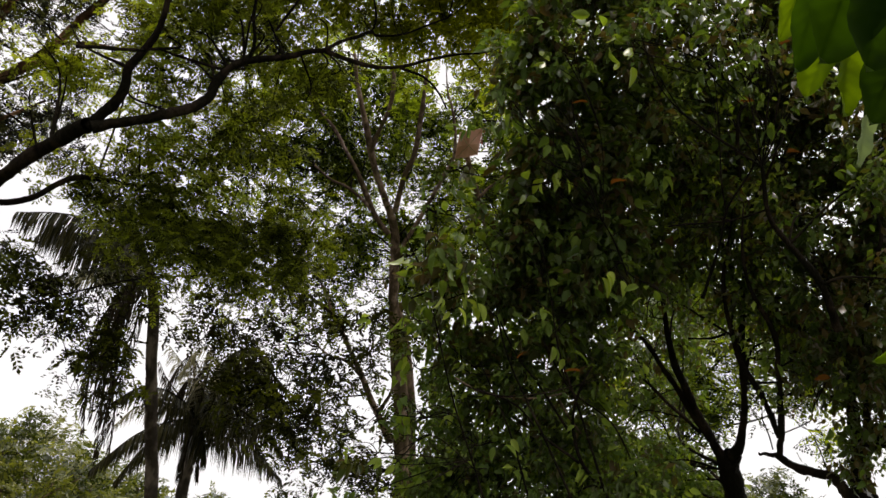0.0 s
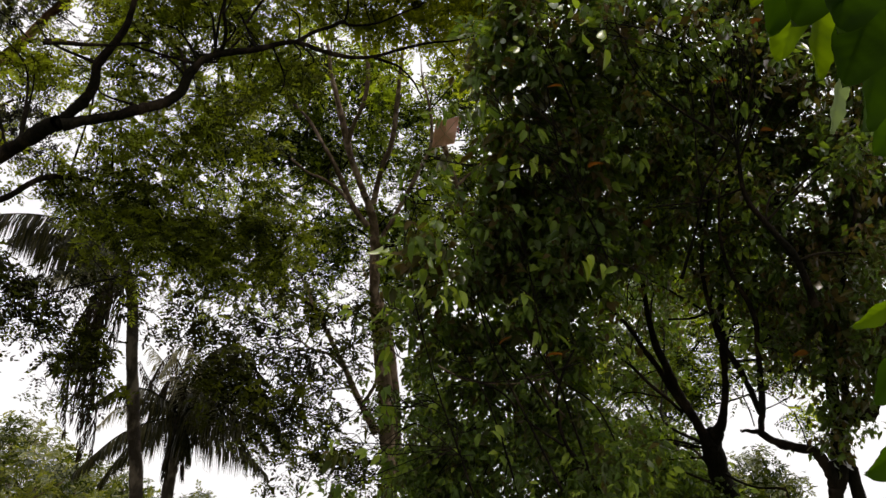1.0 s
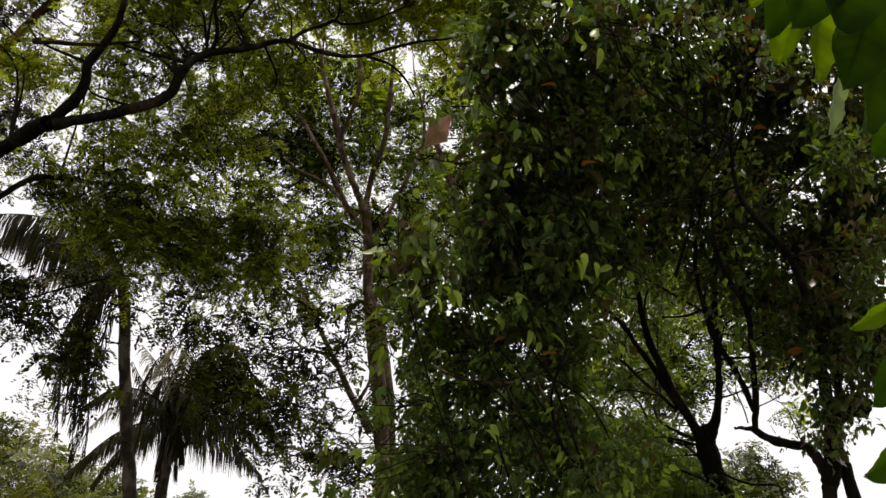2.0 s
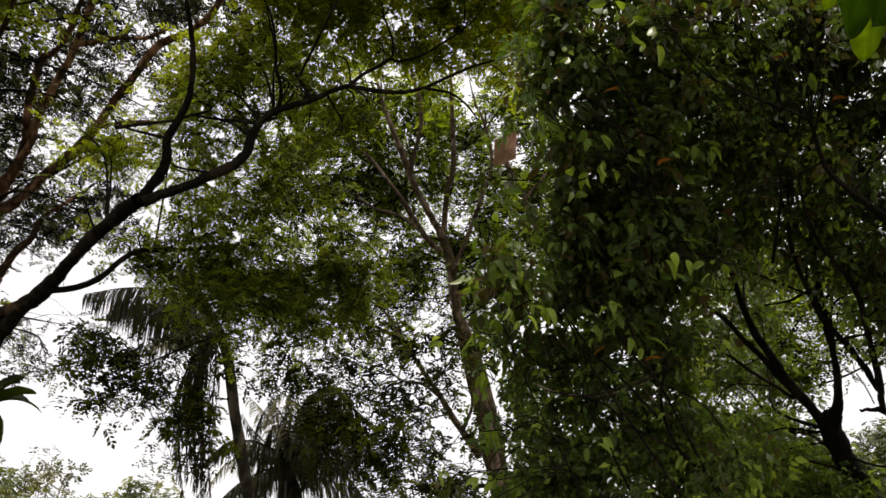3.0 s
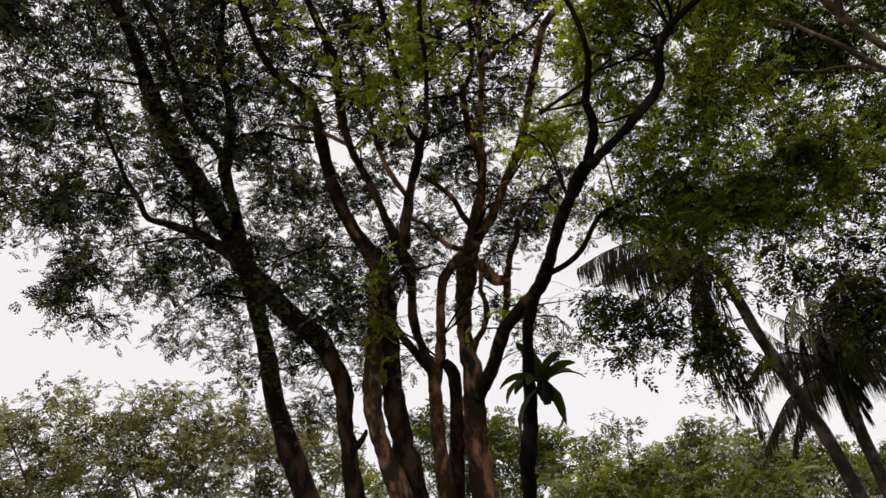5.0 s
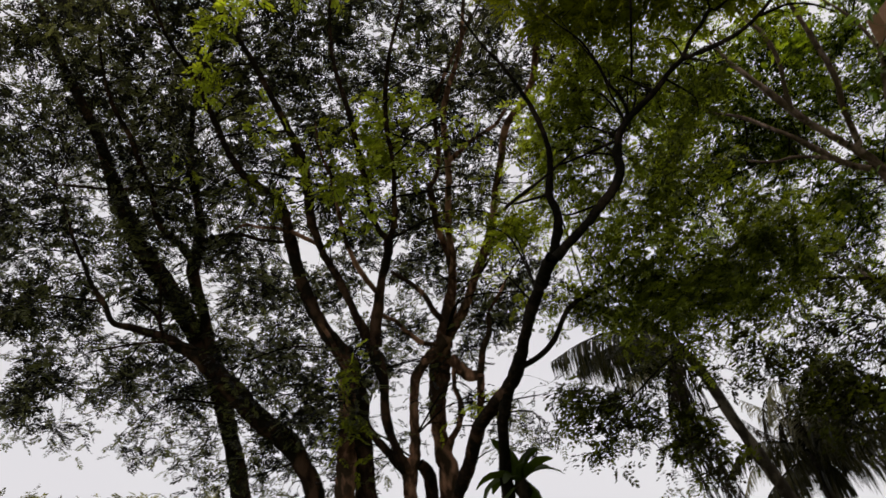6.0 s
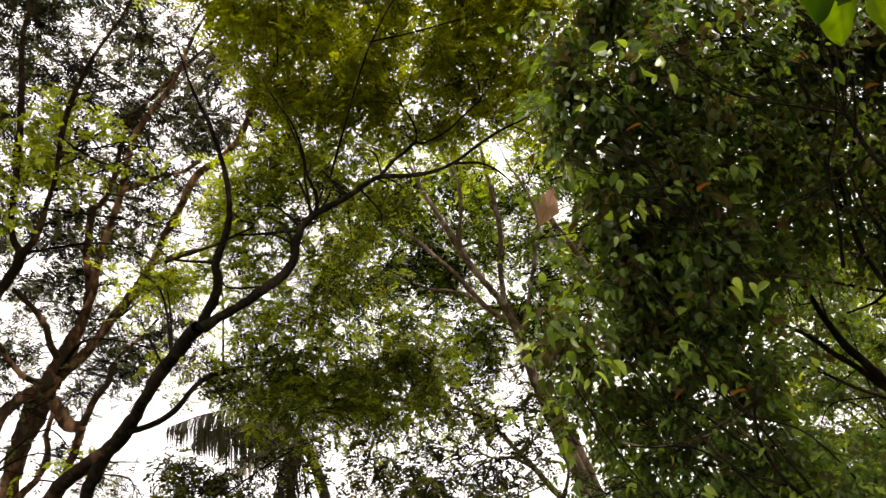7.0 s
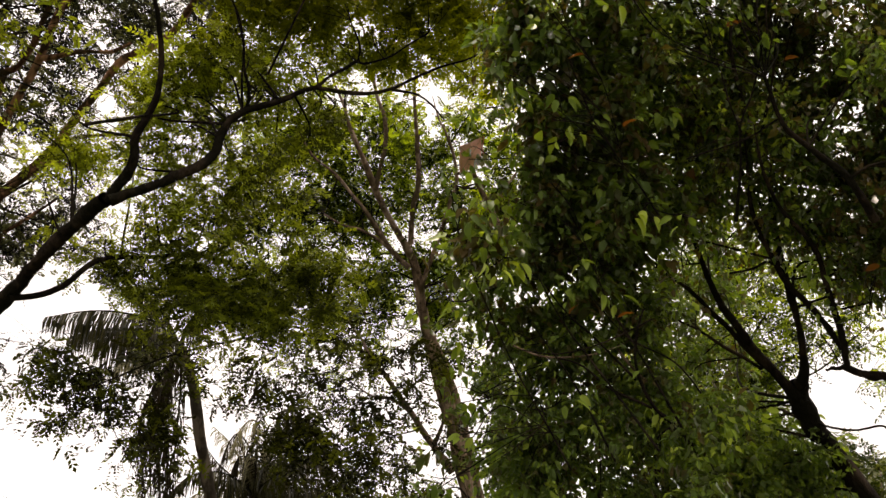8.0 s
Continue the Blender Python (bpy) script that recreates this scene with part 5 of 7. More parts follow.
rain_tree_f.crown("low_crown", LEAF_OLIVE_SHADED, FEATHER, 1.0, [(-4.31, 10.45, 6.70, 0.64, 2.39), (-3.50, 10.74, 6.72, 0.64, 2.66), (-4.78, 10.19, 6.81, 0.46, 0.46), (-3.70, 10.94, 6.12, 0.55, 2.37), (-4.34, 10.69, 6.14, 0.55, 2.31), (-2.83, 10.87, 6.85, 0.55, 1.06), (-2.95, 11.14, 6.18, 0.55, 1.58), (-4.88, 10.44, 6.17, 0.46, 0.7), (-3.21, 10.51, 7.34, 0.46, 0.4), (-2.39, 11.02, 6.76, 0.46, 0.25), (-5.07, 10.01, 6.88, 0.46, 0.2), (-2.60, 10.75, 7.21, 0.46, 0.25), (-6.05, 10.21, 6.79, 0.48, 1.81), (-5.51, 10.47, 6.86, 0.43, 0.2), (-6.29, 9.95, 7.02, 0.38, 0.15), (-5.53, 10.26, 7.23, 0.48, 2.07), (-5.12, 10.70, 6.78, 0.48, 0.25), (-5.12, 10.18, 6.49, 0.46, 1.71)], low=0.72, high=1.12, tones=(0.15, 1.0))
rain_tree_f.crown("low_crown", LEAF_OLIVE_SHADED, FEATHER, 1.0, [(-4.56, 10.18, 7.02, 0.41, 0.27), (-4.10, 10.35, 7.06, 0.46, 0.3), (-4.73, 9.96, 7.28, 0.36, 1.17)], low=0.72, high=1.12, tones=(0.15, 1.0))
rain_tree_f.crown("fresh_leaves", LEAF_GOLD_LIT, FRESH, 1.0, [(0.67, 8.59, 9.73, 0.44, 1.2), (0.78, 8.95, 9.35, 0.35, 1), (0.46, 9.32, 8.96, 0.40, 1), (0.31, 8.96, 9.38, 0.40, 0.8), (1.03, 8.51, 9.77, 0.35, 1), (0.23, 8.65, 9.70, 0.44, 0.7), (-0.15, 8.48, 9.88, 0.44, 0.6), (-0.85, 8.47, 9.86, 0.53, 0.5), (-1.46, 8.70, 9.56, 0.44, 0.4)], 0.25)
rain_tree_f.crown("inner_crown", LEAF_OLIVE_SHADED, FEATHER, 1.0, [(-4.15, 8.63, 9.37, 0.46, 1.05), (-4.03, 9.08, 8.57, 0.41, 1.05), (-3.11, 8.89, 8.91, 0.44, 1.05), (-3.17, 9.57, 8.33, 0.41, 1.05), (-2.51, 9.47, 8.72, 0.45, 1.05), (-4.66, 9.37, 8.14, 0.33, 0.75), (-3.99, 9.87, 7.81, 0.38, 0.90), (-3.41, 10.08, 7.81, 0.33, 0.75), (-4.41, 10.87, 6.54, 0.47, 1.35), (-4.91, 10.65, 6.57, 0.40, 1.20), (-4.01, 11.21, 6.38, 0.44, 1.35)], low=0.72, high=1.12, tones=(0.1, 0.9))
rain_tree_f.crown("inner_crown", LEAF_OLIVE_SHADED, FEATHER, 1.0, [(-4.75, 9.04, 9.08, 0.35, 0.70), (-4.50, 9.17, 8.34, 0.35, 0.80), (-3.85, 9.28, 8.79, 0.40, 0.80), (-3.34, 9.48, 9.26, 0.40, 0.80), (-3.52, 10.44, 8.87, 0.40, 0.80), (-3.68, 8.86, 9.32, 0.40, 0.70), (-2.73, 9.71, 8.67, 0.40, 0.80), (-4.10, 10.11, 8.35, 0.35, 0.70), (-5.05, 8.93, 7.99, 0.30, 0.50), (-2.99, 10.20, 7.80, 0.40, 0.60)], low=0.72, high=1.12, tones=(0.1, 0.9))
rain_tree_f.crown("top_crown", LEAF_GOLD_LIT, FEATHER, 0.9, [(-3.78, 7.56, 11.47, 0.50, 1.00), (-3.09, 7.97, 11.68, 0.50, 1.20), (-2.52, 8.38, 11.28, 0.50, 1.20), (-1.74, 8.54, 11.72, 0.50, 1.20), (-1.13, 8.83, 11.17, 0.45, 1.20), (-0.36, 8.89, 11.25, 0.45, 1.00), (-3.15, 8.87, 11.26, 0.45, 1.00), (-0.19, 9.44, 10.91, 0.35, 1.00), (-1.85, 9.00, 10.77, 0.40, 1.00)], low=0.85, high=1.3, tones=(0.1, 0.9))
rain_tree_f.finish()

tall_tree_g = Tree("tall_tree", "tall grey-barked tree with hanging sprays of green leaves", (-0.66, 17.17, 0.00), BARK_GREY, 17, "")
tall_tree_g.stem((-0.80, 17.69, -0.10, 0.177), (-0.89, 17.53, 1.83, 0.165), (-1.05, 17.25, 3.65, 0.158), (-1.17, 17.04, 4.59, 0.163), (-1.29, 16.78, 5.51, 0.157), (-1.45, 16.46, 6.43, 0.145), (-1.59, 16.08, 7.35, 0.122), (-1.66, 15.75, 8.02, 0.105), (-1.68, 15.44, 8.57, 0.093), (-1.74, 15.14, 9.04, 0.093), (-1.85, 14.89, 9.37, 0.099), name="trunk")
tall_tree_g.stem((-1.81, 14.97, 9.23, 0.077), (-1.97, 14.72, 9.54, 0.071), (-2.16, 14.42, 9.92, 0.070), (-2.30, 14.11, 10.29, 0.070), (-2.42, 13.78, 10.67, 0.065), (-2.54, 13.45, 11.01, 0.054), (-2.66, 13.12, 11.34, 0.043), (-2.72, 12.72, 11.75, 0.032), (-2.82, 12.42, 11.99, 0.025), (-2.85, 12.15, 12.28, 0.018), (-2.92, 11.88, 12.57, 0.011))
tall_tree_g.stem((-2.31, 14.06, 10.31, 0.048), (-2.15, 13.77, 10.69, 0.048), (-1.96, 13.47, 11.07, 0.048), (-1.90, 13.08, 11.51, 0.043), (-2.00, 12.71, 11.87, 0.037), (-1.98, 12.26, 12.31, 0.032), (-2.03, 11.98, 12.59, 0.025), (-2.08, 11.88, 12.97, 0.018), (-2.17, 11.83, 13.35, 0.011))
tall_tree_g.stem((-1.73, 14.92, 9.35, 0.066), (-1.67, 14.68, 9.65, 0.055), (-1.57, 14.41, 10.00, 0.055), (-1.41, 14.17, 10.29, 0.060), (-1.32, 13.86, 10.67, 0.059), (-1.28, 13.53, 11.03, 0.048), (-1.23, 13.13, 11.47, 0.037), (-1.18, 12.72, 11.88, 0.032), (-1.08, 12.46, 12.06, 0.025), (-0.93, 12.21, 12.22, 0.018), (-0.73, 11.99, 12.38, 0.011))
tall_tree_g.stem((-1.83, 15.13, 8.89, 0.060), (-2.10, 14.91, 9.13, 0.055), (-2.33, 14.61, 9.48, 0.055), (-2.57, 14.27, 9.89, 0.048), (-2.82, 13.95, 10.20, 0.038), (-3.11, 13.59, 10.55, 0.033), (-3.46, 13.26, 10.79, 0.026), (-3.57, 12.98, 10.93, 0.021), (-3.64, 12.70, 11.09, 0.015), (-3.72, 12.43, 11.27, 0.009))
tall_tree_g.stem((-2.15, 14.83, 9.20, 0.038), (-2.45, 14.58, 9.42, 0.038), (-2.79, 14.35, 9.57, 0.033), (-3.10, 14.17, 9.61, 0.026), (-3.44, 13.91, 9.78, 0.021))
tall_tree_g.stem((-1.60, 15.34, 8.50, 0.055), (-1.47, 15.17, 8.73, 0.049), (-1.23, 14.93, 9.12, 0.043), (-0.95, 14.62, 9.58, 0.048), (-0.72, 14.32, 9.99, 0.043), (-0.55, 14.09, 10.26, 0.038), (-0.53, 13.74, 10.67, 0.032), (-0.64, 13.35, 11.10, 0.026), (-0.74, 13.21, 11.31, 0.021), (-0.79, 13.08, 11.54, 0.015), (-0.82, 12.94, 11.76, 0.009))
tall_tree_g.stem((-1.39, 16.65, 4.71, 0.093), (-1.65, 16.47, 5.10, 0.077), (-1.91, 16.26, 5.52, 0.070), (-2.13, 16.04, 5.93, 0.065), (-2.38, 15.80, 6.34, 0.059), (-2.60, 15.57, 6.69, 0.048), (-2.83, 15.32, 7.02, 0.037), (-2.94, 15.18, 7.30, 0.029), (-3.11, 15.07, 7.57, 0.021), (-3.27, 14.99, 7.85, 0.012))
tall_tree_g.stem((-1.72, 16.31, 5.24, 0.043), (-1.55, 16.20, 5.49, 0.038), (-1.45, 16.09, 5.70, 0.033), (-1.43, 15.92, 6.08, 0.027))
tall_tree_g.stem((-2.12, 16.00, 5.89, 0.033), (-2.46, 15.74, 6.13, 0.033), (-2.83, 15.53, 6.18, 0.026), (-3.18, 15.25, 6.40, 0.021))
tall_tree_g.stem((-0.85, 17.35, 3.68, 0.085), (-0.95, 17.15, 4.63, 0.084), (-1.05, 16.89, 5.56, 0.090), (-1.18, 16.61, 6.37, 0.084), (-1.37, 16.32, 7.05, 0.073), (-1.54, 16.04, 7.61, 0.062))
tall_tree_g.stem((-2.83, 15.32, 7.02, 0.032), (-3.35, 14.75, 7.20, 0.026), (-3.94, 14.19, 7.20, 0.026), (-4.67, 13.62, 7.01, 0.022), (-5.41, 13.05, 6.68, 0.019), (-6.04, 12.48, 6.30, 0.017), (-6.65, 11.92, 5.78, 0.014), (-7.02, 11.40, 5.35, 0.011), bark_material=BARK_DARK_SHADED)
tall_tree_g.stem((0.30, 12.48, 7.71, 0.045), (0.09, 12.11, 8.17, 0.054), (-0.05, 11.83, 8.43, 0.053), (-0.15, 11.56, 8.64, 0.048), (-0.24, 11.31, 8.82, 0.039), (-0.34, 11.07, 8.97, 0.026))
tall_tree_g.stem((0.04, 11.91, 8.17, 0.026), (0.19, 11.76, 8.29, 0.026), (0.35, 11.63, 8.38, 0.022), (0.58, 11.45, 8.54, 0.018))
tall_tree_g.crown("crown", LEAF_MID, FEATHER_HANGING, 1.0, [(-4.34, 14.49, 11.90, 1.02, 0.76), (-5.05, 14.72, 11.22, 1.02, 0.26), (-5.32, 14.02, 12.10, 0.90, 0.46), (-3.66, 15.23, 11.06, 0.90, 0.26), (-3.22, 15.75, 10.33, 0.77, 1.97), (-4.40, 15.32, 10.59, 0.90, 0.26), (-2.78, 15.19, 11.42, 0.58, 0.18), (-2.01, 15.10, 11.74, 0.64, 1.26), (-2.06, 14.57, 12.47, 0.77, 2.17), (-1.23, 14.98, 12.04, 0.64, 1.06), (-0.84, 15.90, 10.62, 0.64, 1.59), (-1.30, 16.33, 9.75, 0.77, 1.94), (-2.07, 15.66, 10.84, 0.51, 0.28), (-2.46, 16.50, 9.13, 0.77, 1.12), (-3.08, 16.60, 8.68, 0.77, 1.60), (-1.27, 15.69, 10.93, 0.51, 0.26), (-0.18, 15.89, 10.68, 0.64, 0.93), (-2.85, 14.28, 12.67, 0.64, 0.97)])
tall_tree_g.crown("crown", LEAF_MID, FEATHER_HANGING, 1.0, [(-3.88, 13.95, 12.80, 0.90, 0.79), (-0.45, 14.90, 12.22, 0.64, 2.32), (-5.02, 15.21, 10.47, 0.77, 0.26), (-1.49, 16.78, 8.75, 0.64, 2.44), (-0.86, 16.58, 9.30, 0.64, 1.30), (-4.05, 15.11, 11.10, 0.77, 0.52), (-4.35, 14.41, 11.89, 0.90, 0.96), (-3.37, 14.58, 11.99, 0.90, 1.19), (-2.92, 15.17, 11.27, 0.90, 1.81), (-4.18, 15.14, 10.88, 0.90, 1.03), (-5.23, 14.82, 10.87, 0.90, 1.76), (-2.22, 14.69, 12.13, 0.77, 0.26), (-1.83, 15.46, 11.06, 0.64, 1.74), (-3.65, 15.77, 9.99, 0.90, 0.40), (-5.01, 15.63, 9.58, 1.02, 0.26), (-6.04, 15.28, 9.55, 1.02, 0.26), (-3.12, 16.33, 9.11, 0.90, 0.26), (-1.23, 15.26, 11.46, 0.64, 1.61)])
tall_tree_g.crown("crown", LEAF_MID, FEATHER_HANGING, 1.0, [(0.34, 15.09, 10.26, 0.61, 1.06), (0.31, 15.63, 9.25, 0.61, 1.67), (0.25, 16.05, 8.31, 0.49, 0.26), (0.69, 15.92, 8.57, 0.49, 0.26), (-0.49, 15.53, 9.41, 0.49, 1.21), (-0.05, 15.81, 8.88, 0.49, 0.26), (-2.80, 15.69, 9.29, 0.62, 1.11), (-1.61, 16.60, 7.53, 0.49, 1.76), (-3.16, 15.76, 9.01, 0.62, 0.26), (0.42, 12.90, 10.18, 0.30, 2.33), (0.29, 12.43, 10.86, 0.38, 0.76), (0.49, 13.31, 9.52, 0.32, 0.26), (0.46, 13.71, 8.83, 0.38, 0.26), (0.57, 14.64, 10.03, 0.47, 0.26), (0.64, 14.31, 10.56, 0.35, 0.40), (0.25, 14.14, 10.84, 0.35, 0.16), (0.54, 15.17, 9.04, 0.53, 0.26), (-0.56, 14.49, 10.27, 0.47, 0.78)])
tall_tree_g.crown("hanging_crown", LEAF_THICK_BACKLIT, OVAL_HANGING, 0.8, [(-3.28, 14.45, 7.08, 0.70, 1.43), (-3.91, 14.41, 6.77, 0.58, 1.17), (-4.27, 14.51, 6.17, 0.58, 0.37), (-4.92, 14.23, 6.37, 0.64, 1.62), (-5.41, 14.12, 6.17, 0.35, 0.1), (-2.57, 14.71, 6.75, 0.46, 2.13), (-3.72, 14.93, 5.19, 0.52, 0.53), (-4.55, 14.73, 5.06, 0.35, 0.36), (-3.03, 14.92, 5.82, 0.52, 1.56), (-2.52, 15.17, 5.24, 0.58, 1.69), (-2.77, 15.27, 4.56, 0.70, 1.66), (-2.20, 15.39, 4.41, 0.70, 1), (-1.81, 15.52, 3.92, 0.58, 1.31), (-2.34, 15.48, 3.76, 0.52, 1.21), (-1.25, 15.39, 4.95, 0.35, 2.22), (-1.80, 15.11, 5.87, 0.35, 2.09)], 0.46)
tall_tree_g.crown("hanging_crown", LEAF_THICK_BACKLIT, OVAL_HANGING, 0.8, [(-3.41, 14.73, 6.20, 0.46, 1.15), (-5.46, 13.93, 6.68, 0.70, 0.4), (-6.17, 13.53, 6.93, 0.58, 0.78), (-5.83, 13.88, 6.40, 0.46, 0.73), (-1.90, 14.78, 6.84, 0.41, 1.5), (-2.06, 14.99, 6.17, 0.35, 2.09), (-1.17, 14.98, 6.48, 0.46, 1.84), (-3.10, 15.34, 3.78, 0.35, 1.33), (-1.34, 15.61, 3.65, 0.46, 1.63), (-7.97, 12.40, 6.39, 0.68, 1.81), (-7.68, 12.75, 5.91, 0.74, 0.77), (-7.92, 12.78, 5.37, 0.46, 1.29), (-7.20, 13.02, 5.95, 0.68, 1.11), (-6.75, 13.32, 5.77, 0.68, 0.96), (-6.44, 13.57, 5.44, 0.51, 1.57), (-7.12, 13.24, 5.38, 0.46, 0.48), (-6.28, 13.34, 6.38, 0.57, 0.37), (-6.43, 13.75, 4.75, 0.40, 1.56)], 0.46)
tall_tree_g.crown("hanging_crown", LEAF_THICK_BACKLIT, OVAL_HANGING, 0.8, [(-6.83, 13.59, 4.57, 0.29, 1.12), (-6.68, 13.00, 6.77, 0.57, 1.06), (-7.60, 13.00, 5.26, 0.34, 0.17), (-6.82, 13.48, 5.06, 0.46, 0.51)], 0.46)
tall_tree_g.crown("side_crown", LEAF_MID, FEATHER_HANGING, 1.0, [(0.39, 13.64, 9.84, 0.47, 1.6), (0.17, 14.02, 9.22, 0.53, 1.8), (-0.12, 14.40, 8.54, 0.47, 1.5), (0.63, 13.29, 10.34, 0.41, 1.4), (-0.40, 14.73, 7.84, 0.41, 1)], 0.3)
tall_tree_g.crown("crown", LEAF_MID, FEATHER_HANGING, 1.5, [(-5.72, 16.45, 10.52, 0.62, 0.61), (-4.47, 15.24, 8.92, 0.56, 0.66), (-4.01, 16.31, 10.12, 0.56, 0.61), (-3.27, 15.63, 10.72, 0.56, 0.55), (-4.73, 16.59, 8.10, 0.56, 0.66), (-3.77, 16.72, 8.67, 0.56, 0.66), (-3.03, 16.43, 7.56, 0.51, 0.55), (-1.86, 16.52, 9.80, 0.56, 0.55), (-1.29, 16.75, 8.75, 0.51, 0.66), (-2.87, 18.08, 10.01, 0.45, 0.55), (-1.10, 17.61, 7.95, 0.45, 0.66), (-4.16, 17.07, 7.34, 0.51, 0.55), (-2.68, 15.38, 11.57, 0.51, 0.44)], 0.3)
tall_tree_g.crown("crown", LEAF_MID, FEATHER_HANGING, 1.2, [(-1.93, 14.36, 11.24, 0.69, 0.66), (-1.64, 14.90, 10.08, 0.57, 0.66), (-0.48, 14.97, 10.68, 0.69, 0.66), (-0.59, 15.97, 9.72, 0.57, 0.66), (-1.69, 15.77, 9.25, 0.57, 0.66), (-2.76, 15.54, 10.58, 0.57, 0.66), (-2.97, 14.34, 11.42, 0.57, 0.55), (-2.62, 16.03, 8.70, 0.57, 0.55), (-3.43, 14.35, 12.65, 0.57, 0.55)], 0.3)
tall_tree_g.crown("hanging_crown", LEAF_THICK_BACKLIT, OVAL_HANGING, 0.85, [(-4.47, 15.15, 5.71, 0.50, 1.60), (-3.73, 14.14, 5.63, 0.45, 1.30), (-3.50, 15.11, 5.18, 0.45, 1.40), (-4.04, 14.79, 4.82, 0.50, 1.70), (-3.54, 15.02, 4.46, 0.40, 1.20), (-4.55, 14.44, 5.95, 0.38, 1.00), (-3.19, 14.47, 5.43, 0.40, 1.00), (-3.96, 14.79, 5.30, 0.50, 1.60), (-3.25, 15.05, 4.08, 0.35, 0.80), (-4.52, 15.78, 4.35, 0.30, 0.60)], 0.46)
tall_tree_g.finish()

broadleaf_tree_h = Tree("broadleaf_tree", "dense dark tree with broad drooping leaves", (3.37, 9.11, 0.00), BARK_DARK_SHADED, 18, "broad-leaved trees")
broadleaf_tree_h.stem((4.39, 9.49, -0.10, 0.121), (3.91, 9.22, 1.32, 0.109), (3.29, 8.88, 2.64, 0.101), (3.17, 8.81, 2.86, 0.106), (3.07, 8.73, 3.07, 0.111), (3.01, 8.64, 3.27, 0.122), (3.01, 8.53, 3.37, 0.098), name="trunk")
broadleaf_tree_h.stem((2.96, 8.58, 3.25, 0.070), (2.82, 8.49, 3.44, 0.048), (2.70, 8.40, 3.58, 0.045), (2.57, 8.30, 3.76, 0.045), (2.44, 8.19, 3.97, 0.042), (2.30, 8.07, 4.19, 0.039), (2.20, 7.93, 4.39, 0.033), (2.13, 7.77, 4.60, 0.025), (2.04, 7.58, 4.88, 0.020), (1.96, 7.38, 5.15, 0.017), (1.89, 7.26, 5.29, 0.013), (1.81, 7.14, 5.43, 0.010), (1.72, 7.05, 5.58, 0.006))
broadleaf_tree_h.stem((2.69, 8.49, 3.60, 0.032), (2.52, 8.34, 3.76, 0.032), (2.35, 8.19, 3.96, 0.029), (2.16, 8.04, 4.12, 0.026), (1.93, 7.87, 4.36, 0.020), (1.73, 7.73, 4.47, 0.015), (1.64, 7.67, 4.56, 0.012), (1.56, 7.63, 4.65, 0.008), (1.48, 7.58, 4.75, 0.005))
broadleaf_tree_h.stem((2.66, 8.50, 3.58, 0.021), (2.48, 8.44, 3.72, 0.019), (2.29, 8.38, 3.84, 0.016), (2.05, 8.30, 4.04, 0.013), (1.84, 8.24, 4.16, 0.010))
broadleaf_tree_h.stem((2.99, 8.55, 3.34, 0.070), (3.02, 8.36, 3.42, 0.051), (3.01, 8.17, 3.61, 0.039), (2.97, 7.95, 3.86, 0.036), (2.90, 7.74, 4.10, 0.038), (2.83, 7.52, 4.34, 0.035), (2.77, 7.27, 4.61, 0.032), (2.73, 7.01, 4.87, 0.029), (2.65, 6.77, 5.06, 0.026), (2.55, 6.48, 5.34, 0.023), (2.43, 6.19, 5.60, 0.018), (2.34, 5.88, 5.83, 0.016), (2.35, 5.69, 6.02, 0.012), (2.40, 5.49, 6.18, 0.009), (2.48, 5.30, 6.35, 0.005))
broadleaf_tree_h.stem((2.77, 7.20, 4.71, 0.020), (2.59, 7.00, 4.86, 0.019), (2.44, 6.77, 5.03, 0.016), (2.29, 6.51, 5.23, 0.014), (2.10, 6.27, 5.39, 0.011), (2.01, 6.14, 5.44, 0.009), (1.93, 6.00, 5.51, 0.006), (1.84, 5.89, 5.58, 0.004))
broadleaf_tree_h.stem((2.58, 6.56, 5.20, 0.019), (2.59, 6.27, 5.28, 0.016), (2.60, 5.95, 5.39, 0.013), (2.58, 5.62, 5.50, 0.011), (2.56, 5.47, 5.55, 0.008), (2.57, 5.31, 5.61, 0.006), (2.56, 5.16, 5.68, 0.004))
broadleaf_tree_h.stem((2.88, 7.65, 4.32, 0.018), (2.71, 7.54, 4.40, 0.015), (2.52, 7.48, 4.32, 0.012), (2.26, 7.44, 4.28, 0.010))
broadleaf_tree_h.stem((3.13, 8.68, 2.97, 0.016), (3.24, 8.58, 2.88, 0.014), (3.40, 8.47, 2.81, 0.012), (3.60, 8.32, 2.79, 0.011), (3.62, 8.26, 2.66, 0.008), (3.65, 8.20, 2.56, 0.008))
broadleaf_tree_h.limb(0.034, 0.010, (1.72, 8.15, 2.66), (1.20, 7.76, 3.11), (0.79, 7.26, 3.30), (0.58, 6.89, 3.62))
broadleaf_tree_h.limb(0.013, 0.006, (1.06, 6.86, 2.46), (0.77, 6.72, 2.98), (0.43, 6.50, 3.54), (0.27, 6.37, 3.95))
broadleaf_tree_h.limb(0.011, 0.006, (0.69, 6.92, 2.43), (0.44, 6.63, 3.03), (0.15, 6.41, 3.54))
broadleaf_tree_h.limb(0.013, 0.006, (1.38, 7.01, 2.50), (1.08, 6.73, 3.21), (0.84, 6.51, 3.73), (0.73, 6.35, 4.20))
broadleaf_tree_h.limb(0.006, 0.006, (1.17, 6.43, 3.48), (0.70, 6.44, 3.32), (0.31, 6.38, 3.25), (0.02, 6.37, 3.32))
broadleaf_tree_h.limb(0.010, 0.006, (1.75, 7.13, 2.55), (1.41, 6.88, 3.17), (0.97, 6.68, 3.44), (0.69, 6.50, 3.82))
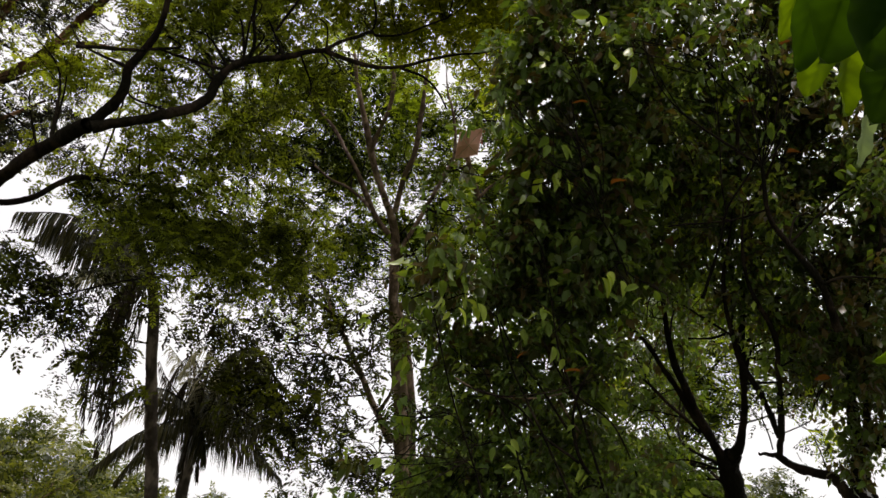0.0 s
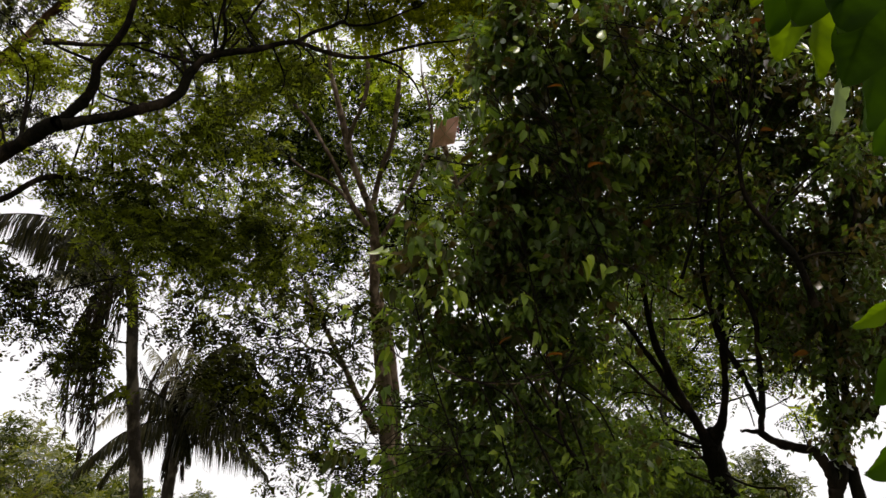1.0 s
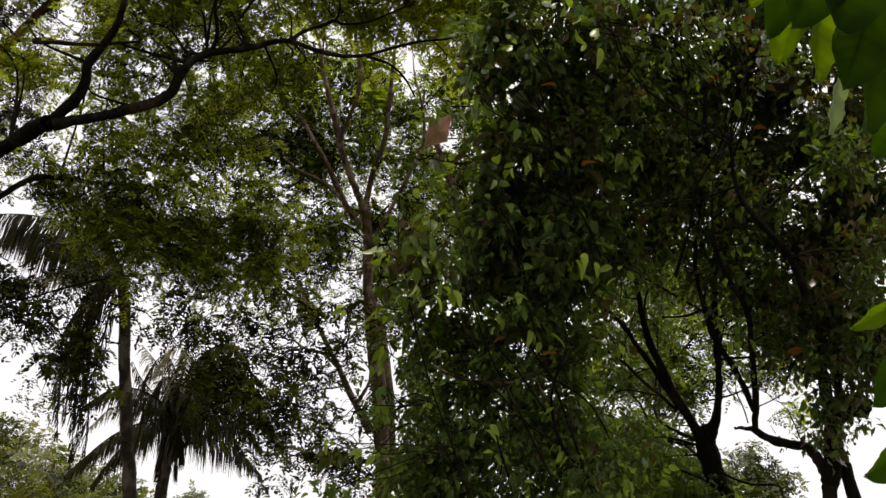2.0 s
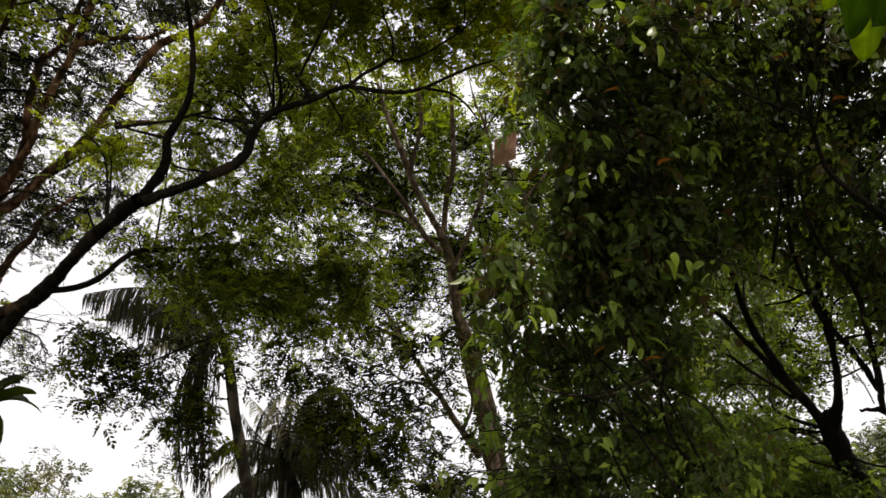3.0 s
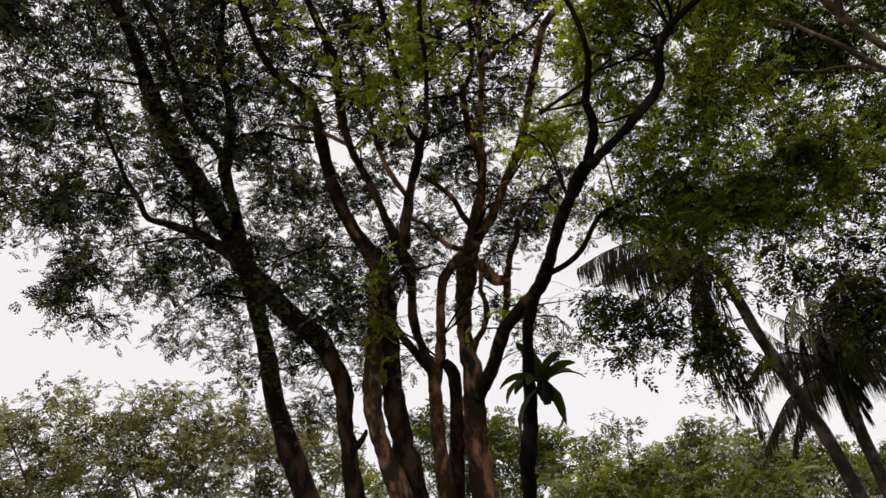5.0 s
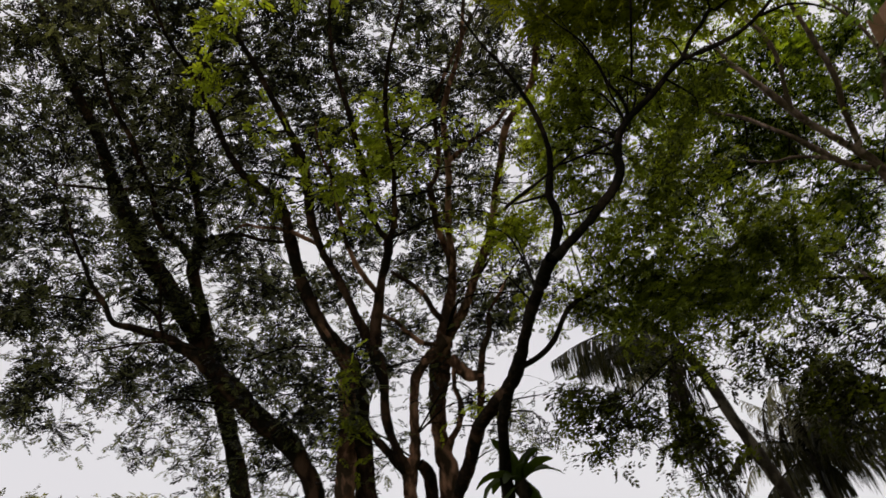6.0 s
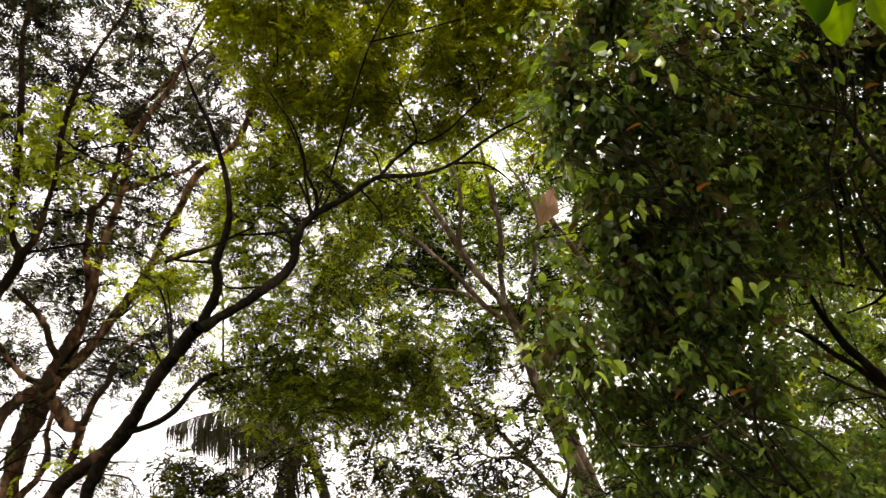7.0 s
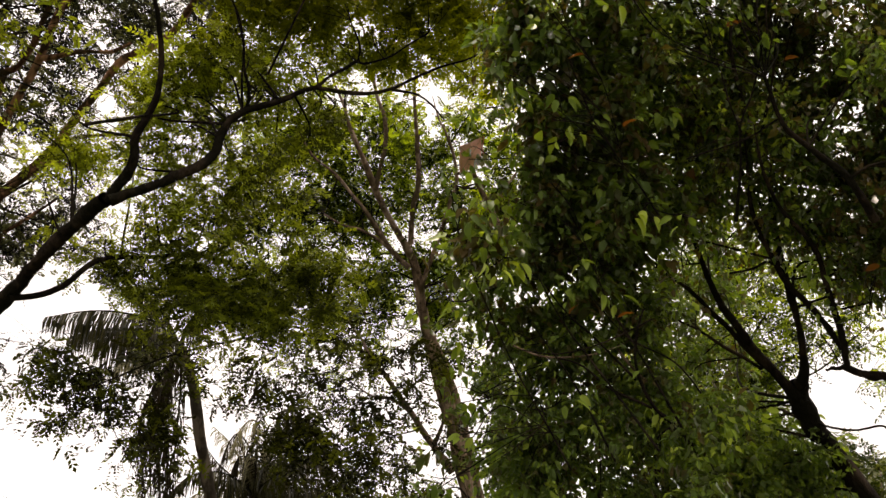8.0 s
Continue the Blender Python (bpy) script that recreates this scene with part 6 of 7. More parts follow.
broadleaf_tree_h.limb(0.009, 0.006, (0.30, 6.85, 2.39), (0.12, 6.69, 2.82), (-0.07, 6.49, 3.25), (-0.27, 6.20, 3.84))
broadleaf_tree_h.limb(0.027, 0.009, (1.60, 7.28, 2.25), (1.34, 7.07, 2.63), (1.11, 6.95, 2.88), (1.01, 6.79, 3.18), (1.04, 6.60, 3.42), (1.13, 6.51, 3.62))
broadleaf_tree_h.limb(0.014, 0.006, (0.99, 6.82, 3.09), (0.70, 6.65, 3.43), (0.46, 6.48, 3.66), (0.30, 6.39, 3.92))
broadleaf_tree_h.limb(0.013, 0.006, (1.10, 6.96, 2.86), (0.76, 6.86, 3.05), (0.51, 6.72, 3.26), (0.14, 6.62, 3.36))
broadleaf_tree_h.limb(0.015, 0.006, (2.06, 6.31, 4.26), (2.09, 5.89, 4.57), (2.09, 5.63, 4.80), (2.21, 5.42, 5.02), (2.27, 5.08, 5.25))
broadleaf_tree_h.limb(0.009, 0.006, (2.09, 5.66, 4.75), (1.99, 5.45, 4.93), (1.95, 5.32, 5.13))
broadleaf_tree_h.limb(0.010, 0.006, (1.39, 6.22, 4.37), (1.24, 6.03, 4.59), (1.11, 5.87, 4.70))
broadleaf_tree_h.stem((-0.05, 6.37, 3.37, 0.007), (0.20, 6.59, 3.32, 0.008), (0.56, 6.78, 3.35, 0.008), (0.86, 6.93, 3.44, 0.008), (1.06, 7.08, 3.56, 0.005), bark_material=BARK_GREY)
broadleaf_tree_h.stem((0.88, 6.74, 3.36, 0.010), (0.99, 6.96, 3.27, 0.011), (1.18, 7.17, 3.12, 0.011), (1.34, 7.38, 2.96, 0.011), bark_material=BARK_GREY)
broadleaf_tree_h.crown("crown", LEAF_BROAD, BROAD, 1.0, [(0.35, 5.90, 6.05, 0.22, 3.73), (0.52, 6.13, 5.71, 0.24, 0.92), (0.45, 6.38, 5.32, 0.23, 0.45), (0.52, 5.76, 6.21, 0.33, 2.13), (0.63, 6.38, 5.30, 0.44, 4.68), (0.23, 6.59, 4.95, 0.33, 0.55), (0.62, 6.65, 4.78, 0.44, 5.17), (0.90, 6.12, 5.67, 0.44, 4.23), (0.94, 5.71, 6.21, 0.44, 4.45), (1.26, 6.33, 5.21, 0.49, 5.67), (1.31, 6.62, 4.64, 0.44, 4.75), (0.93, 6.87, 4.19, 0.38, 4.86), (0.39, 6.85, 4.37, 0.33, 4.45), (-0.14, 5.89, 4.09, 0.21, 3.95), (-0.24, 6.95, 4.12, 0.22, 3.65), (0.08, 6.95, 4.15, 0.24, 1.66), (1.09, 5.16, 6.79, 0.54, 3.31), (0.55, 5.30, 6.74, 0.38, 1.81)], 0.3, 0.55, 1.3, tones=(0.0, 0.72))
broadleaf_tree_h.crown("crown", LEAF_BROAD, BROAD, 1.0, [(1.01, 6.76, 4.92, 0.39, 0.54), (1.02, 6.73, 4.49, 0.27, 0.45), (1.24, 6.82, 4.20, 0.27, 0.45), (1.11, 6.86, 4.67, 0.25, 0.54), (0.85, 7.04, 4.34, 0.23, 0.49), (0.13, 7.09, 4.32, 0.22, 0.45)], 0.3, 0.55, 1.3, tones=(0.0, 0.72))
broadleaf_tree_h.crown("inner_crown", LEAF_BROAD, SMALL, 0.85, [(1.31, 6.00, 6.89, 0.48, 0.50), (1.46, 6.45, 6.27, 0.54, 3.60), (1.89, 6.64, 5.83, 0.54, 3.60), (1.78, 6.12, 6.60, 0.54, 3.13), (2.14, 5.82, 6.81, 0.48, 0.97), (2.30, 6.25, 6.21, 0.54, 3.60), (2.48, 6.60, 5.59, 0.54, 3.60), (2.07, 6.97, 5.18, 0.48, 3.60), (1.68, 7.82, 2.89, 0.36, 0.42), (2.73, 6.81, 5.03, 0.42, 1.13), (1.89, 5.45, 7.28, 0.66, 3.56), (2.53, 6.88, 5.05, 0.42, 0.46), (1.77, 7.12, 5.49, 0.37, 0.46), (3.00, 6.97, 4.95, 0.37, 0.58), (2.25, 6.70, 5.96, 0.37, 0.46), (1.99, 7.90, 4.66, 0.29, 0.21), (2.37, 7.69, 4.91, 0.29, 0.19), (2.75, 7.56, 4.92, 0.29, 0.19)], 0.34, 0.6, 1.35)
broadleaf_tree_h.crown("inner_crown", LEAF_BROAD, SMALL, 0.85, [(3.07, 7.45, 4.88, 0.29, 0.23), (2.07, 8.00, 4.32, 0.26, 0.12), (1.68, 7.83, 5.01, 0.32, 0.38), (1.96, 7.71, 5.12, 0.32, 0.38), (2.24, 7.61, 5.17, 0.32, 0.38), (2.52, 7.51, 5.21, 0.32, 0.38), (1.82, 7.94, 4.66, 0.29, 0.31), (1.64, 7.39, 5.01, 0.27, 0.46), (1.68, 7.59, 4.52, 0.26, 1.72)], 0.34, 0.6, 1.35)
broadleaf_tree_h.crown("lower_crown", LEAF_BROAD, SMALL, 1.0, [(0.32, 7.20, 4.02, 0.34, 2.38), (0.01, 7.29, 3.74, 0.28, 2.38), (0.47, 7.33, 3.56, 0.39, 0.54), (0.90, 7.28, 3.59, 0.45, 2.38), (0.34, 7.45, 3.08, 0.45, 2.38), (0.83, 7.44, 2.91, 0.50, 2.38), (1.34, 7.34, 3.05, 0.50, 2.38), (1.30, 7.14, 3.86, 0.34, 2.38), (-0.13, 7.37, 3.46, 0.22, 0.96), (-0.14, 7.48, 2.94, 0.25, 0.21), (-0.14, 7.53, 2.58, 0.25, 0.21), (-0.56, 7.48, 2.80, 0.12, 1.20), (-0.38, 7.41, 3.23, 0.15, 1.35), (1.13, 7.65, 2.66, 0.46, 0.50), (0.10, 7.58, 3.42, 0.29, 1.34), (0.21, 7.72, 2.69, 0.40, 0.53), (0.01, 7.43, 2.72, 0.39, 2.38), (0.34, 7.45, 2.46, 0.45, 0.68)], 0.34, 0.6, 1.35, tones=(0.12, 0.85))
broadleaf_tree_h.crown("lower_crown", LEAF_BROAD, SMALL, 1.0, [(0.77, 7.40, 2.49, 0.50, 0.50), (1.05, 7.39, 2.20, 0.50, 2.38), (1.39, 7.30, 2.47, 0.50, 2.30), (0.00, 7.48, 2.27, 0.34, 2.38), (0.48, 7.47, 2.11, 0.45, 2.38), (1.13, 7.30, 2.80, 0.39, 0.50), (1.19, 7.09, 4.06, 0.28, 0.33), (-0.12, 7.12, 3.96, 0.22, 2.38), (0.40, 7.22, 3.58, 0.25, 2.38), (0.12, 7.36, 3.05, 0.30, 0.46), (0.65, 7.11, 3.91, 0.25, 0.61), (1.29, 7.04, 3.83, 0.25, 0.33), (0.66, 7.34, 2.99, 0.33, 0.50), (1.00, 7.23, 3.31, 0.30, 0.46)], 0.34, 0.6, 1.35, tones=(0.12, 0.85))
# Lit leaf groups: their light is put into a paler tone range.
broadleaf_tree_h.crown("lit_leaves", LEAF_BROAD, LIT_TUFT, 0.6, [(1.00, 4.66, 5.57, 0.13, 0.8), (1.11, 4.60, 5.61, 0.08, 0.8), (0.64, 5.05, 5.80, 0.17, 0.7), (0.54, 5.58, 5.09, 0.14, 0.7), (0.70, 5.56, 5.09, 0.09, 0.7), (-0.17, 5.69, 4.05, 0.23, 0.8), (-0.04, 5.76, 3.90, 0.16, 0.7), (-0.33, 5.67, 4.08, 0.09, 0.6), (0.59, 6.12, 3.99, 0.09, 0.7), (1.32, 5.95, 4.14, 0.15, 0.5), (1.63, 5.89, 4.09, 0.12, 0.4), (0.29, 6.47, 2.89, 0.14, 0.6), (0.42, 5.70, 4.90, 0.09, 0.5), (0.84, 6.14, 3.87, 0.15, 0.5), (0.25, 5.33, 5.49, 0.11, 0.6), (0.55, 5.35, 5.42, 0.10, 0.6), (-0.34, 6.25, 2.95, 0.12, 0.6), (-0.47, 6.30, 2.61, 0.12, 0.6)], 0.24, tones=(0.5, 0.92), tilt=0.45)
broadleaf_tree_h.crown("lit_leaves", LEAF_BROAD, LIT_TUFT, 0.6, [(0.47, 5.86, 4.60, 0.12, 0.5), (1.73, 4.86, 5.72, 0.15, 0.4), (1.62, 4.77, 5.86, 0.12, 0.4), (1.91, 4.73, 5.79, 0.12, 0.4)], 0.24, tones=(0.5, 0.92), tilt=0.45)
broadleaf_tree_h.crown("low_crown", LEAF_BROAD, SMALL, 1.0, [(2.03, 7.12, 4.86, 0.24, 1.20), (2.42, 7.07, 4.70, 0.24, 1.20), (2.73, 7.04, 4.51, 0.26, 1.40), (3.04, 6.95, 4.41, 0.26, 1.40), (3.31, 6.90, 4.22, 0.26, 1.40), (3.00, 7.14, 4.04, 0.24, 0.80), (3.28, 7.09, 3.86, 0.24, 0.80), (1.24, 7.64, 4.22, 0.24, 1.20), (3.51, 6.93, 3.92, 0.29, 1.20)], 0.34, 0.6, 1.35)
broadleaf_tree_h.crown("sere_leaves", LEAF_SERE, SERE, 1.0, [(1.03, 5.59, 4.95, 0.02, 0.4), (0.73, 5.27, 5.51, 0.02, 0.3), (0.84, 6.27, 3.49, 0.02, 0.3), (0.51, 6.29, 3.54, 0.02, 0.3)], 0.2)
broadleaf_tree_h.crown("low_crown", LEAF_BROAD, SMALL, 1.0, [(2.29, 9.10, 3.21, 0.35, 2.38), (2.62, 9.13, 3.16, 0.32, 2.38), (2.85, 9.20, 2.92, 0.32, 2.38), (2.11, 9.00, 2.81, 0.38, 2.38), (2.51, 9.12, 2.71, 0.35, 2.38), (2.98, 9.30, 2.68, 0.29, 2.38), (1.79, 8.91, 3.16, 0.37, 2.38), (1.87, 8.97, 2.62, 0.34, 2.38), (-0.31, 10.22, 4.46, 0.35, 2.38), (-0.14, 10.57, 3.93, 0.36, 2.38), (-0.24, 10.88, 3.36, 0.36, 2.38), (-0.07, 10.95, 2.85, 0.36, 2.38), (0.10, 10.14, 4.77, 0.31, 2.38), (3.00, 9.09, 2.54, 0.42, 2.38), (2.64, 9.22, 2.36, 0.49, 2.38), (2.17, 9.15, 2.28, 0.48, 2.38)], 0.34, 0.6, 1.35, tones=(0.25, 0.85))
broadleaf_tree_h.crown("low_crown", LEAF_BROAD, SMALL, 1.0, [(2.43, 10.10, 5.59, 0.36, 1.50), (2.64, 8.89, 5.29, 0.36, 1.50), (2.24, 9.75, 4.81, 0.36, 1.50), (2.75, 9.63, 4.95, 0.36, 1.50), (2.37, 9.79, 4.22, 0.36, 1.50), (3.14, 10.61, 4.55, 0.36, 1.50), (2.61, 9.99, 3.69, 0.36, 1.50)], 0.34, 0.6, 1.35, tones=(0.1, 0.75))
broadleaf_tree_h.crown("low_crown", LEAF_BROAD, SMALL, 1.0, [(2.24, 10.40, 3.16, 0.36, 1.50), (3.05, 10.02, 3.57, 0.33, 1.30), (2.87, 10.06, 3.01, 0.36, 1.50), (2.11, 10.40, 3.74, 0.33, 1.40)], 0.34, 0.6, 1.35, tones=(0.1, 0.75))
broadleaf_tree_h.crown("crown", LEAF_BROAD, BROAD, 1.0, [(0.21, 6.68, 7.20, 0.28, 1.00), (0.47, 6.01, 6.17, 0.28, 1.20), (0.30, 6.79, 6.39, 0.22, 0.90), (0.70, 6.11, 6.82, 0.28, 1.20), (0.65, 6.69, 6.12, 0.28, 1.30), (0.70, 6.51, 5.85, 0.25, 1.20), (0.80, 6.33, 5.24, 0.28, 1.50), (0.59, 6.88, 5.23, 0.22, 1.20), (1.09, 6.42, 5.59, 0.28, 1.50), (1.21, 7.67, 5.48, 0.28, 1.50), (0.78, 7.14, 4.92, 0.25, 1.40), (-0.07, 7.64, 3.06, 0.25, 1.40), (0.11, 7.71, 2.71, 0.28, 1.60), (-0.17, 7.66, 2.41, 0.25, 1.50), (0.16, 7.57, 2.28, 0.28, 1.60)], 0.3, 0.55, 1.3, tones=(0.0, 0.72))
broadleaf_tree_h.crown("crown", LEAF_BROAD, BROAD, 1.0, [(-0.22, 6.89, 5.72, 0.20, 0.60), (-0.42, 6.07, 4.82, 0.16, 0.50), (-0.35, 6.96, 4.69, 0.22, 0.70), (-0.62, 6.91, 4.13, 0.18, 0.60), (-0.51, 7.08, 3.71, 0.20, 0.70), (-0.58, 7.27, 3.21, 0.20, 0.70), (-0.83, 6.87, 2.77, 0.18, 0.60), (-0.08, 6.63, 5.01, 0.20, 0.70), (-0.87, 7.21, 2.43, 0.20, 0.80), (0.00, 6.87, 6.34, 0.20, 0.60)], 0.3, 0.5, 1.2, tones=(0.1, 0.85))
broadleaf_tree_h.crown("inner_crown", LEAF_BROAD, SMALL, 1.0, [(0.90, 6.58, 7.43, 0.25, 1.50), (1.07, 5.91, 7.11, 0.22, 1.40), (0.67, 6.61, 7.05, 0.20, 1.20), (1.01, 6.84, 6.45, 0.22, 1.30), (0.57, 7.96, 4.37, 0.22, 1.40), (0.91, 7.93, 4.50, 0.20, 1.20), (1.86, 5.95, 6.99, 0.25, 1.50), (2.20, 6.20, 7.00, 0.22, 1.40), (1.36, 6.40, 6.88, 0.20, 1.20)], 0.34, 0.6, 1.35, tones=(0.05, 0.8))
broadleaf_tree_h.finish()

broadleaf_tree_i = Tree("broadleaf_tree", "dense dark tree with a low crooked bough", (4.06, 7.74, 0.00), BARK_DARK_SHADED, 19, "broad-leaved trees")
broadleaf_tree_i.stem((3.73, 8.19, -0.10, 0.079), (3.76, 8.00, 1.26, 0.074), (3.80, 7.68, 2.52, 0.071), (3.81, 7.59, 2.78, 0.076), (3.82, 7.49, 3.03, 0.080), (3.81, 7.40, 3.23, 0.072), (3.76, 7.32, 3.48, 0.059), (3.70, 7.22, 3.74, 0.057), (3.64, 7.12, 3.99, 0.051), (3.60, 7.00, 4.23, 0.049), (3.55, 6.88, 4.46, 0.044), (3.44, 6.79, 4.67, 0.039), (3.29, 6.71, 4.88, 0.031), (3.15, 6.58, 5.17, 0.026), (3.03, 6.45, 5.33, 0.020), (2.96, 6.35, 5.52, 0.015), (2.87, 6.26, 5.72, 0.009), name="trunk")
broadleaf_tree_i.stem((4.06, 7.67, 2.46, 0.061), (3.98, 7.60, 2.78, 0.058), (3.91, 7.52, 2.99, 0.053), (3.84, 7.45, 3.14, 0.048))
broadleaf_tree_i.stem((3.84, 7.41, 3.32, 0.055), (3.89, 7.31, 3.39, 0.099), (3.93, 7.22, 3.40, 0.114), (3.98, 7.14, 3.39, 0.098), (4.00, 7.07, 3.39, 0.044))
broadleaf_tree_i.stem((3.81, 7.34, 3.22, 0.044), (3.78, 7.14, 3.44, 0.036), (3.71, 6.96, 3.66, 0.034), (3.62, 6.78, 3.88, 0.028), (3.55, 6.57, 4.13, 0.025), (3.53, 6.31, 4.41, 0.023), (3.50, 6.03, 4.67, 0.020), (3.47, 5.87, 4.83, 0.016), (3.37, 5.77, 5.01, 0.011), (3.24, 5.64, 5.16, 0.007))
broadleaf_tree_i.stem((3.76, 7.56, 2.77, 0.055), (3.69, 7.53, 2.91, 0.047), (3.60, 7.52, 3.04, 0.045), (3.45, 7.54, 3.07, 0.042), (3.30, 7.57, 3.10, 0.039), (3.19, 7.56, 3.15, 0.034), (3.09, 7.56, 3.21, 0.029))
broadleaf_tree_i.stem((3.11, 7.55, 3.19, 0.032), (3.09, 7.46, 3.27, 0.034), (3.07, 7.35, 3.41, 0.031), (3.03, 7.21, 3.66, 0.028), (2.98, 7.07, 3.89, 0.026), (2.94, 6.94, 4.08, 0.026), (2.85, 6.82, 4.25, 0.023), (2.71, 6.72, 4.41, 0.021), (2.59, 6.61, 4.57, 0.018), (2.50, 6.45, 4.78, 0.016), (2.47, 6.35, 4.91, 0.012), (2.44, 6.23, 5.02, 0.009), (2.43, 6.15, 5.16, 0.005))
broadleaf_tree_i.stem((3.11, 7.51, 3.37, 0.022), (3.03, 7.44, 3.54, 0.029), (2.94, 7.36, 3.68, 0.029), (2.83, 7.29, 3.83, 0.029), (2.69, 7.22, 4.01, 0.028), (2.59, 7.11, 4.23, 0.026), (2.50, 6.98, 4.45, 0.023), (2.44, 6.84, 4.66, 0.021), (2.43, 6.64, 4.93, 0.016), (2.43, 6.55, 5.03, 0.013), (2.42, 6.45, 5.12, 0.009), (2.40, 6.35, 5.20, 0.005))
broadleaf_tree_i.stem((3.09, 7.56, 3.21, 0.024), (3.03, 7.58, 3.21, 0.020), (2.99, 7.59, 3.22, 0.017), (2.95, 7.61, 3.21, 0.012), (2.94, 7.61, 3.23, 0.010))
broadleaf_tree_i.stem((3.06, 7.56, 3.26, 0.007), (3.01, 7.50, 3.38, 0.007), (2.93, 7.44, 3.53, 0.006))
broadleaf_tree_i.stem((3.14, 7.49, 3.41, 0.006), (3.22, 7.34, 3.44, 0.006), (3.29, 7.18, 3.48, 0.005))
broadleaf_tree_i.stem((3.53, 7.50, 3.09, 0.007), (3.45, 7.40, 3.21, 0.006), (3.35, 7.30, 3.35, 0.005))
broadleaf_tree_i.limb(0.037, 0.014, (3.10, 6.09, 3.98), (2.88, 5.83, 4.26), (2.62, 5.70, 4.50), (2.39, 5.55, 4.71), (2.26, 5.28, 5.00))
# Tones held low: shade inside this crown is put into the leaf colour.
broadleaf_tree_i.crown("crown", LEAF_BROAD, SMALL, 0.92, [(2.69, 5.83, 6.86, 0.49, 0.38), (2.97, 6.11, 6.37, 0.55, 3.04), (2.80, 6.49, 5.95, 0.49, 0.53), (3.27, 6.35, 5.83, 0.61, 3.60), (3.63, 6.25, 5.68, 0.49, 0.53), (3.29, 6.65, 5.31, 0.55, 0.56), (3.70, 6.57, 5.07, 0.55, 0.53), (3.02, 6.79, 5.30, 0.49, 2.78), (3.52, 6.87, 4.65, 0.49, 3.43), (3.83, 6.80, 4.42, 0.43, 0.49), (3.81, 7.03, 3.83, 0.37, 0.41), (3.64, 7.05, 4.04, 0.31, 0.38), (3.80, 7.18, 3.28, 0.24, 2.79), (3.97, 6.36, 5.16, 0.67, 3.60), (3.85, 5.85, 6.06, 0.67, 3.60), (3.10, 5.69, 6.78, 0.55, 2.20), (3.41, 5.94, 6.28, 0.49, 0.53), (4.04, 6.84, 4.01, 0.55, 3.60)], 0.34, 0.6, 1.35, tones=(0.0, 0.55))
broadleaf_tree_i.crown("crown", LEAF_BROAD, SMALL, 0.92, [(2.85, 5.35, 7.27, 0.67, 3.29), (2.90, 7.35, 4.73, 0.28, 0.19), (3.25, 7.28, 4.55, 0.31, 0.23), (3.49, 7.24, 4.37, 0.31, 0.26), (3.22, 7.43, 4.18, 0.22, 0.11), (3.90, 7.26, 3.68, 0.25, 0.23), (3.59, 7.45, 4.89, 0.39, 0.30), (3.89, 7.49, 4.43, 0.39, 0.30), (3.17, 7.52, 5.14, 0.39, 0.30), (3.57, 7.31, 5.21, 0.39, 0.38), (2.89, 7.75, 5.15, 0.30, 0.23), (3.13, 7.79, 4.85, 0.26, 0.22), (3.42, 7.57, 5.05, 0.33, 0.26), (3.74, 7.56, 4.75, 0.33, 0.26), (3.55, 7.75, 4.49, 0.26, 0.15), (3.93, 6.63, 5.64, 0.29, 0.38), (3.91, 6.79, 5.38, 0.26, 0.38)], 0.34, 0.6, 1.35, tones=(0.0, 0.55))
broadleaf_tree_i.crown("sere_leaves", LEAF_SERE, SERE, 1.0, [(2.32, 4.97, 5.95, 0.08, 0.25), (2.91, 6.09, 3.47, 0.02, 0.3), (1.69, 6.00, 4.78, 0.04, 0.3), (2.50, 5.32, 5.40, 0.04, 0.3), (2.18, 5.29, 5.63, 0.03, 0.3)], 0.2)
broadleaf_tree_i.crown("crown", LEAF_BROAD, SMALL, 0.92, [(3.11, 6.84, 4.39, 0.26, 1.32), (3.31, 6.84, 4.16, 0.25, 1.44), (3.31, 7.02, 4.00, 0.18, 0.84), (3.51, 6.96, 3.87, 0.19, 0.84), (3.65, 6.61, 3.98, 0.29, 1.56), (3.80, 6.63, 3.67, 0.26, 1.44), (3.68, 6.24, 3.96, 0.31, 1.56), (3.69, 6.83, 3.62, 0.21, 0.96), (3.18, 4.88, 4.74, 0.24, 1.44), (2.85, 5.76, 4.89, 0.19, 1.32), (3.02, 6.82, 4.55, 0.19, 1.08), (2.87, 7.07, 4.65, 0.16, 0.72), (3.13, 7.02, 3.88, 0.15, 0.54), (3.18, 7.17, 3.71, 0.13, 0.36), (3.53, 5.69, 4.29, 0.32, 1.56), (3.39, 6.27, 4.28, 0.25, 1.44), (2.75, 6.80, 4.84, 0.21, 0.96), (2.52, 7.14, 4.80, 0.18, 0.72)], 0.34, 0.6, 1.35, tones=(0.0, 0.55))
broadleaf_tree_i.crown("crown", LEAF_BROAD, SMALL, 0.92, [(1.84, 4.70, 5.88, 0.24, 1.32), (2.10, 4.73, 5.73, 0.22, 1.44), (2.47, 4.77, 5.46, 0.22, 1.44), (1.64, 5.48, 5.66, 0.21, 1.32), (1.14, 4.67, 5.84, 0.24, 1.32), (3.03, 5.14, 4.90, 0.23, 1.56)], 0.34, 0.6, 1.35, tones=(0.0, 0.6))
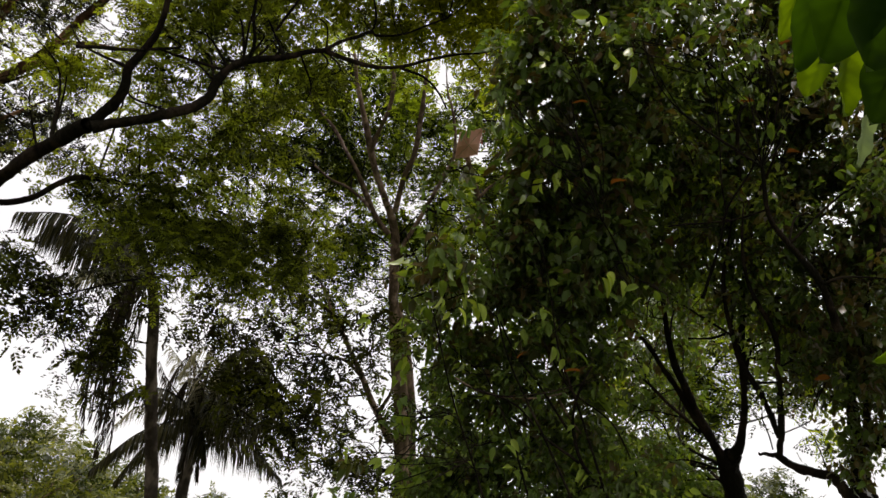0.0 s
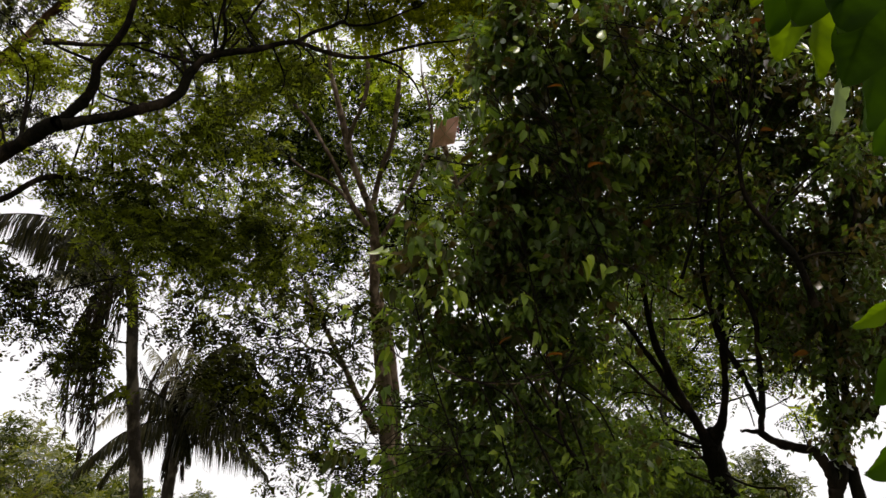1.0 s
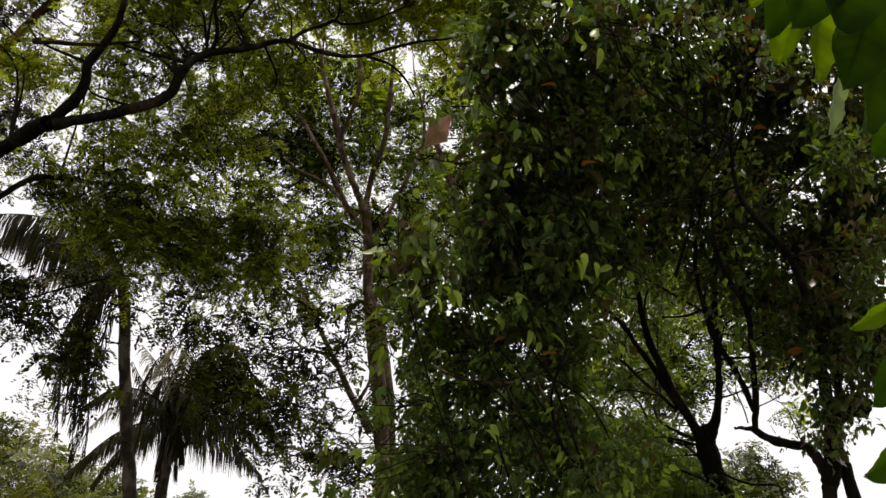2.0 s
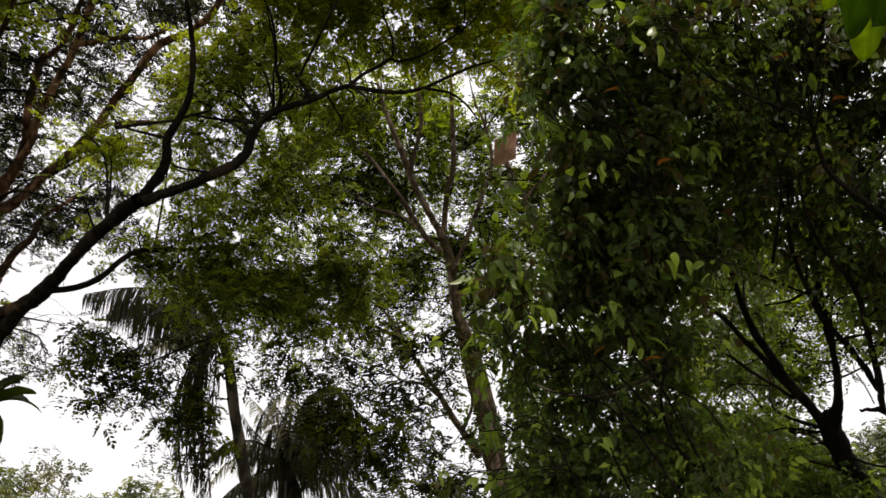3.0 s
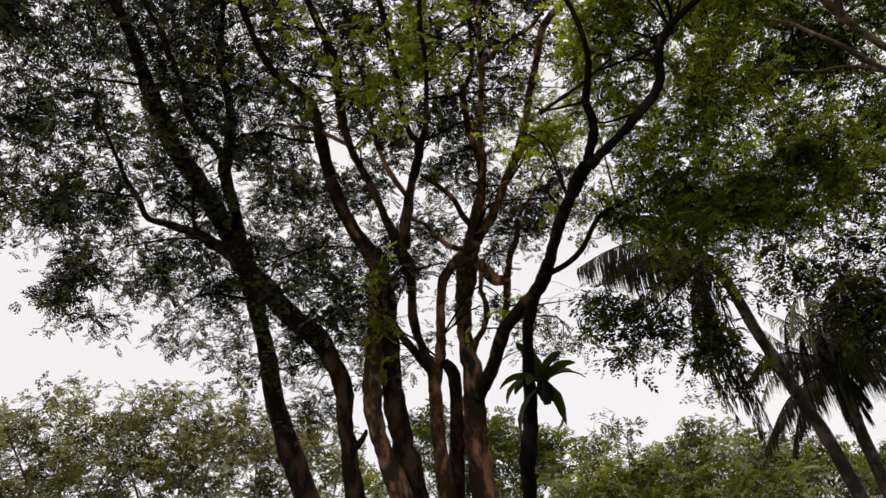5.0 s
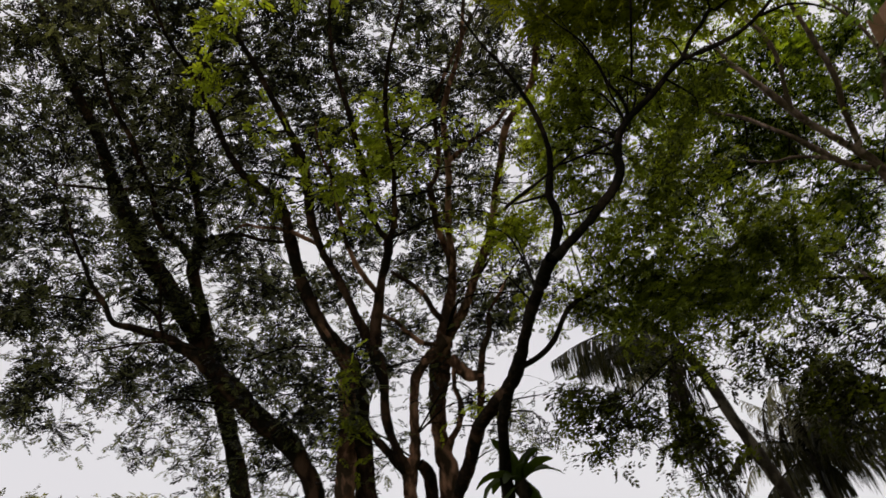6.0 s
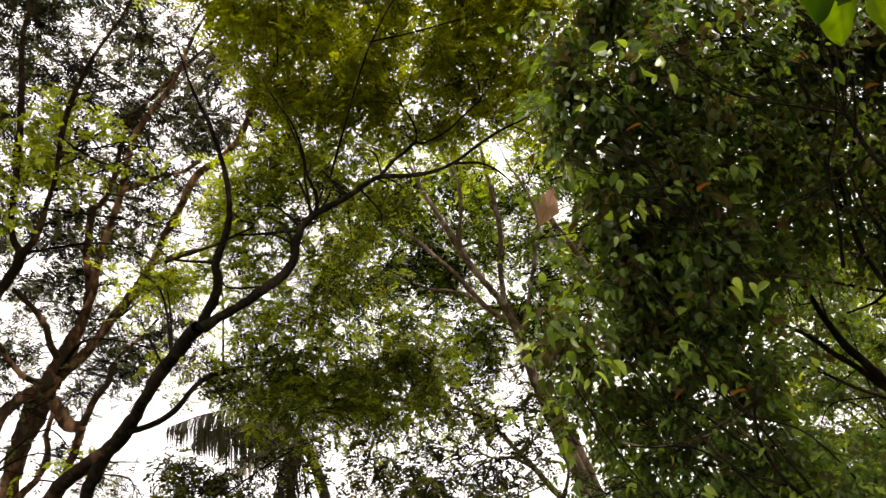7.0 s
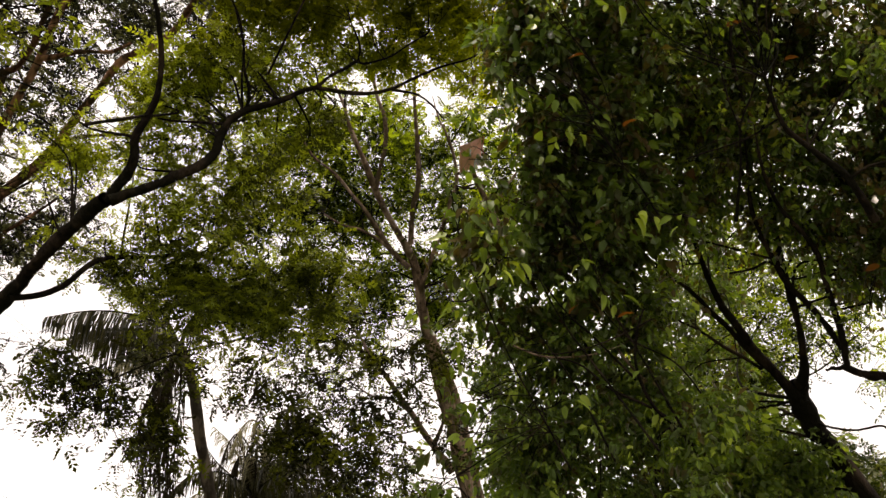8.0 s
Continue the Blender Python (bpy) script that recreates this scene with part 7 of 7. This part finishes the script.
broadleaf_tree_i.crown("crown", LEAF_BROAD, SMALL, 0.92, [(2.55, 8.42, 5.07, 0.30, 0.96), (2.99, 8.27, 5.03, 0.30, 1.08), (3.34, 8.04, 4.71, 0.29, 1.08), (3.61, 7.82, 4.38, 0.31, 1.20), (3.78, 7.88, 4.05, 0.27, 1.08), (3.49, 8.21, 4.17, 0.18, 0.60), (2.18, 8.85, 4.88, 0.22, 0.72)], 0.34, 0.6, 1.35, tones=(0.0, 0.6))
broadleaf_tree_i.crown("crown", LEAF_BROAD, SMALL, 1.0, [(2.42, 7.43, 6.04, 0.22, 2.20), (2.27, 6.75, 5.37, 0.20, 2.00), (2.42, 7.02, 6.06, 0.20, 1.80), (3.14, 6.52, 5.98, 0.20, 2.00), (3.20, 6.32, 6.26, 0.20, 2.00), (3.11, 6.75, 5.78, 0.18, 1.50), (3.17, 5.89, 6.30, 0.22, 1.50), (1.82, 7.21, 5.77, 0.18, 1.20), (2.42, 6.72, 6.47, 0.20, 1.20), (2.93, 7.55, 6.54, 0.20, 1.00), (1.82, 6.56, 7.27, 0.20, 1.20), (3.22, 6.56, 6.41, 0.20, 1.20)], 0.34, 0.6, 1.35, tones=(0.0, 0.6))
broadleaf_tree_i.finish()

palm_tree = palm("tall coconut palm with a slender grey trunk and withered hanging fronds", [(-6.30, 18.16, -0.10), (-6.64, 17.73, 3.22), (-6.89, 17.44, 4.66), (-7.10, 17.03, 6.11), (-7.21, 16.62, 7.33), (-7.41, 16.23, 8.14)], 0.155, 0.11, 31, 0)
green_frond(palm_tree, (-7.66, 15.39, 8.44), (-8.12, 14.77, 8.48), (-8.66, 14.26, 8.36), (-9.23, 13.77, 8.08), hang=3.0, leaflet=1.3, pairs=150)
green_frond(palm_tree, (-7.71, 15.77, 8.33), (-8.15, 15.52, 8.40), (-8.87, 15.35, 8.43), (-9.55, 15.25, 8.29), hang=3.0, leaflet=1.3, pairs=150)
pale_frond(palm_tree, (-7.50, 15.76, 8.04), (-7.83, 15.28, 7.66), (-8.19, 14.87, 7.29), (-8.75, 14.37, 6.75))
green_frond(palm_tree, (-7.35, 16.44, 8.83), (-6.99, 16.77, 9.48), (-6.37, 17.08, 9.82), (-5.68, 17.61, 9.70))
green_frond(palm_tree, (-7.84, 16.41, 8.92), (-8.41, 16.49, 9.68), (-9.21, 16.59, 10.13))
dead_frond(palm_tree, (-7.48, 15.94, 7.59), (-7.66, 16.06, 6.67), (-7.75, 16.32, 5.58), (-7.68, 16.77, 3.97))
dead_frond(palm_tree, (-7.70, 16.44, 7.84), (-8.03, 16.70, 7.01), (-8.12, 16.95, 6.00), (-7.99, 17.30, 4.66))
dead_frond(palm_tree, (-7.63, 16.15, 7.78), (-8.00, 16.21, 7.11), (-8.23, 16.48, 6.24), (-8.24, 16.82, 4.79))
dead_frond(palm_tree, (-7.84, 16.70, 7.90), (-8.29, 17.01, 7.10), (-8.40, 17.25, 6.06), (-8.37, 17.54, 4.81))
dead_frond(palm_tree, (-7.30, 15.71, 7.51), (-7.41, 15.82, 6.35), (-7.41, 16.12, 5.18), (-7.42, 16.42, 4.16))
dead_frond(palm_tree, (-7.93, 17.00, 7.92), (-8.16, 17.34, 6.95), (-8.17, 17.56, 6.18), (-8.10, 17.77, 5.42))
dead_frond(palm_tree, (-7.26, 15.37, 7.01), (-7.46, 15.52, 6.29), (-7.35, 15.85, 5.25), (-7.34, 16.13, 3.75))
dead_frond(palm_tree, (-7.15, 15.81, 7.23), (-7.22, 16.00, 6.57), (-7.36, 16.30, 5.23), (-7.31, 16.56, 3.91))
dead_frond(palm_tree, (-7.27, 15.04, 6.95), (-7.63, 15.14, 6.14), (-7.62, 15.44, 5.02), (-7.53, 15.65, 4.15))

palm_tree = palm("coconut palm with a full drooping crown", [(-7.26, 22.01, -0.10), (-7.30, 21.71, 3.66), (-7.30, 21.63, 4.43), (-7.31, 21.51, 5.17), (-7.30, 21.40, 5.81)], 0.165, 0.13, 32, 6)
pale_frond(palm_tree, (-7.43, 20.90, 6.44), (-7.61, 20.49, 6.95), (-7.97, 20.01, 7.38))
pale_frond(palm_tree, (-7.45, 21.51, 6.59), (-7.74, 21.59, 7.17), (-7.83, 21.61, 7.77))
green_frond(palm_tree, (-7.14, 20.99, 6.48), (-6.94, 20.67, 7.14), (-6.82, 20.42, 7.78))
green_frond(palm_tree, (-7.22, 21.58, 6.63), (-6.96, 21.75, 7.54), (-6.41, 22.08, 8.11), (-5.76, 22.44, 7.86))
green_frond(palm_tree, (-6.83, 20.81, 6.31), (-6.18, 20.22, 6.91), (-5.38, 19.98, 7.06), (-4.60, 20.11, 6.48))
green_frond(palm_tree, (-7.00, 21.40, 6.31), (-6.37, 21.44, 6.97), (-5.61, 21.62, 7.08), (-4.87, 21.95, 6.44))
green_frond(palm_tree, (-7.25, 22.17, 6.35), (-6.79, 22.81, 6.99), (-6.18, 23.36, 7.19), (-5.51, 23.86, 6.66))
green_frond(palm_tree, (-6.61, 20.64, 5.94), (-5.75, 20.11, 6.13), (-4.93, 19.94, 5.98), (-4.29, 20.00, 5.37))
green_frond(palm_tree, (-6.83, 21.52, 6.00), (-6.15, 21.89, 6.18), (-5.29, 22.25, 6.08), (-4.57, 22.60, 5.59))
green_frond(palm_tree, (-6.72, 20.96, 5.76), (-5.89, 20.59, 5.66), (-5.12, 20.42, 5.44), (-4.51, 20.45, 4.91))
green_frond(palm_tree, (-7.10, 22.19, 5.94), (-6.71, 22.94, 6.00), (-6.17, 23.44, 5.78), (-5.72, 23.75, 5.24))
green_frond(palm_tree, (-6.79, 21.32, 5.46), (-6.15, 21.34, 5.24), (-5.40, 21.47, 4.98), (-4.67, 21.63, 4.36))
green_frond(palm_tree, (-6.98, 21.15, 5.41), (-6.81, 21.06, 5.05), (-6.70, 21.15, 4.67))
green_frond(palm_tree, (-7.39, 21.76, 5.45), (-7.45, 21.91, 5.08), (-7.47, 21.96, 4.69))
green_frond(palm_tree, (-7.48, 20.75, 6.05), (-7.87, 20.13, 6.20), (-8.35, 19.64, 6.06), (-8.77, 19.33, 5.59))
pale_frond(palm_tree, (-7.80, 21.62, 5.97), (-8.56, 21.74, 6.13), (-9.18, 21.74, 5.98), (-9.61, 21.76, 5.49))
green_frond(palm_tree, (-7.37, 20.67, 5.57), (-7.76, 20.04, 5.25), (-8.18, 19.52, 4.76), (-8.79, 19.16, 3.87))
green_frond(palm_tree, (-7.76, 21.91, 5.69), (-8.36, 22.17, 5.40), (-8.96, 22.34, 4.93), (-9.51, 22.45, 4.05))
dead_frond(palm_tree, (-8.02, 22.00, 6.41), (-8.66, 22.16, 7.00), (-8.99, 22.13, 7.48))
dead_frond(palm_tree, (-7.24, 21.21, 5.20), (-7.31, 21.15, 4.80), (-7.32, 21.24, 4.07))
dead_frond(palm_tree, (-7.20, 21.74, 5.30), (-7.11, 21.85, 4.79), (-7.05, 21.94, 4.27))
dead_frond(palm_tree, (-7.10, 20.56, 6.69), (-7.44, 20.30, 7.20), (-7.83, 20.33, 6.54), (-8.03, 20.48, 5.49))
pale_frond(palm_tree, (-6.81, 20.20, 6.79), (-6.84, 20.01, 7.41), (-7.17, 19.95, 7.26), (-7.51, 20.01, 6.56))
dead_frond(palm_tree, (-7.19, 20.79, 6.51), (-7.47, 20.66, 6.64), (-7.78, 20.71, 5.93), (-7.96, 20.82, 4.96))
nest_fern((-8.31, 10.45, 4.80), 0.95, 3)
kite((-0.19, 11.02, 8.69), (0.197, -0.052, 0.028), (0.031, -0.192, 0.147), "faded pink paper kite caught in the branches")

sapling = thing("sapling", (1.2, 1.35, 0), "young sapling with large soft green leaves close by", "sapling")
root = np.array((1.2, 1.35, 0))
v, f = tube(spline([(1.2, 1.35, -0.05), (1.24, 1.37, 1.0), (1.2, 1.32, 2.0), (1.15, 1.35, 2.75)], 8) - root, np.linspace(0.022, 0.007, 25), 8)
part("stem", v, f, BARK_DARK_SHADED, sapling, smooth=True)
v, f = tube(spline([(1.18, 1.35, 2.60), (0.80, 0.98, 2.74), (0.70, 0.98, 2.65), (0.60, 1.00, 2.62), (0.52, 0.98, 2.61)], 6) - root, np.linspace(0.008, 0.003, 25), 6)
part("branch", v, f, BARK_DARK_SHADED, sapling, smooth=True)
# tone puts the light into each leaf: lit ones pale, shaded ones dark.
near_leaf(sapling, (0.537, 0.826, 2.538), (0.506, 0.938, 2.396), 0.130, 0.2, 0.03, 0.3)
near_leaf(sapling, (0.574, 0.836, 2.507), (0.565, 0.923, 2.373), 0.125, 0.1, 0.03, 0.15)
near_leaf(sapling, (0.511, 0.881, 2.560), (0.488, 0.978, 2.409), 0.082, 0.2, 0.05, 0.38)
near_leaf(sapling, (0.550, 0.955, 2.495), (0.519, 1.026, 2.399), 0.061, -0.5, 0.1, 0.75)
near_leaf(sapling, (0.568, 0.961, 2.478), (0.577, 1.022, 2.364), 0.063, 0.3, 0.03, 0.85)
near_leaf(sapling, (0.629, 0.919, 2.448), (0.594, 0.986, 2.324), 0.098, 0.1, 0.04, 0.1)
near_leaf(sapling, (0.670, 0.973, 2.441), (0.656, 1.053, 2.291), 0.091, 0.4, 0.05, 0.1)
near_leaf(sapling, (0.514, 0.925, 2.606), (0.484, 1.006, 2.494), 0.060, 0.2, 0.1, 0.8)
near_leaf(sapling, (0.734, 1.220, 2.530), (0.737, 1.281, 2.440), 0.040, 0.3, 0.08, 0.6, LEAF_UNDERSIDE)
v, f = tube(spline([(1.18, 1.35, 1.70), (1.12, 1.49, 2.07), (1.01, 1.48, 2.12), (0.92, 1.47, 2.14)], 6) - root, np.linspace(0.008, 0.003, 19), 6)
part("branch", v, f, BARK_DARK_SHADED, sapling, smooth=True)
near_leaf(sapling, (0.927, 1.451, 2.183), (0.820, 1.481, 2.114), 0.048, 0.9, 0.1, 0.7)
near_leaf(sapling, (0.937, 1.478, 2.098), (0.849, 1.510, 1.968), 0.079, 0.3, 0.05, 0.2)
near_leaf(sapling, (0.973, 1.567, 1.917), (0.852, 1.592, 1.846), 0.082, 0.8, 0.05, 0.4)
near_leaf(sapling, (0.910, 1.271, 2.518), (0.833, 1.321, 2.421), 0.093, 0.3, 0.1, 0.2)

# ---- distant trees and shrubs ----
far_tree("shrub_tree", "light green feathery shrub tree in the distance", (-14.3, 25.9), 6.3, 6.6, 40, LEAF_FAR, "distant greenery", 1.2)
far_tree("shrub_tree", "light green feathery shrub tree in the distance", (-13.7, 30.8), 6.2, 6.0, 41, LEAF_FAR, "distant greenery", 1.2)
far_tree("shrub_tree", "light green feathery shrub tree in the distance", (-18.1, 26.0), 6.2, 8.0, 42, LEAF_FAR, "distant greenery", 1.2)
far_tree("shrub_tree", "tall loose-leaved grey-green tree in the distance", (-22.7, 10.0), 9.6, 6.1, 43, LEAF_GREY, "distant greenery", 1.0)
far_tree("shrub_tree", "tall loose-leaved grey-green tree in the distance", (-23.4, 13.1), 9.9, 6.2, 44, LEAF_GREY, "distant greenery", 1.0)
far_tree("shrub_tree", "tall loose-leaved grey-green tree in the distance", (-24.4, 7.9), 10.0, 6.8, 45, LEAF_GREY, "distant greenery", 1.0)
far_tree("shrub_tree", "tall loose-leaved grey-green tree in the distance", (-27.1, 6.0), 10.2, 7.3, 46, LEAF_GREY, "distant greenery", 1.0)
far_tree("shrub_tree", "tall loose-leaved grey-green tree in the distance", (-24.1, 16.2), 9.1, 5.3, 47, LEAF_FAR, "distant greenery", 1.0)
far_tree("shrub_tree", "sunlit yellow-green shrub behind the trunks", (-18.6, 14.3), 6.7, 2.3, 48, LEAF_FAR, "distant greenery", 1.3)
far_tree("distant_tree", "rounded green tree far off", (-42.1, 39.9), 17.0, 8.8, 49, LEAF_HILL, "distant greenery", 2.2)
far_tree("distant_tree", "rounded green tree far off", (-40.3, 45.0), 15.6, 9.1, 50, LEAF_HILL, "distant greenery", 2.2)
far_tree("distant_tree", "rounded green tree far off", (-36.1, 46.4), 13.3, 7.9, 51, LEAF_HILL, "distant greenery", 2.2)
far_tree("distant_tree", "slender loose tree far off", (-24.8, 36.5), 11.2, 4.0, 52, LEAF_GREY, "distant greenery", 0.9)
far_tree("distant_tree", "rounded green tree far off", (-23.1, 38.0), 7.6, 5.0, 53, LEAF_HILL, "distant greenery", 1.8)
far_tree("distant_tree", "slender loose tree far off", (-20.5, 39.4), 9.6, 4.4, 54, LEAF_GREY, "distant greenery", 0.9)
far_tree("distant_tree", "rounded green tree far off", (-20.7, 45.1), 6.9, 5.5, 55, LEAF_HILL, "distant greenery", 1.8)
far_tree("distant_tree", "rounded green tree far off", (-16.2, 41.6), 6.6, 5.0, 56, LEAF_HILL, "distant greenery", 1.8)
far_tree("distant_tree", "rounded green tree far off", (-17.0, 57.2), 7.3, 7.9, 57, LEAF_HILL, "distant greenery", 2.2)
far_tree("distant_tree", "rounded green tree far off", (-13.7, 58.2), 6.4, 7.1, 58, LEAF_HILL, "distant greenery", 2.2)
far_tree("shrub_tree", "olive shrub tree seen beneath the dark boughs", (10.1, 24.6), 6.6, 2.6, 59, LEAF_HILL, "distant greenery", 2.4)
far_tree("shrub_tree", "olive shrub tree seen beneath the dark boughs", (7.9, 24.4), 6.3, 4.0, 60, LEAF_HILL, "distant greenery", 3)
far_tree("shrub_tree", "olive shrub tree seen beneath the dark boughs", (9.7, 25.8), 6.7, 4.1, 61, LEAF_HILL, "distant greenery", 1.8)
far_tree("shrub_tree", "olive shrub tree seen beneath the dark boughs", (7.8, 28.5), 6.8, 4.9, 62, LEAF_HILL, "distant greenery", 1.8)
